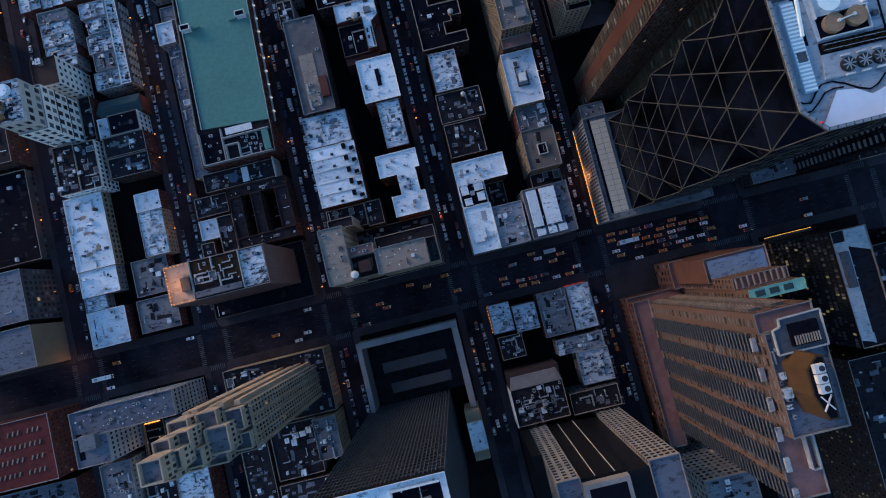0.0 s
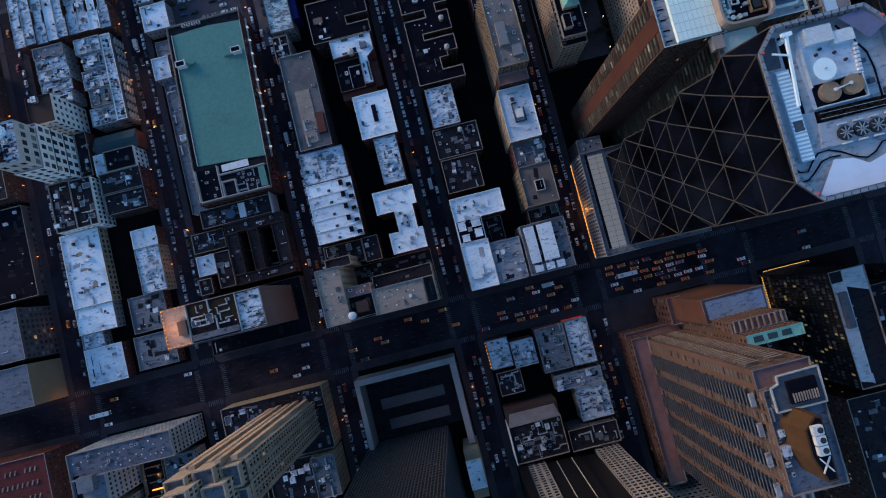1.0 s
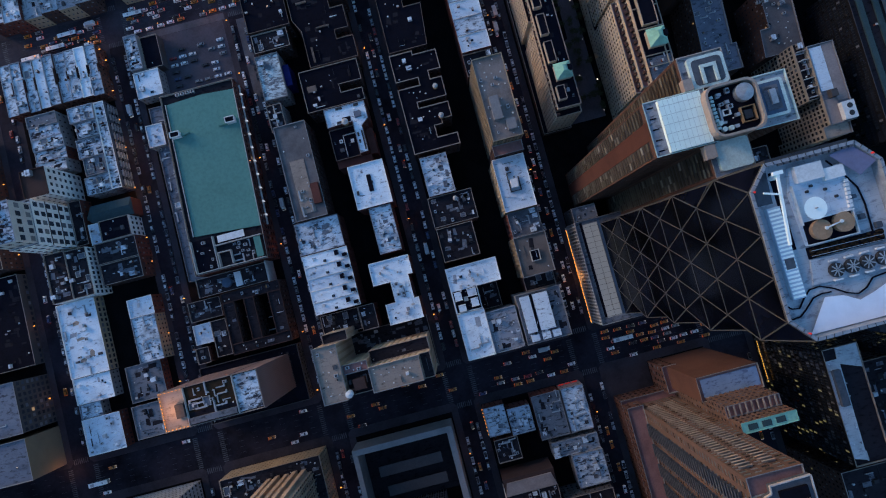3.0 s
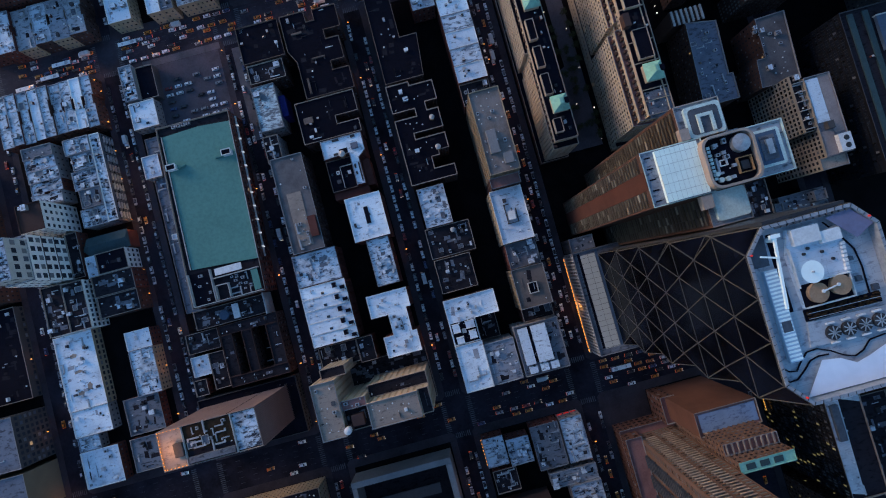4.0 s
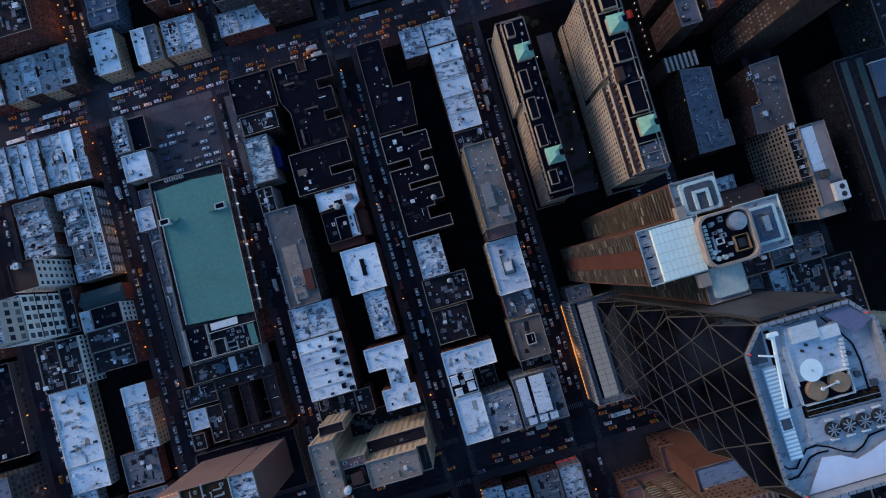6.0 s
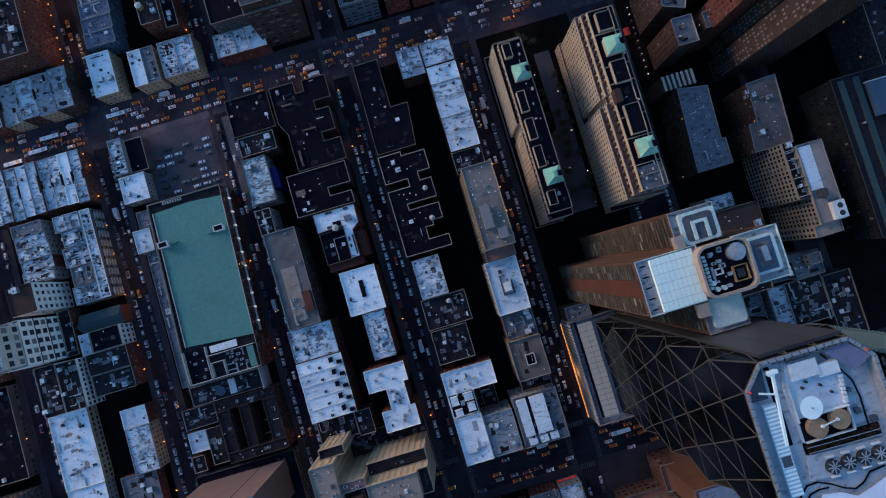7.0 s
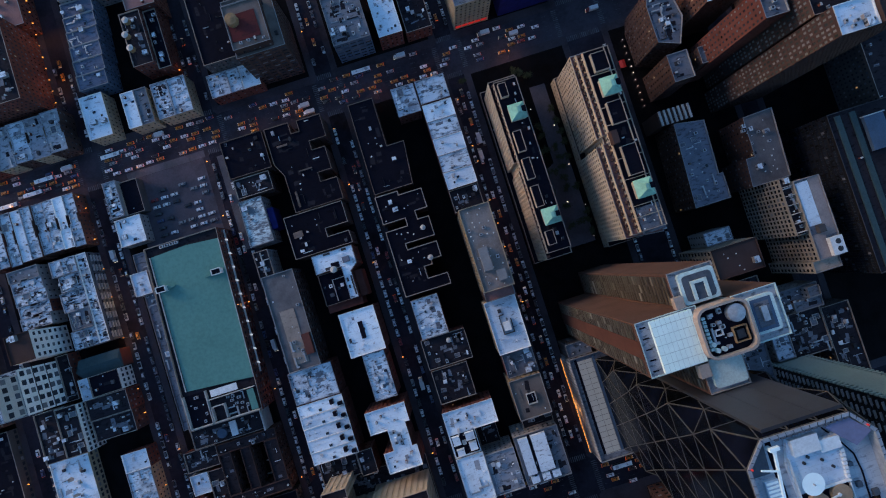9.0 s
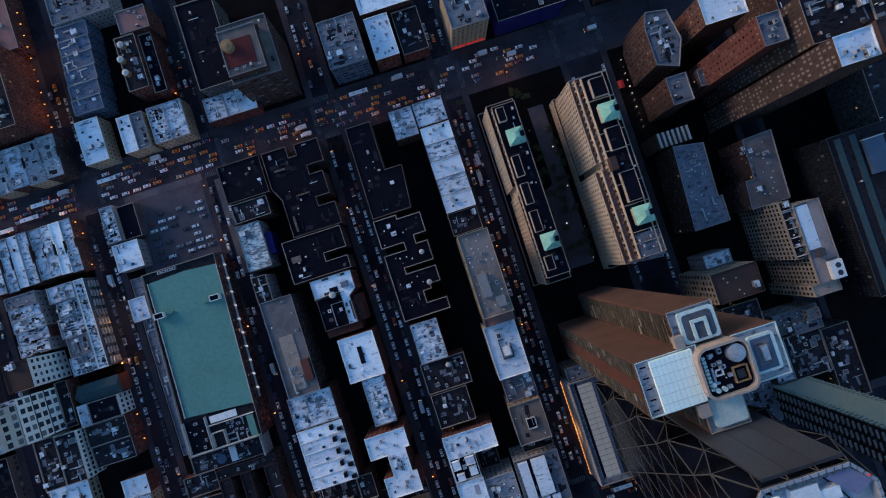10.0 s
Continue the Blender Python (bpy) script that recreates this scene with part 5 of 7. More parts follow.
def steel_grid_tower():
    b = thing("tower", 117, 30, 0, "dark glass tower with a triangular steel grid and blue-grey roof", "tower")
    tier(b, rect(79.3, 140.5, 0, 61), 0, 22, "stone", "grey_roof", "loft", coping="stone", bits=False)
    part("lit_skylight", Shape().box(83.6, 92.0, 3.5, 58.5, 22, 22.5), "lit_glazing", b, "pale glazed roof strip lit from below")
    bars = Shape()
    for i in range(18):
        bars.box(83.5, 92.1, 4 + 3.1 * i, 4.14 + 3.1 * i, 22.5, 22.6)
    bars.box(87.8, 87.9, 3.5, 58.5, 22.5, 22.6)
    part("bar_grid", bars, "dark_metal", b, kind="stuff")
    part("roof_channel", Shape().box(82.0, 83.4, 4, 60, 22, 22.15), "tar", b)
    part("roof_glass", Shape().box(92.4, 93.8, 3, 60, 22, 22.4), "blue_wall", b)
    part("front_strip", Shape().box(86, 139.5, 0.6, 3.6, 22, 22.5), "grey_roof", b, "pale glazed roof strip")
    for i in range(30):
        part("pier", Shape().box(78.7, 79.3, 0.5 + 2.0 * i, 1.1 + 2.0 * i, 2, 22.8), "coping", b)
    part("lit_canopy", Shape().box(77.6, 79.2, 0, 60, 4.2, 4.5), "stone", b)
    strip = Shape()
    for i in range(24):
        strip.box(77.45, 77.75, 0.8 + 2.45 * i, 2.6 + 2.45 * i, 4.3, 4.62)
    part("canopy_lights", strip, "lamp_orange", b, "glowing orange strip lights", kind="stuff")
    X0, X1, Y0, Y1 = 94.0, 134.2, 3.4, 57.0
    cx, cy = 6.4, 7.2
    zs = [22 + 17.0 * k for k in range(10)]
    # chamfered on even levels counted from the top, square on odd ones
    chamfered = [((len(zs) - 1 - k) % 2 == 0) for k in range(len(zs))]

    def corner(i, k):
        x, y = (X0, X1, X1, X0)[i], (Y0, Y0, Y1, Y1)[i]
        sx, sy = (1, -1, -1, 1)[i], (1, 1, -1, -1)[i]
        if not chamfered[k]:
            return [(x, y)] * 2
        a, c = (x, y + sy * cy), (x + sx * cx, y)
        return [a, c] if i in (0, 2) else [c, a]

    glass_sh = Shape()
    for k in range(len(zs) - 1):
        lo = [p for i in range(4) for p in corner(i, k)]
        hi = [p for i in range(4) for p in corner(i, k + 1)]
        for i in range(8):
            j = (i + 1) % 8
            pts = [(*lo[i], zs[k]), (*lo[j], zs[k]), (*hi[j], zs[k + 1]), (*hi[i], zs[k + 1])]
            uniq = []
            for p in pts:
                if p not in uniq:
                    uniq.append(p)
            if len(uniq) >= 3:
                glass_sh.face(uniq)
    part("glass_skin", glass_sh, GLASS_SKIN, b, "dark glass with bluish reflections in its colour")
    grid = Shape()
    w = 0.36
    for i in range(4):
        j = (i + 1) % 4
        for k in range(len(zs)):
            a, c = corner(i, k)[1], corner(j, k)[0]
            grid.beam((*a, zs[k]), (*c, zs[k]), w)
            if chamfered[k]:
                p, q = corner(i, k)
                grid.beam((*p, zs[k]), (*q, zs[k]), w)
        n = 3 if i in (1, 3) else 3
        for k in range(len(zs) - 1):
            def nodes(m):
                a, c = Vector(corner(i, m)[1]), Vector(corner(j, m)[0])
                if chamfered[m]:
                    return [a.lerp(c, s / n) for s in range(n + 1)]
                ca, cc = Vector(corner(i, m)[1]), Vector(corner(j, m)[0])
                step = (1.0 / n) * ((cc - ca).length - 2 * (cy if i in (1, 3) else cx)) / (cc - ca).length
                off = (cy if i in (1, 3) else cx) / (cc - ca).length
                return [ca] + [ca.lerp(cc, off + step * (s + 0.5)) for s in range(n)] + [cc]
            lo, hi = nodes(k), nodes(k + 1)
            if chamfered[k]:
                for s, p in enumerate(lo):
                    grid.beam((*p, zs[k]), (*hi[s], zs[k + 1]), w)
                    grid.beam((*p, zs[k]), (*hi[s + 1], zs[k + 1]), w)
            else:
                for s, p in enumerate(hi):
                    grid.beam((*p, zs[k + 1]), (*lo[s], zs[k]), w)
                    grid.beam((*p, zs[k + 1]), (*lo[s + 1], zs[k]), w)
    part("steel_grid", grid, "steel", b, "bronze-grey triangular steel framing")
    for k in range(3):
        for z0, z1 in ((22, 118), (118.25, 172)):
            part("service_core_panel", Shape().box(103 + 8.6 * k, 111.4 + 8.6 * k, 57.1, 58.2, z0, z1), "core_panel", b, "smooth grey metal panel of the service core")
    top = [p for i in range(4) for p in corner(i, len(zs) - 1)]
    zt = zs[-1]
    z = zt - 3.2
    part("roof", Shape().prism(inset(top, 1.0), z - 1, z), "deck_blue", b, "blue-grey roof floor")
    ring = Shape()
    inn = inset(top, 1.0)
    for i in range(8):
        j = (i + 1) % 8
        ring.quad((*top[i], zt + 0.6), (*top[j], zt + 0.6), (*inn[j], zt + 0.6), (*inn[i], zt + 0.6))
        ring.quad((*top[i], zt - 0.6), (*top[j], zt - 0.6), (*top[j], zt + 0.6), (*top[i], zt + 0.6))
        ring.quad((*inn[j], z - 0.4), (*inn[i], z - 0.4), (*inn[i], zt + 0.6), (*inn[j], zt + 0.6))
    part("roof_rim", ring, "rim_metal", b, "pale metal rim round the roof")
    joints = Shape()
    for i in range(8):
        a, c = Vector(top[i]), Vector(top[(i + 1) % 8])
        n = max(2, int((c - a).length / 2.4))
        for k in range(n + 1):
            p = a.lerp(c, k / n)
            q = Vector(inn[i]).lerp(Vector(inn[(i + 1) % 8]), k / n)
            joints.beam((p.x, p.y, zt + 0.66), (q.x, q.y, zt + 0.66), 0.14, 0.12)
    part("rim_joint", joints, "dark_metal", b, kind="stuff")
    # dark boxes on the solid rim, for the shade in its square holes
    for k in range(12):
        part("rim_opening", Shape().box(104.4 + 1.95 * k, 105.7 + 1.95 * k, 55.3, 56.0, zt - 0.4, zt + 0.64), "slate", b, "dark box for the shade of a square hole in the rim")
    # west side: louvred walkway with the window-cleaning crane over it
    part("walkway", Shape().box(98.6, 102.6, 16.0, 43.8, z, z + 1.5), "walk_metal", b, "long pale blue louvred walkway")
    slats = Shape()
    for i in range(23):
        slats.box(98.8, 102.4, 16.4 + 1.19 * i, 17.0 + 1.19 * i, z + 1.5, z + 1.66)
    part("louvres", slats, "bright_white", b, kind="stuff")
    part("hatch", Shape().box(99.2, 102.0, 25.0, 28.2, z + 1.66, z + 1.75), "slate", b, "dark blue hatch in the walkway")
    # tar strip on the floor, in place of a gap in shade
    part("dark_gap", Shape().box(102.9, 104.6, 30, 54.0, z, z + 0.08), "tar", b, "flat dark strip for the shaded gap beside the walkway")
    part("corner_deck", Shape().prism([(96.0, 45.0), (101.8, 45.0), (102.4, 54.4), (100.6, 54.6), (96.0, 49.2)], z, z + 0.06), "slate", b)
    # raised machine deck with its white houses, pit, tanks and dish
    deck = [(107.4, 30.2), (122.4, 30.2), (123.6, 47.2), (123.6, 51.6), (117.4, 50.8), (117.2, 54.0), (108.6, 54.0), (106.6, 46.0)]
    part("upper_deck", Shape().prism(deck, z, z + 1.4), "deck_pale", b, "pale raised machine deck")
    part("deck_house", Shape().box(108.8, 117.0, 48.8, 53.8, z + 1.4, z + 3.2), "white_metal", b, "white box house")
    part("deck_house", Shape().box(117.0, 123.2, 47.6, 51.2, z + 1.4, z + 2.8), "white_metal", b, "white box house")
    part("deck_rail", Shape().box(107.0, 107.3, 36.4, 48.6, z + 1.4, z + 2.6), "white_metal", b)
    part("deck_rail", Shape().box(113.6, 122.8, 37.3, 37.6, z + 1.4, z + 2.6), "white_metal", b)
    for k in range(7):
        part("duct_box", Shape().box(121.9 + 0.12 * k, 123.0 + 0.12 * k, 38.2 + 1.25 * k, 39.1 + 1.25 * k, z + 1.4, z + 2.3), "white_metal", b)
    for x, y in ((113.0, 47.2), (116.8, 45.2), (119.4, 42.4), (111.4, 45.8)):
        part("deck_vent", Shape().cyl(x, y, 0.45, z + 1.4, z + 2.1, 10), "dark_metal", b)
    part("pit", Shape().box(107.5, 122.2, 30.5, 37.2, z + 1.4, z + 1.5), "tar", b)
    part("pit_wall", Shape().box(107.4, 122.4, 30.2, 30.5, z + 1.4, z + 2.5).box(122.2, 122.5, 30.5, 37.2, z + 1.4, z + 2.5), "white_metal", b)
    for x, y in ((111.6, 34.0), (118.6, 34.6)):
        t = part("tank", Shape().cyl(x, y, 2.9, z + 1.5, z + 3.0, 28), "rust", b, "ochre round water tank")
        part("lid", Shape().cyl(x, y, 2.96, z + 3.0, z + 3.15, 28), "rust", t)
    part("tank_pipe", Shape().beam((112.8, 34.2, z + 3.4), (117.6, 35.0, z + 3.4), 0.35).cyl(112.8, 34.2, 0.5, z + 3.1, z + 3.6, 10).cyl(117.6, 35.0, 0.5, z + 3.1, z + 3.6, 10), "white_metal", b)
    dish = part("dish", Shape().cyl(110.8, 40.6, 1.0, z + 1.4, z + 3.6, 16, 0.5).cyl(110.8, 40.6, 2.6, z + 3.6, z + 4.3, 28, 3.35), "bright_white", b, "white round dish")
    part("feed", Shape().cyl(110.8, 40.6, 0.25, z + 4.3, z + 5.1, 8), "metal", dish)
    # cooling fans with their deck and the planting strip
    part("fan_deck", Shape().prism([(106.0, 18.6), (130.6, 18.0), (130.6, 25.2), (107.2, 26.0)], z, z + 0.8), "deck_blue", b, "blue-grey fan deck")
    for i in range(4):
        fx, fy = 113.2 + 4.75 * i, 21.4
        f = part("cooling_fan", Shape().cyl(fx, fy, 2.1, z + 0.8, z + 1.9, 22), "dark_metal", b, "round cooling fan")
        blades = Shape()
        for k in range(8):
            a = math.pi * k / 4 + 0.2 * i
            blades.beam((fx, fy, z + 2.0), (fx + 1.95 * math.cos(a), fy + 1.95 * math.sin(a), z + 2.0), 0.32, 0.08)
        part("blades", blades, "metal", f)
        for dy in (-2.9, 2.9):
            part("fan_bar", Shape().box(fx - 1.3, fx + 1.2, fy + dy - 0.25, fy + dy + 0.25, z + 0.8, z + 1.6), "white_metal", b)
    part("planting_bed", Shape().box(107.2, 130.5, 26.2, 29.6, z, z + 0.5), "tar", b)
    r = random.Random(5)
    hedge = Shape()
    for k in range(170):
        x, y, w = r.uniform(107.8, 130), r.uniform(26.6, 29.3), r.uniform(0.25, 0.6)
        hedge.cyl(x, y, w, z + 0.4, z + r.uniform(0.8, 1.7), 6, w * 0.4)
    part("planting", hedge, "planting", b, "dark rust-brown planting", kind="stuff")
    for y in (27.0, 28.6):
        part("trellis", Shape().beam((107.4, y, z + 1.7), (130, y - 0.5, z + 1.7), 0.14), "metal", b)
    # sloping screens on the south side and the north-east corner
    screen = [(101.4, 4.8), (128.6, 4.8), (132.4, 9.4), (127.0, 14.4), (121.8, 12.4), (117.6, 11.2), (113.0, 13.8), (107.6, 14.6)]
    tilt = Shape()
    tilt.face([(x, y, z + 0.5 + 0.12 * (y - 4.8)) for x, y in screen])
    tilt.face([(x, y, z + 0.25 + 0.12 * (y - 4.8)) for x, y in reversed(screen)])
    part("sloping_screen", tilt, "screen_white", b, "large pale lavender sloping roof screen")
    tilt = Shape()
    cs = [(119.6, 54.6), (126.8, 55.8), (132.8, 49.8), (127.4, 46.6)]
    tilt.face([(x, y, z + 3.2 - 0.5 * (abs(x - 123) < 9 and y < 52)) for x, y in cs])
    part("corner_screen", tilt, "lavender", b, "lavender-grey sloping corner screen")
    for k, line in enumerate((((95.6, 15.6), (98.0, 13.4), (100.2, 13.0), (102.4, 15.6), (104.6, 17.6), (107.8, 17.8), (111.6, 16.2), (115.0, 14.0), (118.2, 12.9), (121.0, 14.0), (123.6, 16.4), (128.5, 16.9)),
                              ((95.4, 11.6), (97.4, 10.4), (99.8, 10.6), (102.2, 12.4), (105.0, 15.0), (107.8, 15.6), (110.7, 15.4)))):
        part("crane_track", Shape().prism(band(line, 0.4), z + 0.15, z + 0.45), "tar", b, "dark winding crane rail")
    side = ((120.5, 53.4), (124.6, 47.8), (127.2, 43.4), (127.9, 38.0), (127.6, 27.5))
    part("side_track", Shape().prism(band(side, 0.4), z + 0.15, z + 0.45), "tar", b, "dark curved crane rail")
    for x, y, w in ((129.6, 31.0, 0.9), (125.6, 34.6, 0.8), (125.0, 41.0, 0.6)):
        part("side_box", Shape().box(x - w, x + w, y - w, y + w, z, z + 1.1), "slate", b)
    crane = part("crane_arm", Shape().cyl(103.3, 52.4, 0.8, z, z + 3.4, 12).beam((103.3, 53.4, z + 3.6), (101.0, 32.0, z + 3.6), 0.75), "bright_white", b, "white window-cleaning crane arm")
    part("crane_head", Shape().box(101.8, 104.8, 52.8, 53.9, z + 3.2, z + 4.3), "bright_white", crane)
    part("crane_boom", Shape().beam((102.6, 47.0, z + 4.0), (97.6, 48.6, z + 4.0), 0.5), "bright_white", crane)
    for x, y in ((95.2, 49.6), (98.8, 6.2), (131.6, 52.0)):
        part("beacon", Shape().cyl(x, y, 0.3, zt + 0.6, zt + 1.2, 8), "sign_red", b, "small red warning light")
    return b


GLASS_SKIN, _nt, _b = material("tower_glass", 0.15, 0.0, 0.04)
_b.inputs["Base Color"].default_value = (0.004, 0.007, 0.011, 1)
_v = coords(_nt)
# bluish blotches in the base colour stand for reflections on the glass
_nt.links.new(ramp(_nt, noise_tex(_nt, _v, 0.06, 3), [(0.35, (0.0006, 0.0008, 0.0015)), (0.72, (0.005, 0.0075, 0.018))]), _b.inputs["Base Color"])
steel_grid_tower()
house("low dark building beside a tower base", 80, 94, 61.5, 69.5, 20, "dark_stone", "grey_roof", n=4)


# ---- brown residential tower with white ribbed roof ----
def rounded(x0, x1, y0, y1, r, n=5):
    out = []
    for cx, cy, a in ((x1 - r, y0 + r, -90), (x1 - r, y1 - r, 0), (x0 + r, y1 - r, 90), (x0 + r, y0 + r, 180)):
        out += [(cx + r * math.cos(radians(a + 90 * k / n)), cy + r * math.sin(radians(a + 90 * k / n))) for k in range(n + 1)]
    return out


sh = thing("tower", 114, 82, 0, "brown brick residential tower with white ribbed roof", "tower")
tier(sh, rect(87.5, 111, 71.5, 92.4), 0, 136, "tower_brick", "pale_grey", "column", parapet=0.6, coping="ice_grey", skip=(1, 2, 3), bits=False)
tier(sh, rect(105, 122.5, 92.4, 106), 0, 134, "tower_brick", "pale_grey", "column", coping="crown", skip=(0, 2, 3), bits=False)
tier(sh, rect(107, 122.5, 58.8, 71.5), 0, 134, "tower_brick", "pale_grey", "column", coping="crown", skip=(2, 3), bits=False)
tier(sh, rect(124, 141.5, 72, 91.5), 0, 136, "tower_brick", "pale_grey", "column", coping="ice_grey", skip=(2, 3), bits=False)
part("blank_band", Shape().box(87.3, 87.5, 78.4, 85.4, 0, 136), "dark_red_brick", sh, "plain red brick band")
strips = Shape()
for x, y0, y1 in ((87.5, 72.3, 78.3), (87.5, 85.5, 91.6), (105, 93.6, 104.8), (107, 60, 70.4)):
    part("window_strip", Shape().box(x - 0.12, x, y0, y1, 3, 133), "strip_glass", sh, "dark window strip")
    for k in range(42):
        nseg = max(2, int((y1 - y0) / 3))
        for q in range(nseg):
            a0, a1 = y0 + (y1 - y0) * q / nseg + 0.06, y0 + (y1 - y0) * (q + 1) / nseg - 0.06
            strips.box(x - 0.3, x - 0.12, a0, a1, 4 + 3.08 * k, 5.5 + 3.08 * k)
part("spandrel_panelling", strips, "spandrel", sh, "green-grey panels between window rows", kind="stuff")
deck = Shape()
deck.box(92.6, 108.6, 72, 91.6, 136, 137.8)
part("ribbed_roof", deck, "ice_white", sh, "bright white ribbed metal roof")
ribs = Shape()
for i in range(5):
    ribs.box(92.6, 108.6, 75.1 + 3.5 * i, 75.3 + 3.5 * i, 137.8, 137.88)
for i in range(9):
    ribs.box(92.6 + 1.85 * i, 92.7 + 1.85 * i, 72, 91.6, 137.8, 137.84)
part("ribs", ribs, "ice_grey", sh, kind="stuff")
for i in range(5):
    part("slot", Shape().box(88.9, 91.2, 73.3 + 4.1 * i, 73.8 + 4.1 * i, 136, 136.25), "tar", sh, "dark roof slot")
for x0, x1, y0, y1, h in ((108.2, 122, 92.6, 104.6, 135.6), (109.5, 121.8, 60.5, 71.5, 135.8), (129, 139, 75, 89, 137.6)):
    part("roof_deck", Shape().prism(rounded(x0, x1, y0, y1, 1.2, 3), 133.8, h), "ice_grey", sh, "pale grey roof deck")
part("white_frame", Shape().box(112, 113.2, 93.8, 101, 135.7, 136.5).box(117, 118.2, 93.8, 101, 135.7, 136.5).box(113.2, 117, 99.8, 101, 135.7, 136.5), "ice_grey", sh)
part("deck_pit", Shape().box(129.8, 137.6, 76, 88, 137.6, 137.75), "blue_wall", sh, "sunken blue-grey deck")
part("deck_floor", Shape().box(130.8, 136.4, 77.4, 86.6, 137.75, 137.9), "grey_roof", sh)
part("north_deck", Shape().prism(rounded(109.4, 120.8, 93.6, 103.4, 1.5, 3), 135.6, 135.75), "slate", sh, "sunken slate-grey deck")
part("deck_vent", Shape().box(132.5, 134.8, 79.5, 85, 137.7, 138.9), "metal", sh)
part("balcony", Shape().box(104, 107.5, 92.6, 97, 134, 137), "crown", sh)
part("balcony", Shape().box(104.8, 108.8, 66, 71, 134, 137.2), "crown", sh)
core = Shape()
outer, inner = rounded(108, 127.5, 71.8, 91.2, 4), rounded(108.9, 126.6, 72.7, 90.3, 3.4)
core.prism(outer, 130, 141.5, top=False)
n = len(outer)
for i in range(n):
    j = (i + 1) % n
    core.quad((*outer[i], 141.5), (*outer[j], 141.5), (*inner[j], 141.5), (*inner[i], 141.5))
    core.quad((*inner[j], 138.5), (*inner[i], 138.5), (*inner[i], 141.5), (*inner[j], 141.5))
part("core", core, "crown", sh, "tan rounded crown wall")
part("core_roof", Shape().prism(inner, 137.5, 138.6), "tar", sh, "dark sunken machine roof")
part("round_tank", Shape().cyl(122.6, 86.2, 3.3, 138.6, 141.0, 28).cyl(122.6, 86.2, 3.3, 141.0, 141.7, 28, 0.3), "metal", sh, "grey round tank")
for i in range(9):
    part("vent_box", Shape().box(110.2, 111.5, 75.2 + 1.45 * i, 76.2 + 1.45 * i, 138.6, 139.8), "ice_grey", sh)
for x, y in ((112.5, 74.9), (115, 74.8), (111.6, 77.3)):
    part("drum", Shape().cyl(x, y, 0.9, 138.6, 140.2, 14), "ice_grey", sh)
part("open_frame", Shape().box(119.8, 125.2, 75.4, 75.7, 138.6, 140.2).box(119.8, 125.2, 80.9, 81.2, 138.6, 140.2).box(119.8, 120.1, 75.7, 80.9, 138.6, 140.2).box(124.9, 125.2, 75.7, 80.9, 138.6, 140.2), "wood", sh, "square timber frame")
part("dunnage", Shape().box(121, 124, 76.6, 79.8, 138.6, 139.6), "dark_metal", sh)
for x, y in ((113.8, 87.6), (116.0, 84.4), (118.6, 79.0), (117.2, 75.0)):
    part("machine", Shape().box(x - 0.8, x + 0.8, y - 0.6, y + 0.6, 138.6, 139.9), "metal", sh, "grey roof machine")
part("hollow_frame", Shape().box(113.6, 116.6, 79.6, 80.0, 138.6, 139.6).box(113.6, 116.6, 81.6, 82.0, 138.6, 139.6).box(113.6, 114.0, 80, 81.6, 138.6, 139.6).box(116.2, 116.6, 80, 81.6, 138.6, 139.6), "white_metal", sh)
clutter(112, 119, 77, 89.5, 138.6, 9, "ac ac duct vent", 0.8)

# ---- cream slabs round a garden ----
def copper_pavilion(b, x, y, z, w):
    part("pavilion_wall", Shape().box(x - w / 2, x + w / 2, y - w / 2, y + w / 2, z, z + 4), "cream", b)
    s = Shape()
    e = w / 2 + 0.5
    ps = [(x - e, y - e), (x + e, y - e), (x + e, y + e), (x - e, y + e)]
    r = [(x - 0.8, y - 1.6), (x + 0.8, y - 1.6), (x + 0.8, y + 1.6), (x - 0.8, y + 1.6)]
    for i in range(4):
        j = (i + 1) % 4
        s.quad((*ps[i], z + 4), (*ps[j], z + 4), (*r[j], z + 8.5), (*r[i], z + 8.5))
    s.face([(*p, z + 8.5) for p in r])
    part("copper_roof", s, "copper", b, "green copper hipped roof")
    part("dormer", Shape().box(x + 0.6, x + e - 0.4, y - 1.4, y + 1.6, z + 4, z + 7.2), "tar", b)


sa = thing("building", 90, 173, 0, "cream brick apartment slab with copper roof pavilions", "building")
tier(sa, rect(80.5, 98, 119.5, 231), 0, 4, "brown", "tar", "loft")
SA = [(83.2, 120.5), (97.8, 120.5), (97.8, 226.5), (82, 226.5), (82, 178), (84.2, 178), (84.2, 173), (83.2, 173)]
tier(sa, SA, 4, 33, "cream", "tar", "tower")
for k in range(30):
    part("dormer", Shape().box(82.9 + (1.2 if 172 < 121 + 3.5 * k < 179 else 0.5), 85.2, 121.4 + 3.5 * k, 122.6 + 3.5 * k, 33, 35.4), "brown", sa)
tier(sa, rect(84, 97.4, 124, 224), 33, 37.5, "cream", "tar", "tower")
for y0, y1 in ((128, 136), (150, 162), (166, 178), (182, 194), (214, 222)):
    tier(sa, rect(85.5, 90, y0, y1), 37.5, 40.5, "cream", "tar", None, parapet=0.5)
for y in (143.5, 204):
    copper_pavilion(sa, 91.5, y, 37.5, 8.4)
clutter(90.5, 97, 125, 222, 37.5, 12, "vent chim sky")
sb = thing("building", 135, 170, 0, "tall cream brick apartment slab with copper roof pavilions", "building")
tier(sb, rect(125.5, 146.5, 116, 224), 0, 10, "cream", "tar", "flat")
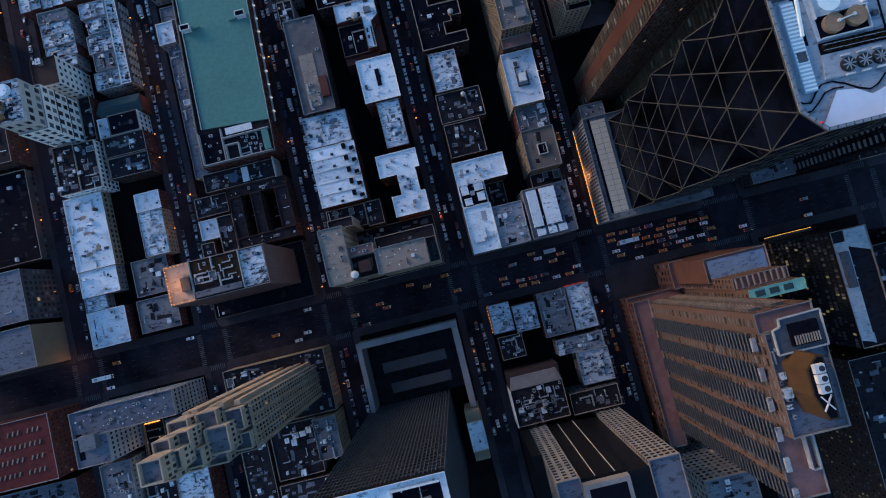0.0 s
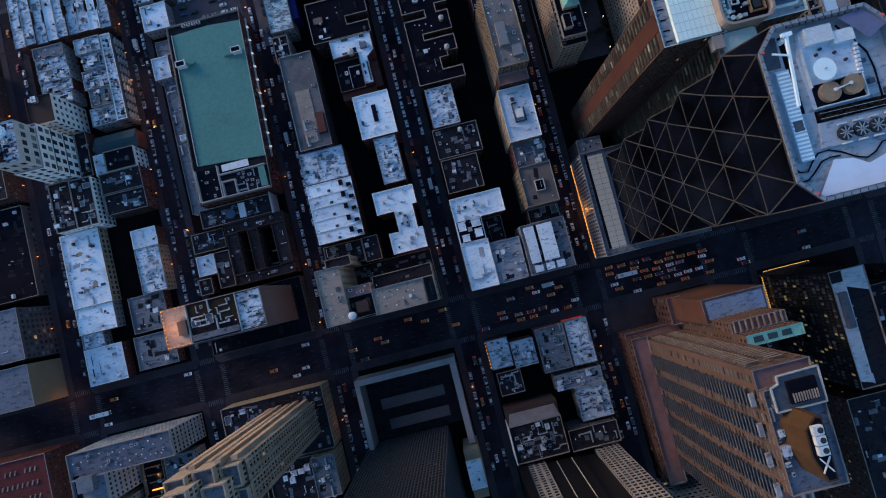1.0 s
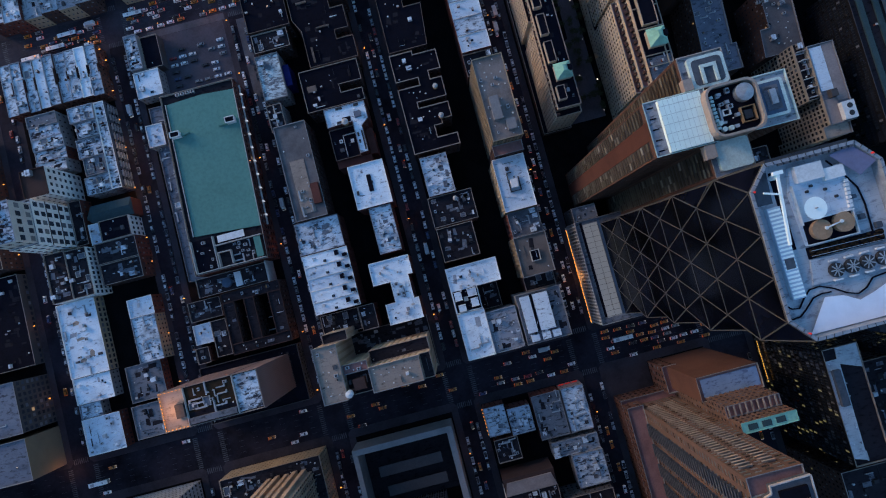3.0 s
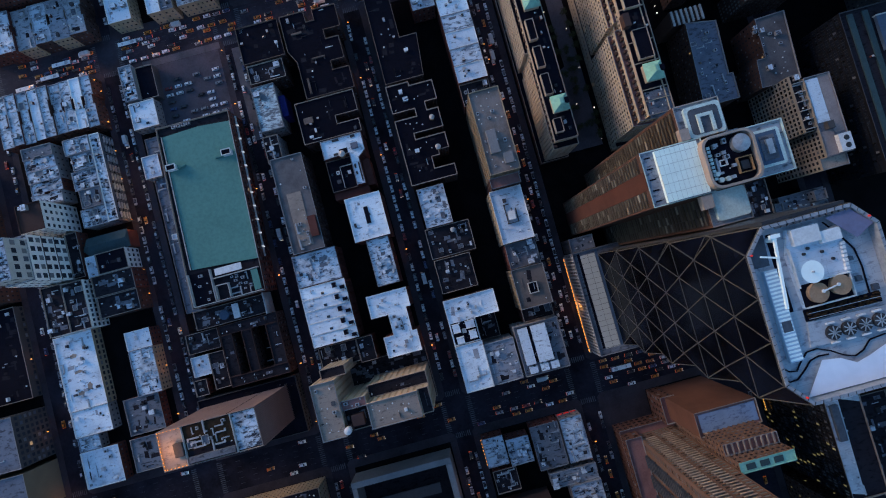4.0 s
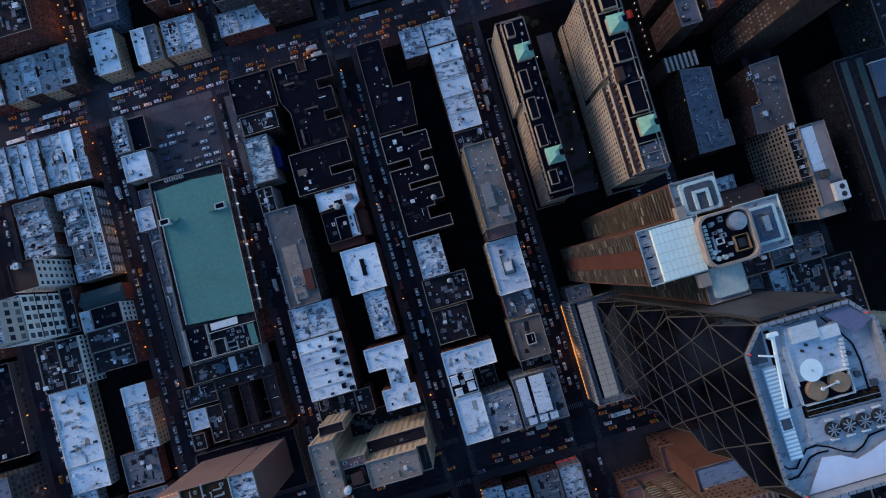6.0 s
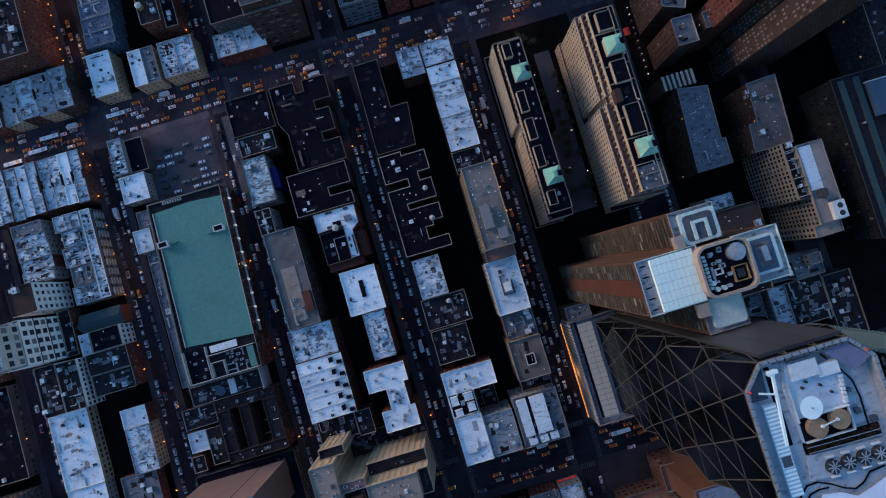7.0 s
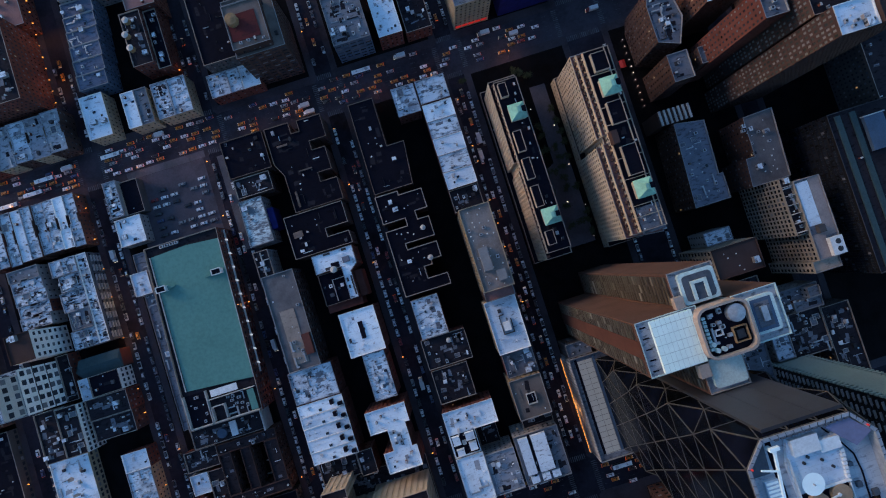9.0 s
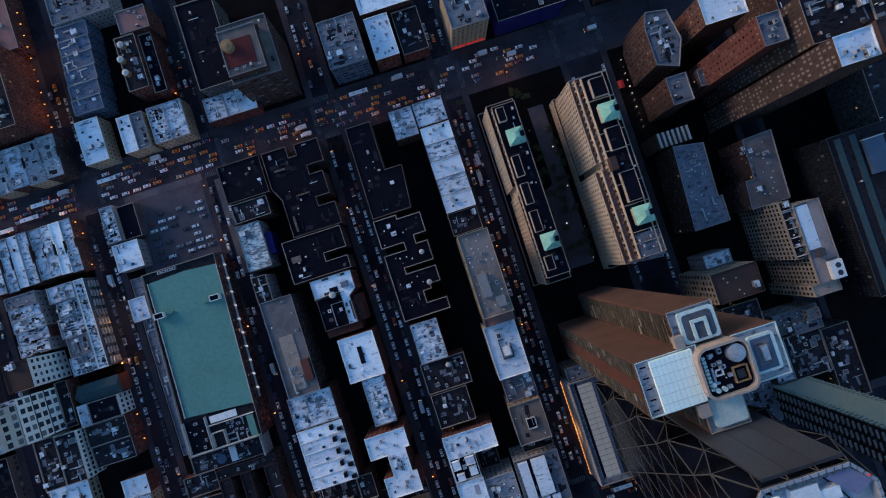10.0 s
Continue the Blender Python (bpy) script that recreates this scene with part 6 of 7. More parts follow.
SB = [(124.6, 119), (145.5, 117), (145.5, 222.5), (126.5, 222.5), (126.5, 175), (129.5, 175), (129.5, 170.5), (124.6, 170.5)]
tier(sb, SB, 10, 46, "cream", "terracotta", "tower")
tier(sb, [(127, 120), (144.6, 119), (144.6, 221), (128.2, 221), (128.2, 175), (131, 175), (131, 170.5), (127, 170.5)], 46, 51, "cream", "terracotta", "tower")
tier(sb, rect(130, 144, 120.5, 219.5), 51, 56, "cream", "tar", "tower")
for k in range(29):
    y = 121.5 + 3.4 * k
    if not 169 < y < 176:
        part("dormer", Shape().box(126.0 if y < 170 else 127.3, 128.2 if y < 170 else 129.5, y, y + 1.5, 46, 49), "brown", sb)
        part("dormer", Shape().box(128.6, 130.4, y + 1.7, y + 3.0, 51, 54), "brown", sb)
for y in (128, 134, 148.5, 160, 178.5, 188, 206):
    part("party_wall", Shape().box(130.5, 144, y, y + 0.35, 56, 57.1), "cream", sb)
part("spine_wall", Shape().box(141.4, 141.8, 121, 219, 56, 57.0), "cream", sb)
for y0, y1 in ((150, 166), (178, 190), (207, 217)):
    tier(sb, rect(133, 141, y0, y1), 56, 58.5, "cream", "tar", None, parapet=0.5)
for y in (142, 198):
    copper_pavilion(sb, 137.5, y, 56, 8.8)
part("tank_house", Shape().box(129.6, 133, 168, 175, 56, 61), "brown", sb)
clutter(130, 143, 119, 135, 56, 7, "vent chim sky bulk")
clutter(139, 144, 150, 215, 56, 10, "vent chim sky")
part("grey_deck", Shape().box(131, 143.5, 119, 133, 56.05, 56.3), "grey_roof", sb)

# ---- east side of the avenue ----
rb = house("dark red brick block with rows of pale roof louvres", -316, -256, -66, -29, 26, "brick", "red_roof", "flat", n=0)
for r in range(4):
    for k in range(17):
        if rnd.random() < 0.9:
            x, y = -310 + 2.9 * k, -60 + 7.6 * r
            part("louvre", Shape().beam((x, y, 26.3), (x + 0.9, y + 2.4, 26.3), 0.5, 0.6), "edge", rb)
gt = thing("building", -207, -42, 0, "grey office block with white vents on its roof", "building")
tier(gt, rect(-236, -178, -46, -32), 0, 37, "pale_stone", "slate_roof", "office", bits=False)
tier(gt, rect(-236, -217, -62, -46.3), 0, 37, "pale_stone", "slate_roof", "office", bits=False)
part("penthouse", Shape().box(-231, -222, -53, -45, 37, 41), "grey_roof", gt)
# flat tar patch stands for the shade in a roof pit
part("roof_pit", Shape().box(-234.5, -231.5, -58, -44, 37, 37.2), "tar", gt)
clutter(-220, -180, -45.5, -33, 37, 26, "vent vent vent ac")
clutter(-235, -222, -42, -33, 37, 5, "vent vent ac")
lc = house("small courtyard building lit from inside", -216, -200, -72, -48, 8, "orange_brick", "tar", n=3)
for k in range(5):
    part("lit_skylight", Shape().box(-214 + 0.6 * k, -205 + 0.4 * k, -50.5 - 4.4 * k, -49.9 - 4.4 * k, 8, 9.0 + 0.1 * k), "lamp_orange" if k in (0, 4) else "rust", lc, "orange-lit roof bar")
part("lit_frame", Shape().box(-215, -214.5, -70, -50, 8, 9.2).box(-203, -202.5, -70, -50, 8, 9.2), "rust", lc)
house("pale-roofed house with a domed skylight", -198, -180, -78, -50, 14, "stone", "grey_roof", n=3)

bg = thing("tower", -122, -50, 0, "beige stone tower stepping up to a square lantern", "tower")
tier(bg, rect(-158, -98, -67, -31), 0, 17, "tan", "dark_roof", "flat")
tier(bg, rect(-131, -104.5, -57.5, -39), 17, 116, "beige", "grey_roof", "fine", parapet=1.6, coping="cream", skip=(2,), bits=False)
PODS = ((-112.5, -104.9, -56, -49.5, 119), (-113, -105.5, -48, -39.5, 121), (-121, -112.8, -58, -50, 124), (-121.5, -113.4, -47.5, -37.6, 125), (-118, -109, -53.5, -43.5, 128),
        (-130, -121.8, -57.8, -51, 126), (-131, -123, -46, -38, 128), (-126, -117, -55, -48.5, 134), (-127, -119, -48, -41, 136), (-132.5, -126.5, -52.5, -44, 132),
        (-130.5, -123.6, -56, -50, 140), (-129.8, -123.4, -47.6, -41.6, 141), (-125.5, -119.4, -52.2, -45.6, 143), (-129.8, -121.8, -53.4, -45.4, 151))
for x0, x1, y0, y1, z1 in PODS:
    tier(bg, rect(x0, x1, y0, y1), 108, z1, "beige", "grey_roof", "fine", parapet=1.7, coping="beige", thick=0.5, skip=(2,), bits=False)
for i in range(5):
    part("buttress", Shape().box(-130.8 + 5.2 * i, -128.2 + 5.2 * i, -39, -37.0 + 0.5 * (i % 2), 17, 118 + 3 * (i % 2)), "beige", bg, "tall pale masonry buttress")
for i in range(10):
    part("pier", Shape().box(-131.0 + 2.6 * i, -130.5 + 2.6 * i, -39, -38.4, 17, 116), "beige", bg)
for i in range(5):
    part("pier", Shape().box(-104.5, -103.7, -56.6 + 3.9 * i, -55.8 + 3.9 * i, 17, 118), "beige", bg)
clutter(-157, -133, -44, -32, 17, 6)
clutter(-118, -99, -37.5, -31.5, 17, 4, "vent", 0.8)
house("low building with stepped stone roofs", -112, -98.5, -92, -69, 22, "tan", "grey_roof", "flat", n=8, kinds="ac bulk duct")
house("low grey building behind a tower", -140, -113, -100, -69, 14, "stone", "dark_roof", "flat", n=14, kinds="ac bulk duct sky")

gl = thing("tower", -56, -80, 0, "dark curtain-wall tower above a sunken plaza", "tower")
TX0, TX1, TY0, TY1, TZ = -80.5, -33.5, -118, -74.5, 140
tier(gl, rect(TX0, TX1, TY0, TY1), 0, TZ, "black_wall", "silver", "mullion", coping="white_metal", panes="glass_dark", parapet=2.2)
grid = Shape()
for i in range(32):
    x = TX0 + (TX1 - TX0) * i / 31
    grid.box(x - 0.12, x + 0.12, TY1, TY1 + 0.3, 0, TZ)
for i in range(29):
    y = TY0 + (TY1 - TY0) * i / 28
    grid.box(TX0 - 0.3, TX0, y - 0.12, y + 0.12, 0, TZ)
    grid.box(TX1, TX1 + 0.3, y - 0.12, y + 0.12, 0, TZ)
for k in range(38):
    z = 4 + 3.6 * k
    grid.box(TX0, TX1, TY1 + 0.02, TY1 + 0.2, z, z + 0.3)
    grid.box(TX1 + 0.02, TX1 + 0.2, TY0, TY1, z, z + 0.3)
part("mullion_grid", grid, "slate", gl, kind="stuff")
part("roof_pit", Shape().box(-53, -36, -105, -78, TZ, TZ + 0.1), "tar", gl)
part("roof_box", Shape().box(-50, -40, -100, -82, TZ, TZ + 3), "grey_roof", gl)
part("pit_wall", Shape().box(-53.6, -53, -106, -77, TZ, TZ + 2).box(-53, -36, -77.6, -77, TZ, TZ + 2), "white_metal", gl)
plaza = thing("plaza", -48, -55, 0, "sunken red-brown plaza framed by a pale ledge", "plaza")
part("floor", Shape().box(-77, -22, -74, -37, 0.15, 0.5), "dark_roof", plaza)
for a in ((-79.2, -19.5, -37.4, -34), (-79.2, -76.4, -74, -37.6), (-23, -19.5, -84, -37.6)):
    part("ledge", Shape().box(*a, 0.15, 17.4), "stone", plaza, "pale stone ledge")
part("canopy", Shape().box(-68, -30, -55, -49, 9, 9.6), "dark_stone", plaza, "long grey canopy")
part("canopy", Shape().box(-66, -30, -68, -62, 6, 6.6), "dark_stone", plaza, "long grey canopy")
for x in (-66, -50, -32):
    part("canopy_post", Shape().box(x - 0.3, x + 0.3, -53, -52.4, 0.5, 9), "stone", plaza)
part("side_wing", Shape().box(-27, -18.6, -112, -85, 0.15, 24), "tan", plaza, "tan side wing")
house("small pale-roofed annex on the street", -27, -18.4, -106, -90, 26, "tan", "silver", n=2)

# low houses and a theatre
rs = house("corner restaurant with a string of orange lamps", 0.5, 13, -48, -31, 11, "brick", "silver_worn", n=6, kinds="ac ac duct")
for i in range(8):
    part("lamp", Shape().box(-0.2, 0.2, -47 + 2.1 * i, -46.5 + 2.1 * i, 8.5, 9.1), "lamp_orange", rs, "small glowing orange lamp")
house("low grey-roofed shop house", 14, 27.5, -50, -34.5, 12, "brick", "silver_worn", n=9, kinds="ac ac duct bulk")
house("pale grey-roofed shop building", 29.5, 46.5, -57, -31, 12, "brick", "grey_roof", n=9, kinds="ac vent duct")
ns = house("narrow pale-roofed shop house", 47.5, 60.8, -57, -31, 12, "stone", "silver_worn", n=8, kinds="ac bulk duct")
house("low house with cluttered roof", 2, 16, -64, -50.5, 11, "brick", "dark_roof", n=9, kinds="ac duct sky")
house("pale-roofed house with terraces", 43.5, 61.8, -88, -69, 14, "stone", "silver_worn", n=9, kinds="ac bulk sky")
house("pale cluttered house behind shops", 34, 61.5, -68.8, -60, 12, "stone", "pale_grey", n=10, kinds="ac duct sky bulk")
house("dark house with pens on its roof", 33, 61, -102, -90, 18, "dark_stone", "dark_roof", n=6, kinds="duct sky")
th = house("theatre with a brown hipped roof and machines", 1, 31, -101, -80, 19, "dark_stone", "dark_roof", "flat", n=30, kinds="ac duct ac sky duct bulk")
part("hipped_roof", Shape().prism(rect(1, 31, -80, -71), 0, 19), "brown", th)
part("slope", Shape().prism([(1, -80), (31, -80), (29, -73), (3, -73)], 19, 20.2), "pink_roof", th, "brown sloping roof")
part("white_wall", Shape().box(0.4, 0.98, -101, -80, 0, 21), "white", th)

bk = thing("tower", 30, -118, 0, "black tower flanked by white gridded wings", "tower")
BZ = 100
part("black_core", Shape().box(16.3, 36, -140, -104.6, 0, BZ), "black_wall", bk)
part("black_recess", Shape().box(36, 45.3, -140, -106, 0, BZ), "black_wall", bk)
for x in (22.6, 31.0):
    part("white_rib", Shape().box(x - 0.14, x + 0.14, -104.6, -104.1, 19, BZ), "coping", bk)
tier(bk, rect(6, 16.2, -140, -103.4), 0, BZ, "dim_stone", "slate_roof", "egg", panes="glass_dark", coping="dim_stone", bits=False)
tier(bk, rect(45.4, 58.6, -140, -103.4), 0, BZ, "dim_stone", "slate_roof", "egg", panes="glass_dark", coping="coping", bits=False)
part("crown", Shape().box(16.4, 35.8, -139, -106.0, BZ, BZ + 4), "dim_stone", bk)
# the crown is solid: a black sheet gives the pit its shade
part("crown_pit", Shape().box(18.4, 34, -137, -108, BZ + 4, BZ + 4.1), "tar", bk)
part("dark_side", Shape().box(1.0, 5.8, -140, -102.6, 0, 66), "black_wall", bk)

tagged(part("forecourt", Shape().prism(rect(79.3, 104.6, -46, -30.7), 0.1, 0.19), "pavement"), "worn grey paving of a corner forecourt", "forecourt", kind="structure")
# salmon brick tower
sm = thing("tower", 98, -80, 0, "salmon brick apartment tower with rows of balconies", "tower")
tier(sm, rect(79.3, 88.5, -130, -48), 0, 24, "orange_brick", "terracotta", "loft")
tier(sm, rect(79.3, 140, -130, -46), 0, 14, "orange_brick", "terracotta", "loft")
tier(sm, rect(105, 113, -46.5, -31), 0, 22, "orange_brick", "terracotta", "loft")
tier(sm, rect(108, 140, -44, -31.5), 0, 58, "orange_brick", "terracotta", None, coping="edge", bits=False)
part("blue_deck", Shape().box(110, 139, -42.5, -33, 58, 58.4), "bright_blue", sm, "bright blue-grey roof deck")
tier(sm, rect(110, 136, -47.4, -42), 0, 77, "salmon", "terracotta", "tower", bits=False)
for k in range(9):
    part("pergola_beam", Shape().box(111.0 + 2.8 * k, 111.7 + 2.8 * k, -47.2, -42.2, 77.9, 78.4), "edge", sm, "reddish stone roof beam")
tier(sm, rect(111, 136.5, -52.6, -47.6), 0, 87, "salmon", "copper", "tower", parapet=0.25, coping="copper", bits=False)
for k in range(3):
    part("roof_panel", Shape().box(114 + 6.4 * k, 118.2 + 6.4 * k, -51.4, -48.8, 87, 87.4), "teal_roof", sm, "dark green roof panel")
tier(sm, rect(88.5, 110, -58, -50.5), 0, 129, "salmon", "terracotta", "strip", coping="coping", panes="glass_pale")
tier(sm, rect(89.3, 110, -96, -58), 0, 131, "salmon", "slate_roof", "strip", coping="coping", panes="glass_pale")
tier(sm, rect(87.8, 102, -122, -96), 0, 121, "salmon", "terracotta", "strip", coping="coping", panes="glass_pale")
for q in range(6):
    y0 = -65.5 - 11.2 * q
    for k in range(36):
        z = 26 + 2.75 * k
        part("balcony", Shape().box(87.1, 88.5, y0, y0 + 7.0, z, z + 0.18).box(86.9, 87.0, y0, y0 + 7.0, z + 0.18, z + 1.25), "slate", sm, "blue-grey balcony slab and rail")
    part("column_cap", Shape().box(86.8, 88.6, y0 + 1, y0 + 6, 125.2, 126.4), "pale_grey", sm)
UH = [(91.6, -66), (94.2, -66), (109.6, -66), (109.8, -53.2), (94.6, -53.6), (94.4, -56.4), (91.6, -57.2)]
part("upper_house", Shape().prism(UH, 131, 133.2), "slate", sm, "blue-grey roof house")
rim = Shape()
for p, q in zip(UH, UH[1:] + UH[:1]):
    rim.beam((*p, 133.4), (*q, 133.4), 0.5, 0.9)
part("upper_rim", rim, "coping", sm, "pale coping round the roof house")
part("louvre_well", Shape().box(97, 107.4, -64, -56, 133.2, 134.4), "tar", sm, "dark louvred well")
slat = Shape()
for k in range(10):
    slat.box(98 + 0.95 * k, 98.4 + 0.95 * k, -63.6, -60.4, 134.4, 134.8)
part("louvre", slat, "edge", sm, kind="stuff")
octo = [(92.5, -78.5), (95.5, -87.5), (99.2, -87.5), (99.5, -66), (97, -65.5), (92.8, -69.5)]
part("machine_house", Shape().prism([(88.9 + (x - 88.9), y) for x, y in octo], 131, 145), "ochre", sm, "ochre eight-sided machine house")
part("machine_roof", Shape().prism(inset(octo, 0.7), 145, 145.2), "tar", sm)
for i in range(3):
    c = part("cooling_unit", Shape().box(94.4, 97.8, -71.2 - 3.4 * i, -68.2 - 3.4 * i, 145.2, 147), "white_metal", sm, "white cooling unit with a fan")
    part("fan", Shape().cyl(96.6, -69.7 - 3.4 * i, 1.0, 147, 147.15, 16), "dark_metal", c)
part("cross_frame", Shape().beam((94.5, -79, 145.8), (98, -84, 145.8), 0.4).beam((98, -79, 145.8), (94.5, -84, 145.8), 0.4), "white_metal", sm)
clutter(90, 93, -95, -62, 131, 8, "ac duct vent bulk", 0.2)
part("terrace_wall", Shape().box(97.5, 98.1, -112, -97, 121, 123.2).box(98.1, 101, -112.4, -112, 121, 123.2).box(100.6, 101.2, -112, -98, 121, 123.2), "coping", sm)
house("grey machine-topped block behind a tower", 79.3, 104, -165, -135, 60, "stone", "grey_roof", "grid", n=6)

dg = thing("tower", 190, -60, 0, "dark green glass office block with lit windows", "tower")
tier(dg, rect(171, 189, -92, -33.5), 0, 60, "black_wall", "dark_roof", "mullion", panes="glass_lit", bits=False)
tier(dg, rect(189.2, 205, -95, -45), 0, 56, "black_wall", "dark_roof", "mullion", panes="glass_lit")
tier(dg, rect(205.2, 222, -95, -40), 0, 74, "black_wall", "grey_roof", "mullion", panes="glass_lit", bits=False)
part("roof_house", Shape().box(172.6, 176.4, -62, -44, 60.6, 62.4), "slate", dg)
part("roof_strip", Shape().prism([(171.4, -88), (177.6, -90), (178.2, -42), (188.6, -46), (188.6, -34), (178, -34), (177.6, -39.4), (171.4, -39.4)], 60, 60.6), "deck_blue", dg, "long blue-grey roof strip")
clutter(172, 179, -90, -40, 60, 12, "vent ac duct", 0.8)
part("canopy", Shape().box(169.6, 171, -60, -34, 5, 5.3).box(171, 200, -33.4, -31.6, 5, 5.3), "dark_metal", dg)
for k in range(17):
    part("canopy_light", Shape().box(169.5, 169.9, -59.5 + 1.5 * k, -58.6 + 1.5 * k, 5.3, 5.6), "sign_yellow", dg, "small yellow canopy light")
for k in range(19):
    part("canopy_light", Shape().box(171.4 + 1.5 * k, 172.3 + 1.5 * k, -31.9, -31.5, 5.3, 5.6), "sign_yellow", dg, "small yellow canopy light")

# ---- across the wide street ----
house("dark low block with shops on the wide street", 168.5, 194, 1, 46, 14, "dark_stone", "grey_roof", "office", n=22, kinds="ac duct sky ac vent")
house("narrow house with a pale terrace roof", 197.5, 208, 22, 46, 16, "stone", "silver_worn", n=6, kinds="ac sky vent")
house("low dark building with framed roof pens", 208.5, 231, 20, 46, 15, "stone", "dark_roof", n=12, kinds="pen pen ac duct")
tw = thing("tower", 210, 2, 0, "tall dark glass tower with a pale green side", "tower")
tier(tw, rect(194.5, 216, 1.5, 20), 0, 175, "black_wall", "grey_roof", "ribbon", panes="glass_dark")
part("pale_side", Shape().box(197.4, 213.2, 20, 20.5, 0, 175), "pale_green", tw, "pale green plain side wall")
rails = Shape()
for k in range(58):
    z = 4 + 2.95 * k
    rails.box(194.6, 197.2, 20.02, 20.7, z, z + 1.5)
    rails.box(213.4, 215.9, 20.02, 20.7, z, z + 1.5)
    rails.box(197.9, 198.3, 20.52, 20.62, z, z + 1.4)
    rails.box(212.3, 212.7, 20.52, 20.62, z, z + 1.4)
part("corner_rails", rails, "pale_green", tw, "pale green corner panels", kind="stuff")
for k in range(46):
    for y0 in (3.0, 9.2, 15.0):
        part("balcony", Shape().box(193.3, 194.5, y0, y0 + 3.6, 9 + 3.55 * k, 9.2 + 3.55 * k).box(193.2, 193.3, y0, y0 + 3.6, 9.2 + 3.55 * k, 10.2 + 3.55 * k), "stone", tw)
orn = thing("building", 216, 53, 0, "ornate grey stone building with stepped gables", "building")
for k, (x0, x1, y0, y1, hh) in enumerate(((198, 214, 48, 53, 15), (205, 232, 53.2, 61, 18), (214.2, 231, 47, 53, 20), (222, 229, 54, 60, 24), (200, 204.8, 53.2, 58, 21))):
    tier(orn, rect(x0, x1, y0, y1), 0, hh, "stone", "grey_roof", "flat")
clutter(199, 230, 49, 60, 20, 9, "chim chim vent bulk", 1)
fr = house("dark glass slab with lit floors", 175, 196, 48, 76, 26, "black_wall", "dark_roof", "mullion", n=8, panes="glass_lit")
house("tan gridded apartment house with brown roof", 168.5, 194.5, 81.5, 98.5, 40, "pale_grid", "brown", "grid", n=6, kinds="vent vent bulk")
house("small pale-roofed house in a court", 177, 193, 99, 107, 20, "stone", "silver_worn", n=3)
yg = thing("tower", 229, 96, 0, "pale gridded apartment tower with a white cooling unit", "tower")
tier(yg, rect(222.4, 237, 76, 121), 0, 42, "pale_grid", "grey_roof", "lattice", panes="glass_dark", coping="coping", bits=False)
tier(yg, rect(216.5, 222.2, 92, 124.5), 0, 40, "pale_grid", "dark_roof", "lattice", panes="glass_dark", coping="pale_grid", bits=False)
tier(yg, rect(219.6, 234.5, 69.5, 75.8), 0, 40, "pale_grid", "tan_roof", "lattice", panes="glass_dark", coping="coping", bits=False)
part("pale_deck", Shape().box(223.4, 230.2, 95, 119.6, 42, 42.5), "deck_pale", yg, "pale blue roof deck")
part("pink_deck", Shape().box(230.4, 236.6, 88, 120.4, 42, 42.4), "pink_roof", yg, "grey-pink roof deck")
part("tan_deck", Shape().box(223.4, 230.2, 76.4, 90, 42, 42.4), "pink_roof", yg, "tan roof deck")
part("roof_house", Shape().box(226.4, 230.0, 90.4, 94.6, 42, 45), "dark_stone", yg)
cu = part("cooling_unit", Shape().box(229.6, 236.6, 76.6, 86.4, 42, 45.2), "white_metal", yg, "white cooling unit with two fans")
for y in (79.4, 83.6):
    part("fan", Shape().cyl(233.6, y, 1.5, 45.2, 45.4, 16), "dark_metal", cu)
for k in range(6):
    part("roof_frame", Shape().box(217.0, 222.2, 93.4 + 5.2 * k, 93.7 + 5.2 * k, 40, 42.4), "coping", yg)
clutter(217, 222, 93, 124, 40, 8, "ac duct bulk vent", 0.6)
building("grey-roofed apartment house of brown brick", [(174.6, 122.8), (195.8, 122.8), (196, 138), (193.6, 138), (195.4, 170), (177.8, 173)], 27, "brown", "slate_roof", "flat", bits=False)
clutter(177, 193, 125, 168, 27, 24, "vent vent ac sky duct vent pen")
pergola = thing("pergola", 181, 178, 0, "row of pale roof beams beside an apartment house", "pergola")
part("wall", Shape().box(172.5, 192.5, 174.2, 183, 0, 23.4), "brown", pergola)
for k in range(7):
    part("beam", Shape().box(173.2 + 2.9 * k, 174.4 + 2.9 * k, 174.2, 183, 23.4, 24.2), "coping", pergola)
building("brown-grey roofed apartment house", [(209.5, 124.5), (232.5, 124.5), (234.6, 165.2), (216.8, 164.4), (216.4, 141), (211, 141)], 27, "brown", "gravel_grey", "flat", bits=False)
clutter(213, 231, 127, 163, 27, 22, "vent vent ac vent sky bulk")
ds = house("dark glass slab with long green-lit roof strips", 250, 290, 60, 150, 44, "black_wall", "dark_roof", "mullion", n=4, panes="glass_dark", coping="dark_stone", bits=False)
for k, x in enumerate((254, 262.5)):
    part("roof_strip", Shape().box(x, x + 3.2, 62, 148, 44, 44.8), "teal_roof", ds, "long dark teal roof strip")
part("blue_deck", Shape().box(268, 279, 124, 143, 44, 46), "blue_wall", ds, "blue-grey roof deck")
part("deck_rim", Shape().box(267.5, 279.5, 143, 143.6, 44, 46.6), "coping", ds)
building("orange brick apartment house", [(180, 218.5), (192, 214), (198, 229), (195, 247), (183, 249), (180, 240)], 36, "brown", "grey_roof", "flat")
clutter(183, 192, 222, 245, 36, 10, "ac bulk duct")
house("orange brick wing of an apartment house", 182, 194, 194, 210, 36, "brown", "grey_roof", n=5, kinds="vent ac")
house("orange brick wing with ribbed roof", 200, 231, 199.5, 209, 36, "brown", "grey_roof", n=4, kinds="ac vent duct")
house("orange brick house with a white roof screen", 205, 229, 227.5, 243, 50, "orange_brick", "silver", "flat", n=2)
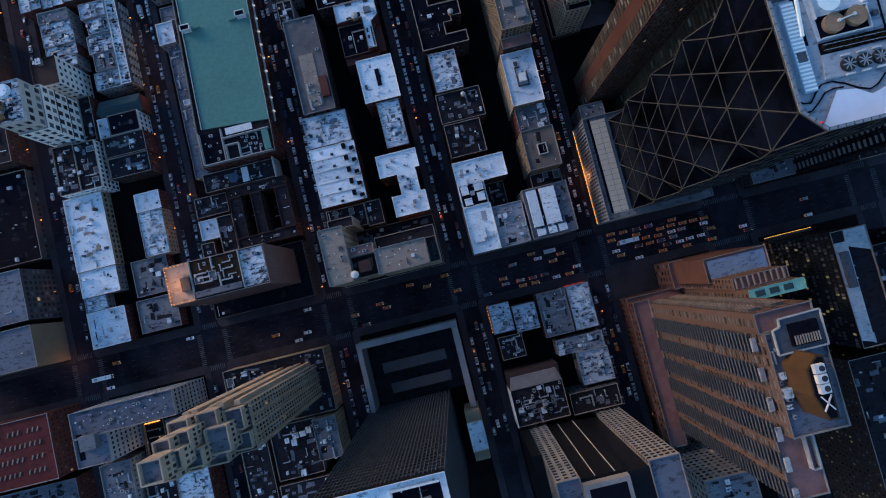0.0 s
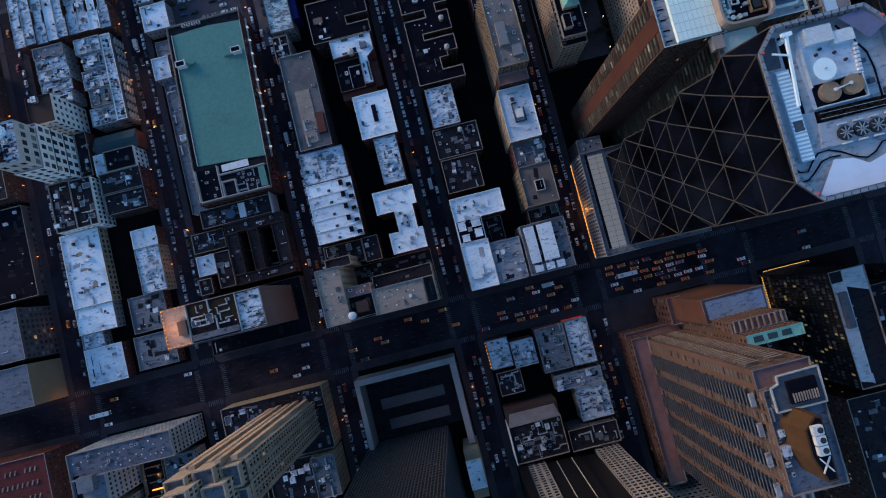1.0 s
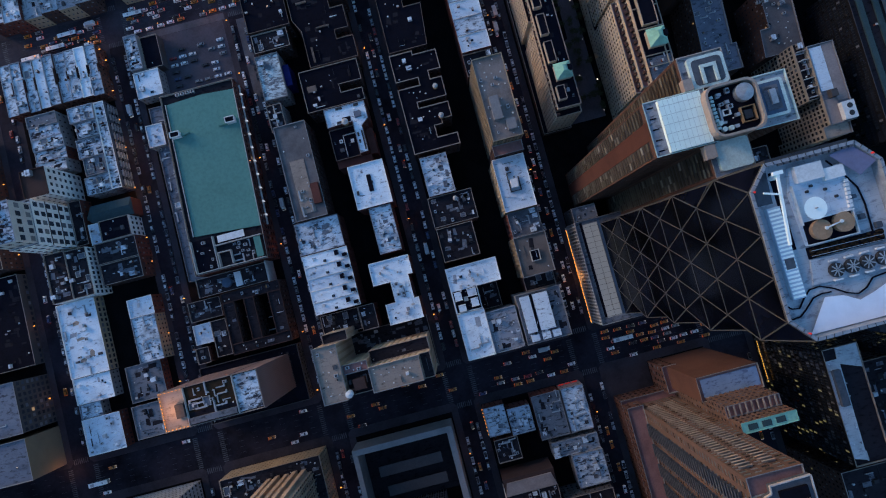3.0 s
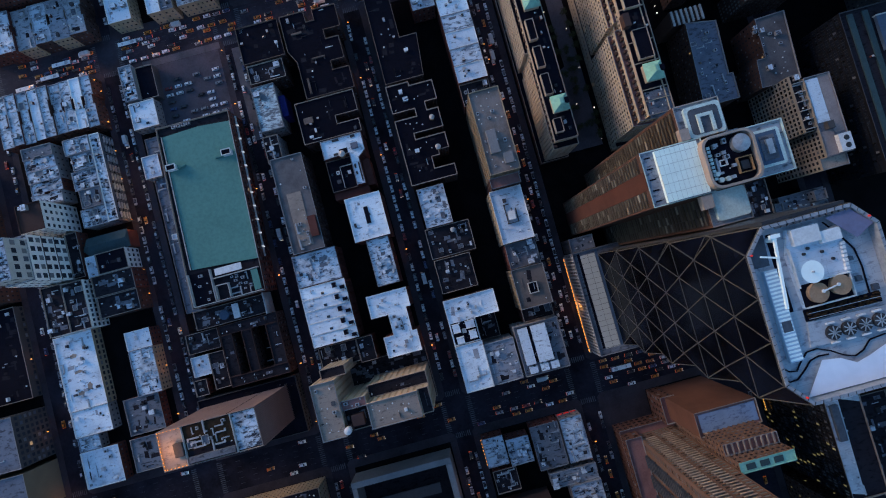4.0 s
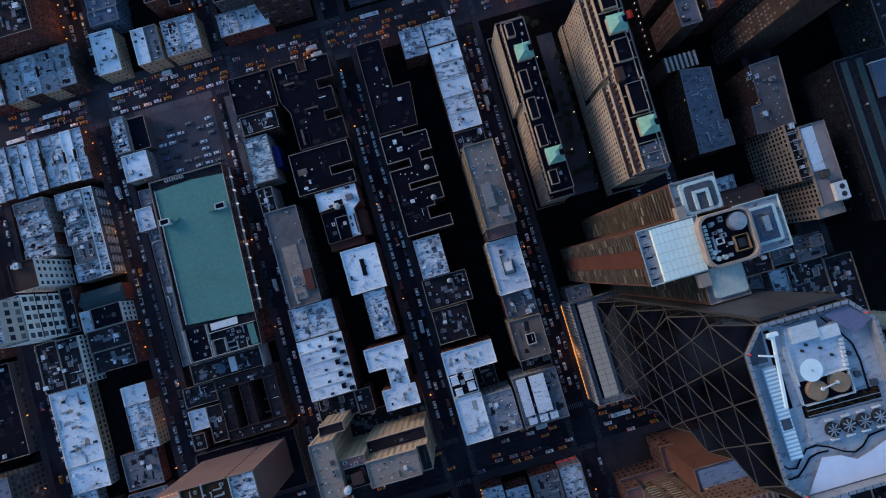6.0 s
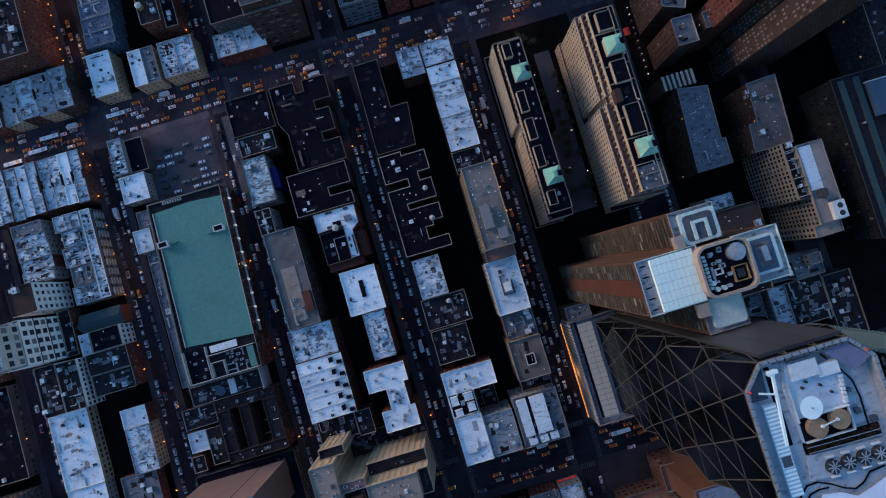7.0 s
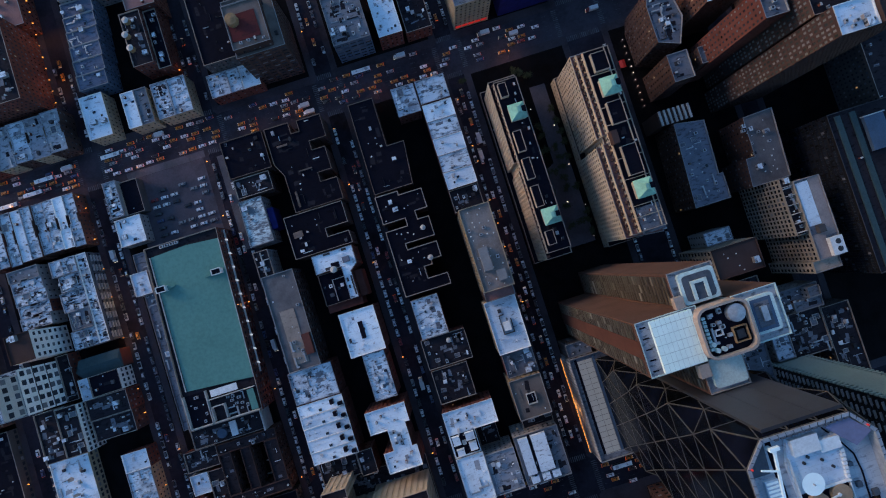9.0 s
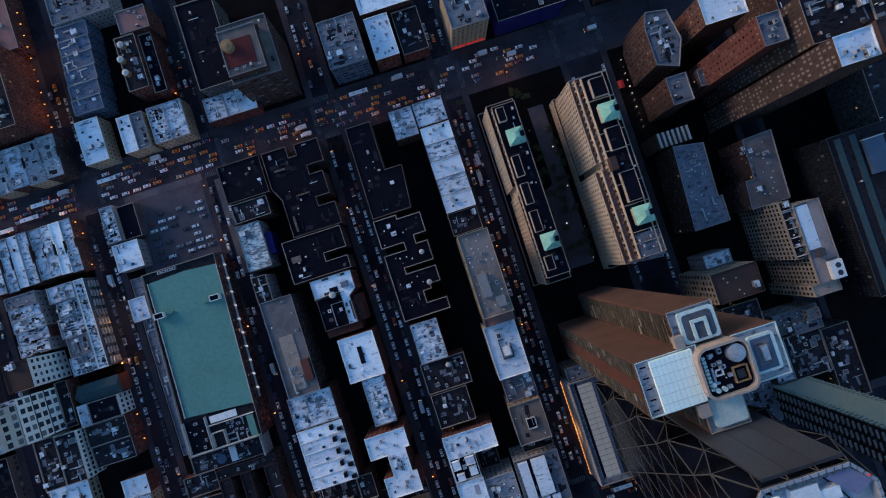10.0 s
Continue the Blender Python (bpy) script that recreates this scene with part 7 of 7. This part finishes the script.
house("dark red brick tower with grey roof", 203.5, 215, 198.5, 213, 90, "brick", "grey_roof", "flat", n=8, kinds="vent ac bulk")
house("tall brown brick tower with pale roof edge", 215.6, 233, 176, 189, 112, "brown", "silver", "column", panes="glass_pale", n=9, kinds="vent ac bulk", coping="white_metal")
house("tall brown brick apartment slab", 233.3, 250, 176, 190, 114, "brown", "brown", "column", n=5, panes="glass_pale")
house("dark brown brick apartment slab", 218.5, 249, 191, 214, 98, "brown", "dark_roof", "column", panes="glass_pale", n=5)

# ---- across the far avenue ----
house("red brick block with a dark roof", -236, -177, 301, 352, 30, "brick", "dark_roof", "flat", n=22, kinds="vent vent ac bulk")
house("red brick block with pink painted roof", -236, -172.5, 353, 400, 15, "brick", "terracotta", "flat", n=10, kinds="ac bulk sky")
tenement_row("pale-roofed tenement on the far avenue", -236.5, -168.5, 270.5, 297, 6, True, 12.5, "tenements on the far avenue", walls=("brick", "tan", "brown"), roofs=("silver_worn", "silver", "silver_worn", "pale_grey"), clutter_per=6)
house("white-roofed tenement at the avenue", -155, -140.5, 272, 299, 13, "tan", "silver", n=6, kinds="sky chim bulk")
b1 = thing("building", -142, 330, 0, "blue-grey terraced apartment house with pale parapets", "building")
for i in range(6):
    y0 = 302 + 9.2 * i
    tier(b1, rect(-151.6 + 0.55 * i, -133.5 + 0.8 * i, y0, y0 + 9.1), 0, 15, "blue_wall", "blue_roof", "flat", coping="coping")
tier(b1, rect(-148, -112, 358, 390), 0, 17, "stone", "grey_roof", "flat")
clutter(-150, -135, 303, 356, 15, 26, "ac duct bulk sky")
for x0, x1, s in ((-130, -122, "silver"), (-121.8, -114, "grey_roof"), (-111, -101, "sooty"), (-100.8, -89.5, "silver_worn")):
    house("pale cornered tenement at the avenue", x0, x1, 271.5, 294, 13, "tan", s, n=4, kinds="sky chim bulk vent")
house("red brick building with dark roof", -114, -101.5, 303.5, 337, 20, "brick", "dark_roof", n=9, kinds="ac bulk vent tank")
house("brick building with red painted roof", -109, -91, 338, 352, 20, "brick", "terracotta", n=5, kinds="ac vent")
house("narrow red brick building with white terraces", -101.2, -93.5, 300, 337, 16, "brick", "tar", n=6, kinds="ac ac bulk")
house("low building with dark felt roof", -72.5, -50, 289.5, 342, 24, "dark_stone", "tar", n=4)
for x0, x1 in ((-77, -65), (-64.8, -57), (-56.8, -46)):
    house("low brick shop with white roof", x0, x1, 274.5, 289, 12, "brick", "silver" if x0 > -60 else "silver_worn", n=3, kinds="sky vent ac")
rt = thing("tower", -34, 293, 0, "brick tower with a red roof and round wooden tank", "tower")
tier(rt, rect(-48, -20, 278.5, 312), 0, 42, "brown", "gravel", "ribbon")
tier(rt, rect(-47, -26, 280.5, 306), 42, 48, "brown", "gravel", "flat", coping="coping", bits=False)
part("red_deck", Shape().box(-46, -30, 285, 300, 48, 48.5), "red_roof", rt, "worn red roof deck")
part("round_tank", Shape().cyl(-42.5, 296, 3.2, 48.5, 52.5, 24).cyl(-42.5, 296, 3.3, 52.5, 53.2, 24, 0.2), "wood", rt, "round tan water tank")
clutter(-46, -27, 281, 285.5, 48, 5, "vent ac")
tl = house("teal-fronted building with machines on its roof", 4, 26.5, 277, 306, 25, "blue_wall", "grey_roof", "ribbon", n=16, kinds="ac ac duct duct bulk")
w9 = house("white-roofed house between brick houses", 31, 45.6, 277, 303, 18, "brick", "silver", n=9, kinds="ac sky vent")
house("dark red brick house with a sports yard", 48, 64, 277, 304, 13, "brick", "dark_roof", n=4)
house("white-roofed house behind brick houses", 30, 62, 306, 330, 18, "brick", "silver", n=6)
rf = house("grey-roofed brick building with red shop front", 78, 100.3, 275.8, 300, 30, "tan", "grey_roof", "flat", n=4, kinds="vent ac")
house("building wrapped in navy blue sheeting", 107, 149, 276, 305, 20, "navy", "tar", None, n=10)
house("dark building on the far avenue", 172, 230, 276, 310, 18, "brown", "dark_roof", n=8)

for k in range(5):
    part("shop_sign", Shape().box(79 + 4.2 * k, 82.4 + 4.2 * k, 275.2, 275.8, 3.0, 4.4), "sign_red", rf, "glowing red box on a shop front")
house("dark brown brick block with rows of windows", 171, 228, -190, -100, 46, "brown", "dark_roof", "flat", n=12, panes="glass_lit")
house("brown brick block behind apartment slabs", 252, 311, 196, 244, 40, "brown", "dark_roof", "flat", n=8)
house("dark roofed block beside a glass slab", 293, 345, 60, 190, 30, "dark_stone", "dark_roof", "flat", n=8)
house("dark block on the far side of the wide street", 232, 249, 0, 44, 14, "dark_stone", "dark_roof", "flat", n=5)

path = Shape().prism([(100, 122), (122, 122), (122, 226), (112, 226), (112, 176), (100, 170)], 0.1, 0.17)
tagged(part("garden_path", path, "lot"), "worn grey paving of a garden court", "path", kind="structure")

# balconies up the narrow end of the salmon tower
for x0 in (90.2, 99.2):
    for k in range(36):
        z = 26 + 2.75 * k
        part("balcony", Shape().box(x0, x0 + 5.4, -50.5, -49.3, z, z + 0.18).box(x0, x0 + 5.4, -49.4, -49.3, z + 0.18, z + 1.1), "edge", sm, "pale balcony slab and rail")

# glowing boxes added in place of the tail lights massed at this corner
for x in (48.2, 52.4, 56.6):
    part("shop_sign", Shape().box(x, x + 3.2, -30.95, -30.6, 3.2, 4.2), "sign_red", ns, "glowing red box on a shop front")
lane = thing("light_string", 176, 214, 0, "row of small white lamps along a garden wall", "lamps")
for k in range(11):
    y = 236.5 - 4.4 * k
    x = 176.2
    part("lamp", Shape().cyl(x, y, 0.16, 3.4, 3.7, 8), "lamp_white", lane, "small white lamp")
    part("post", Shape().cyl(x, y, 0.07, 0.15, 3.4, 6), "dark_metal", lane)
awn = thing("awning", 171.5, 222, 0, "bright red shop awning on thin posts", "awning")
part("canvas", wedge_roof(169.6, 173.4, 219.6, 224.4, 3.2, 4.2), "awning_red", awn)
for x in (169.8, 173.2):
    for y in (219.8, 224.2):
        part("post", Shape().cyl(x, y, 0.06, 0.15, 3.2, 6), "dark_metal", awn)

# ---- vehicles ----
def paint():
    m, nt, b = material("car_paint", 0.3, 0.1, 0.5)
    info = nt.nodes.new("ShaderNodeObjectInfo")
    r = nt.nodes.new("ShaderNodeValToRGB")
    r.color_ramp.interpolation = "CONSTANT"
    tones = [(0.0, (0.66, 0.68, 0.72)), (0.34, (0.02, 0.02, 0.022)), (0.55, (0.2, 0.21, 0.22)), (0.72, (0.62, 0.62, 0.62)), (0.86, (0.03, 0.05, 0.12)), (0.94, (0.22, 0.02, 0.02))]
    e = r.color_ramp.elements
    while len(e) < len(tones):
        e.new(0.5)
    for s, (p, c) in zip(e, tones):
        s.position, s.color = p, (*c, 1)
    nt.links.new(info.outputs["Random"], r.inputs["Fac"])
    nt.links.new(r.outputs["Color"], b.inputs["Base Color"])
    return m


PAINT = paint()
TAXI = surface("taxi_paint", (0.46, 0.15, 0.012), 0.4, var=0.1, spec=0.5)
M["bus_roof"] = surface("bus_roof", (0.88, 0.89, 0.9), 0.5, var=0.12, big=0.3)
M["truck_box"] = surface("truck_box", (0.6, 0.61, 0.63), 0.6, var=0.15, big=0.4)


def wedge(y0, y1, w0, z0, ya, yb, w1, z1):
    s = Shape()
    lo = [(-w0, y0, z0), (w0, y0, z0), (w0, y1, z0), (-w0, y1, z0)]
    hi = [(-w1, ya, z1), (w1, ya, z1), (w1, yb, z1), (-w1, yb, z1)]
    for i in range(4):
        j = (i + 1) % 4
        s.quad(lo[i], lo[j], hi[j], hi[i])
    s.face(hi)
    return s


def add(s, w):
    n = len(s.v)
    s.v += w.v
    s.f += [tuple(k + n for k in f) for f in w.f]


def car_body():
    body = Shape()
    for a in ((-2.2, 2.2, 0.8, 0.0, -2.3, 2.3, 0.92, 0.62), (-2.3, 2.3, 0.92, 0.62, -2.2, 2.15, 0.84, 0.95)):
        add(body, wedge(*a))
    body.box(-0.66, 0.66, -1.45, 0.5, 1.42, 1.48)
    for x0, x1 in ((-0.8, -0.62), (0.8, 0.62)):
        for y0, y1 in ((-1.9, -1.4), (1.15, 0.45)):
            body.beam((x0, y0, 0.93), (x1, y1, 1.45), 0.1)
    return body


def cabin_glass():
    return wedge(-1.88, 1.13, 0.79, 0.95, -1.4, 0.45, 0.61, 1.415)


def make_car(colour, lit, label, group, category="car"):
    c = part("taxi" if category == "taxi" else "car", car_body(), colour)
    tagged(c, label, category, group)
    part("cabin", cabin_glass(), "glass_dark", c, "dark windows all round")
    if lit:
        for x in (-0.62, 0.62):
            part("headlight", Shape().box(x - 0.16, x + 0.16, 2.14, 2.34, 0.62, 0.84), "headlight", c)
            part("taillight", Shape().box(x - 0.16, x + 0.16, -2.34, -2.16, 0.66, 0.96), "taillight", c)
    return c


def make_bus():
    b = thing("bus", 0, 0, 0, "white-roofed city bus with dark windows", "bus", "buses")
    part("body", Shape().box(-1.27, 1.27, -6, 6, 0.35, 2.95), "blue_wall", b)
    part("roof", wedge(-6, 6, 1.27, 2.95, -5.8, 5.8, 1.1, 3.15), "bus_roof", b, "white roof")
    part("roof_unit", Shape().box(-0.8, 0.8, -4.5, -2.5, 3.15, 3.4).box(-0.5, 0.5, 2.5, 3.3, 3.15, 3.3), "metal", b)
    part("window_band", Shape().box(-1.3, 1.3, -5.5, 5.7, 1.4, 2.4), "glass_dark", b)
    for x in (-0.9, 0.9):
        part("headlight", Shape().box(x - 0.2, x + 0.2, 5.95, 6.08, 0.7, 1.0), "headlight", b)
        part("taillight", Shape().box(x - 0.2, x + 0.2, -6.08, -5.95, 0.7, 1.0), "taillight", b)
    return b


def make_truck():
    b = thing("truck", 0, 0, 0, "white box truck with a short cab", "truck", "trucks")
    part("box", Shape().box(-1.2, 1.2, -3.6, 1.9, 0.9, 3.3), "truck_box", b)
    part("cab", wedge(2.0, 3.9, 1.05, 0.5, 2.1, 3.3, 0.95, 2.4), PAINT, b)
    part("windscreen", wedge(3.3, 3.75, 0.95, 1.5, 3.3, 3.5, 0.9, 2.2), "glass_dark", b)
    part("chassis", Shape().box(-0.9, 0.9, -3.5, 3.6, 0.4, 0.9), "dark_metal", b)
    for x in (-0.75, 0.75):
        part("headlight", Shape().box(x - 0.18, x + 0.18, 3.8, 3.98, 0.6, 0.9), "headlight", b)
    return b


CARS = {
    "parked": make_car(PAINT, False, "parked car with dark glass", "parked cars"),
    "moving": make_car(PAINT, True, "car in traffic with its lights on", "cars in traffic"),
    "taxi": make_car(TAXI, True, "yellow taxi in traffic with its lights on", "taxis", "taxi"),
    "bus": make_bus(),
    "truck": make_truck(),
}
SEEN = set()


FAR = {"body": Shape(), "cabin": Shape()}


def far_car(x, y, turn):
    m = pose(x, y, 0.02, 0, 0, turn)
    for k, s in (("body", car_body()), ("cabin", cabin_glass())):
        s.v = [tuple(m @ Vector(v)) for v in s.v]
        add(FAR[k], s)


def drive(kind, x, y, turn):
    m = pose(x, y, 0.2 if -146 < x < -98 and 200 < y < 246 else 0.02, 0, 0, turn)
    if kind not in SEEN:
        SEEN.add(kind)
        CARS[kind].matrix_basis = m
        return
    copy_thing(CARS[kind], m)


rnd = random.Random(21)
for i, (sx0, sx1) in enumerate(STREETS):
    if sx0 < -270 or sx0 > 180:
        continue
    for y0, y1, fill in ((-105, -38, 0.8), (9, 238, 0.84), (283, 335, 0.75)):
        wide_street = sx1 - sx0 > 25
        for side, x in ((0, sx0 + 5.0), (1, sx1 - 5.0)):
            if sx0 < -240 and side == 0:
                continue
            y = y0
            while y < y1:
                if rnd.random() < fill:
                    near = -100 < sx0 < 0 and 9 <= y0 < 200
                    (drive if near else (lambda kind, *q: far_car(*q)))("parked", x + rnd.uniform(-0.15, 0.15), y, 0 if i % 2 else 180)
                y += rnd.uniform(5.6, 6.8)
        y = y0 + 4
        while y < y1:
            if rnd.random() < (0.75 if 55 < sx0 < 70 and y0 > 0 else 0.3):
                drive("taxi" if rnd.random() < 0.3 else "moving", (sx0 + sx1) / 2 + rnd.uniform(-1, 1) + (4 if wide_street else 0), y, 0 if i % 2 else 180)
            y += rnd.uniform(8, 14)


def avenue(y0, lanes, step, spans, heading, taxi):
    for k in range(lanes):
        for x0, x1, fill in spans:
            x = x0 + rnd.uniform(0, 6)
            while x < x1:
                if rnd.random() < fill:
                    drive("taxi" if rnd.random() < taxi else "moving", x, y0 + step * k + rnd.uniform(-0.4, 0.4), heading + rnd.uniform(-2, 2))
                x += rnd.uniform(6.2, 8.5)


avenue(253.0, 6, 3.1, ((-225, -178, 0.6), (-158, -84, 0.62), (-77, -22, 0.36), (-16, 2, 0.6), (4, 58, 0.42), (62, 130, 0.45)), 90, 0.3)
avenue(-24.5, 6, 3.4, ((-250, -60, 0.05), (-60, 20, 0.09), (22, 60, 0.42), (84, 145, 0.55), (148, 230, 0.06)), -90, 0.5)
for x, y, a in ((94, -13.5, -90), (-196, 262, 90), (-205, 255.5, 90), (-152, 264, 90), (14, 268, 90), (-238, -18, -90), (-222, 252.5, 90)):
    drive("bus", x, y, a)
for x, y, a in ((-181, 265, 90), (-120, 268, 90), (-27, 258, 90), (-25, 253, 90), (40, 270, 90), (112, 262, 90), (95, 268, 90), (165, 262, 90), (46, -8, -90), (-88, 120, 180), (-8, 70, 0), (72, 205, 0), (70, 195, 0), (-168, 203, 180)):
    drive("truck", x, y, a)
# the car park
for r in range(6):
    for k in range(7):
        if rnd.random() < 0.55:
            drive("parked", -134 + 6.4 * r, 206 + 4.6 * k, 90 if r % 2 else -90)

def far_paint():
    m, nt, b = material("far_car_paint", 0.35, 0.1, 0.4)
    geo = nt.nodes.new("ShaderNodeNewGeometry")
    nt.links.new(ramp(nt, geo.outputs["Random Per Island"], [(0.2, (0.03, 0.03, 0.035)), (0.5, (0.2, 0.2, 0.22)), (0.8, (0.6, 0.6, 0.62))]), b.inputs["Base Color"])
    return m


lot = part("parked_cars", FAR["body"], far_paint(), None, "rows of parked cars along the outer streets", kind="stuff")
tagged(lot, category="car")
part("cabin_glass", FAR["cabin"], "glass_dark", lot, kind="stuff")

# ---- garden trees ----
LEAF = surface("dusk_leaves", (0.05, 0.06, 0.03), 0.9, var=0.4, big=0.4)
M["bark"] = surface("bark", (0.09, 0.07, 0.055), 0.95, var=0.3, big=0.5)


def make_tree(seed):
    r = random.Random(seed)
    t = thing("tree", 0, 0, 0, "small city tree with thin dusky foliage", "tree", "garden trees")
    part("trunk", Shape().cyl(0, 0, 0.22, 0, 3.4, 8, 0.14), "bark", t)
    tips = []
    for k in range(5):
        a, e = r.uniform(0, 6.28), r.uniform(0.5, 1.2)
        tip = (2.2 * math.cos(a) * math.cos(e), 2.2 * math.sin(a) * math.cos(e), 3.2 + 3.0 * math.sin(e))
        tips.append(tip)
        part("limb", Shape().beam((0, 0, 2.6 + 0.1 * k), tip, 0.1), "bark", t)
    crown = Shape()
    for k in range(420):
        c = Vector(r.choice(tips)) + Vector((r.gauss(0, 0.75), r.gauss(0, 0.75), r.gauss(0, 0.55)))
        u = Vector((r.uniform(-1, 1), r.uniform(-1, 1), r.uniform(-0.5, 0.5))).normalized() * 0.26
        v = u.cross(Vector((r.uniform(-1, 1), r.uniform(-1, 1), 1))).normalized() * 0.2
        crown.quad(tuple(c - u), tuple(c - v), tuple(c + u), tuple(c + v))
    part("crown", crown, LEAF, t, "sparse dark leaves", kind="stuff")
    return t


trees = [make_tree(1), make_tree(2)]
spots = [(104 + 5.5 * (k % 4) + rnd.uniform(-1, 1), 128 + 7.2 * (k // 4) + rnd.uniform(-2, 2)) for k in range(48) if rnd.random() < 0.6] + [(112, 232), (108, 236), (72.5, 242), (150, 60), (147, 85), (163, 40), (104, 238)]
for k, (x, y) in enumerate(spots):
    m = pose(x, y, 0.15, 0, 0, rnd.uniform(0, 360)) @ Matrix.Scale(rnd.uniform(0.8, 1.3), 4)
    if k < 2:
        trees[k].matrix_basis = m
for k, (x, y) in enumerate(spots[2:]):
    c = copy_thing(trees[k % 2], pose(x, y, 0.15, 0, 0, rnd.uniform(0, 360)))

# ---- lamps of the street and the garden ----
def make_lamp(kind):
    b = thing("street_lamp", 0, 0, 0, "tall street lamp with a glowing orange head" if kind == "lamp_orange" else "low garden lamp with a white head", "street lamp", "lit lamps")
    h = 8.5 if kind == "lamp_orange" else 3.2
    part("pole", Shape().cyl(0, 0, 0.1, 0, h, 8, 0.06), "dark_metal", b)
    part("arm", Shape().beam((0, 0, h), (1.6 if h > 5 else 0.2, 0, h + 0.15), 0.1), "dark_metal", b)
    part("head", Shape().box((1.2 if h > 5 else -0.25), (2.0 if h > 5 else 0.25), -0.25, 0.25, h, h + 0.25), kind, b, "glowing lamp head")
    return b


def lamps(kind, places):
    first = make_lamp(kind)
    for k, (x, y) in enumerate(places):
        m = pose(x, y, 0.15)
        if k == 0:
            first.matrix_basis = m
        else:
            copy_thing(first, m)
    return first


FIRST_LAMP = lamps("lamp_orange", [(-173.5, 152), (-173.5, 178), (-173.4, 196), (-173.5, 120), (-160, 78), (-94, 4), (64.5, 150), (64.5, 190), (-13.8, 236), (-176, 243)])
lamps("lamp_dim", [(101, 130), (122, 145), (102, 160), (120, 172), (103, 186), (119, 198), (108, 212), (112, 150), (121, 125)])
for k in range(12):
    put_lamp = pose(-173.2, 296 + 7.5 * k, 0.15)
    copy_thing(FIRST_LAMP, put_lamp)
for x, y, p in ((-167.5, 315, 300), (-167.5, 345, 300), (-171.5, 152, 280), (-171.5, 178, 280), (-158, 78, 150), (76.8, 30, 160), (-252, -6, 200), (-207, -60, 400), (-88, 2, 60)):
    ld = bpy.data.lights.new("lamp_glow", "POINT")
    ld.energy, ld.color, ld.shadow_soft_size = p, (1.0, 0.45, 0.12), 0.4
    new("lamp_glow", ld).location = (x, y, 8.0)

# sodium lamps added along the side streets to warm them, each with its light
side = bpy.data.lights.new("street_glow", "POINT")
side.energy, side.color, side.shadow_soft_size = 50, (1.0, 0.36, 0.16), 0.4
for sx0, ys in ((-256.0, (-50, 40, 85, 130, 175, 220)), (-176.75, (-60, 30, 60, 105, 215, 235)), (-97.5, (-55, 40, 95, 150, 205, 240, 300)), (-18.25, (-55, 30, 90, 150, 200, 300)), (61.0, (-50, 100, 135, 165, 200, 230))):
    for k, y in enumerate(ys):
        x = sx0 + 3.2
        copy_thing(FIRST_LAMP, pose(x, y, 0.15))
        new("street_glow", side).location = (x + 2.0, y, 8.3)
# further lamps and fill lights added on the far avenue to warm its colour
far_glow = bpy.data.lights.new("avenue_fill", "POINT")
far_glow.energy, far_glow.color, far_glow.shadow_soft_size = 150, (1.0, 0.42, 0.22), 0.5
for x in (-215, -180, -135, -105, -60, -30, 20, 55, 105):
    copy_thing(FIRST_LAMP, pose(x, 248.0, 0.15, 0, 0, 90))
    new("avenue_fill", far_glow).location = (x, 250.2, 8.3)

tl_data = bpy.data.lights.new("terrace_glow", "POINT")
tl_data.energy, tl_data.color, tl_data.shadow_soft_size = 420, (1.0, 0.45, 0.14), 0.5
new("terrace_glow", tl_data).location = (-150.5, 19, 68)
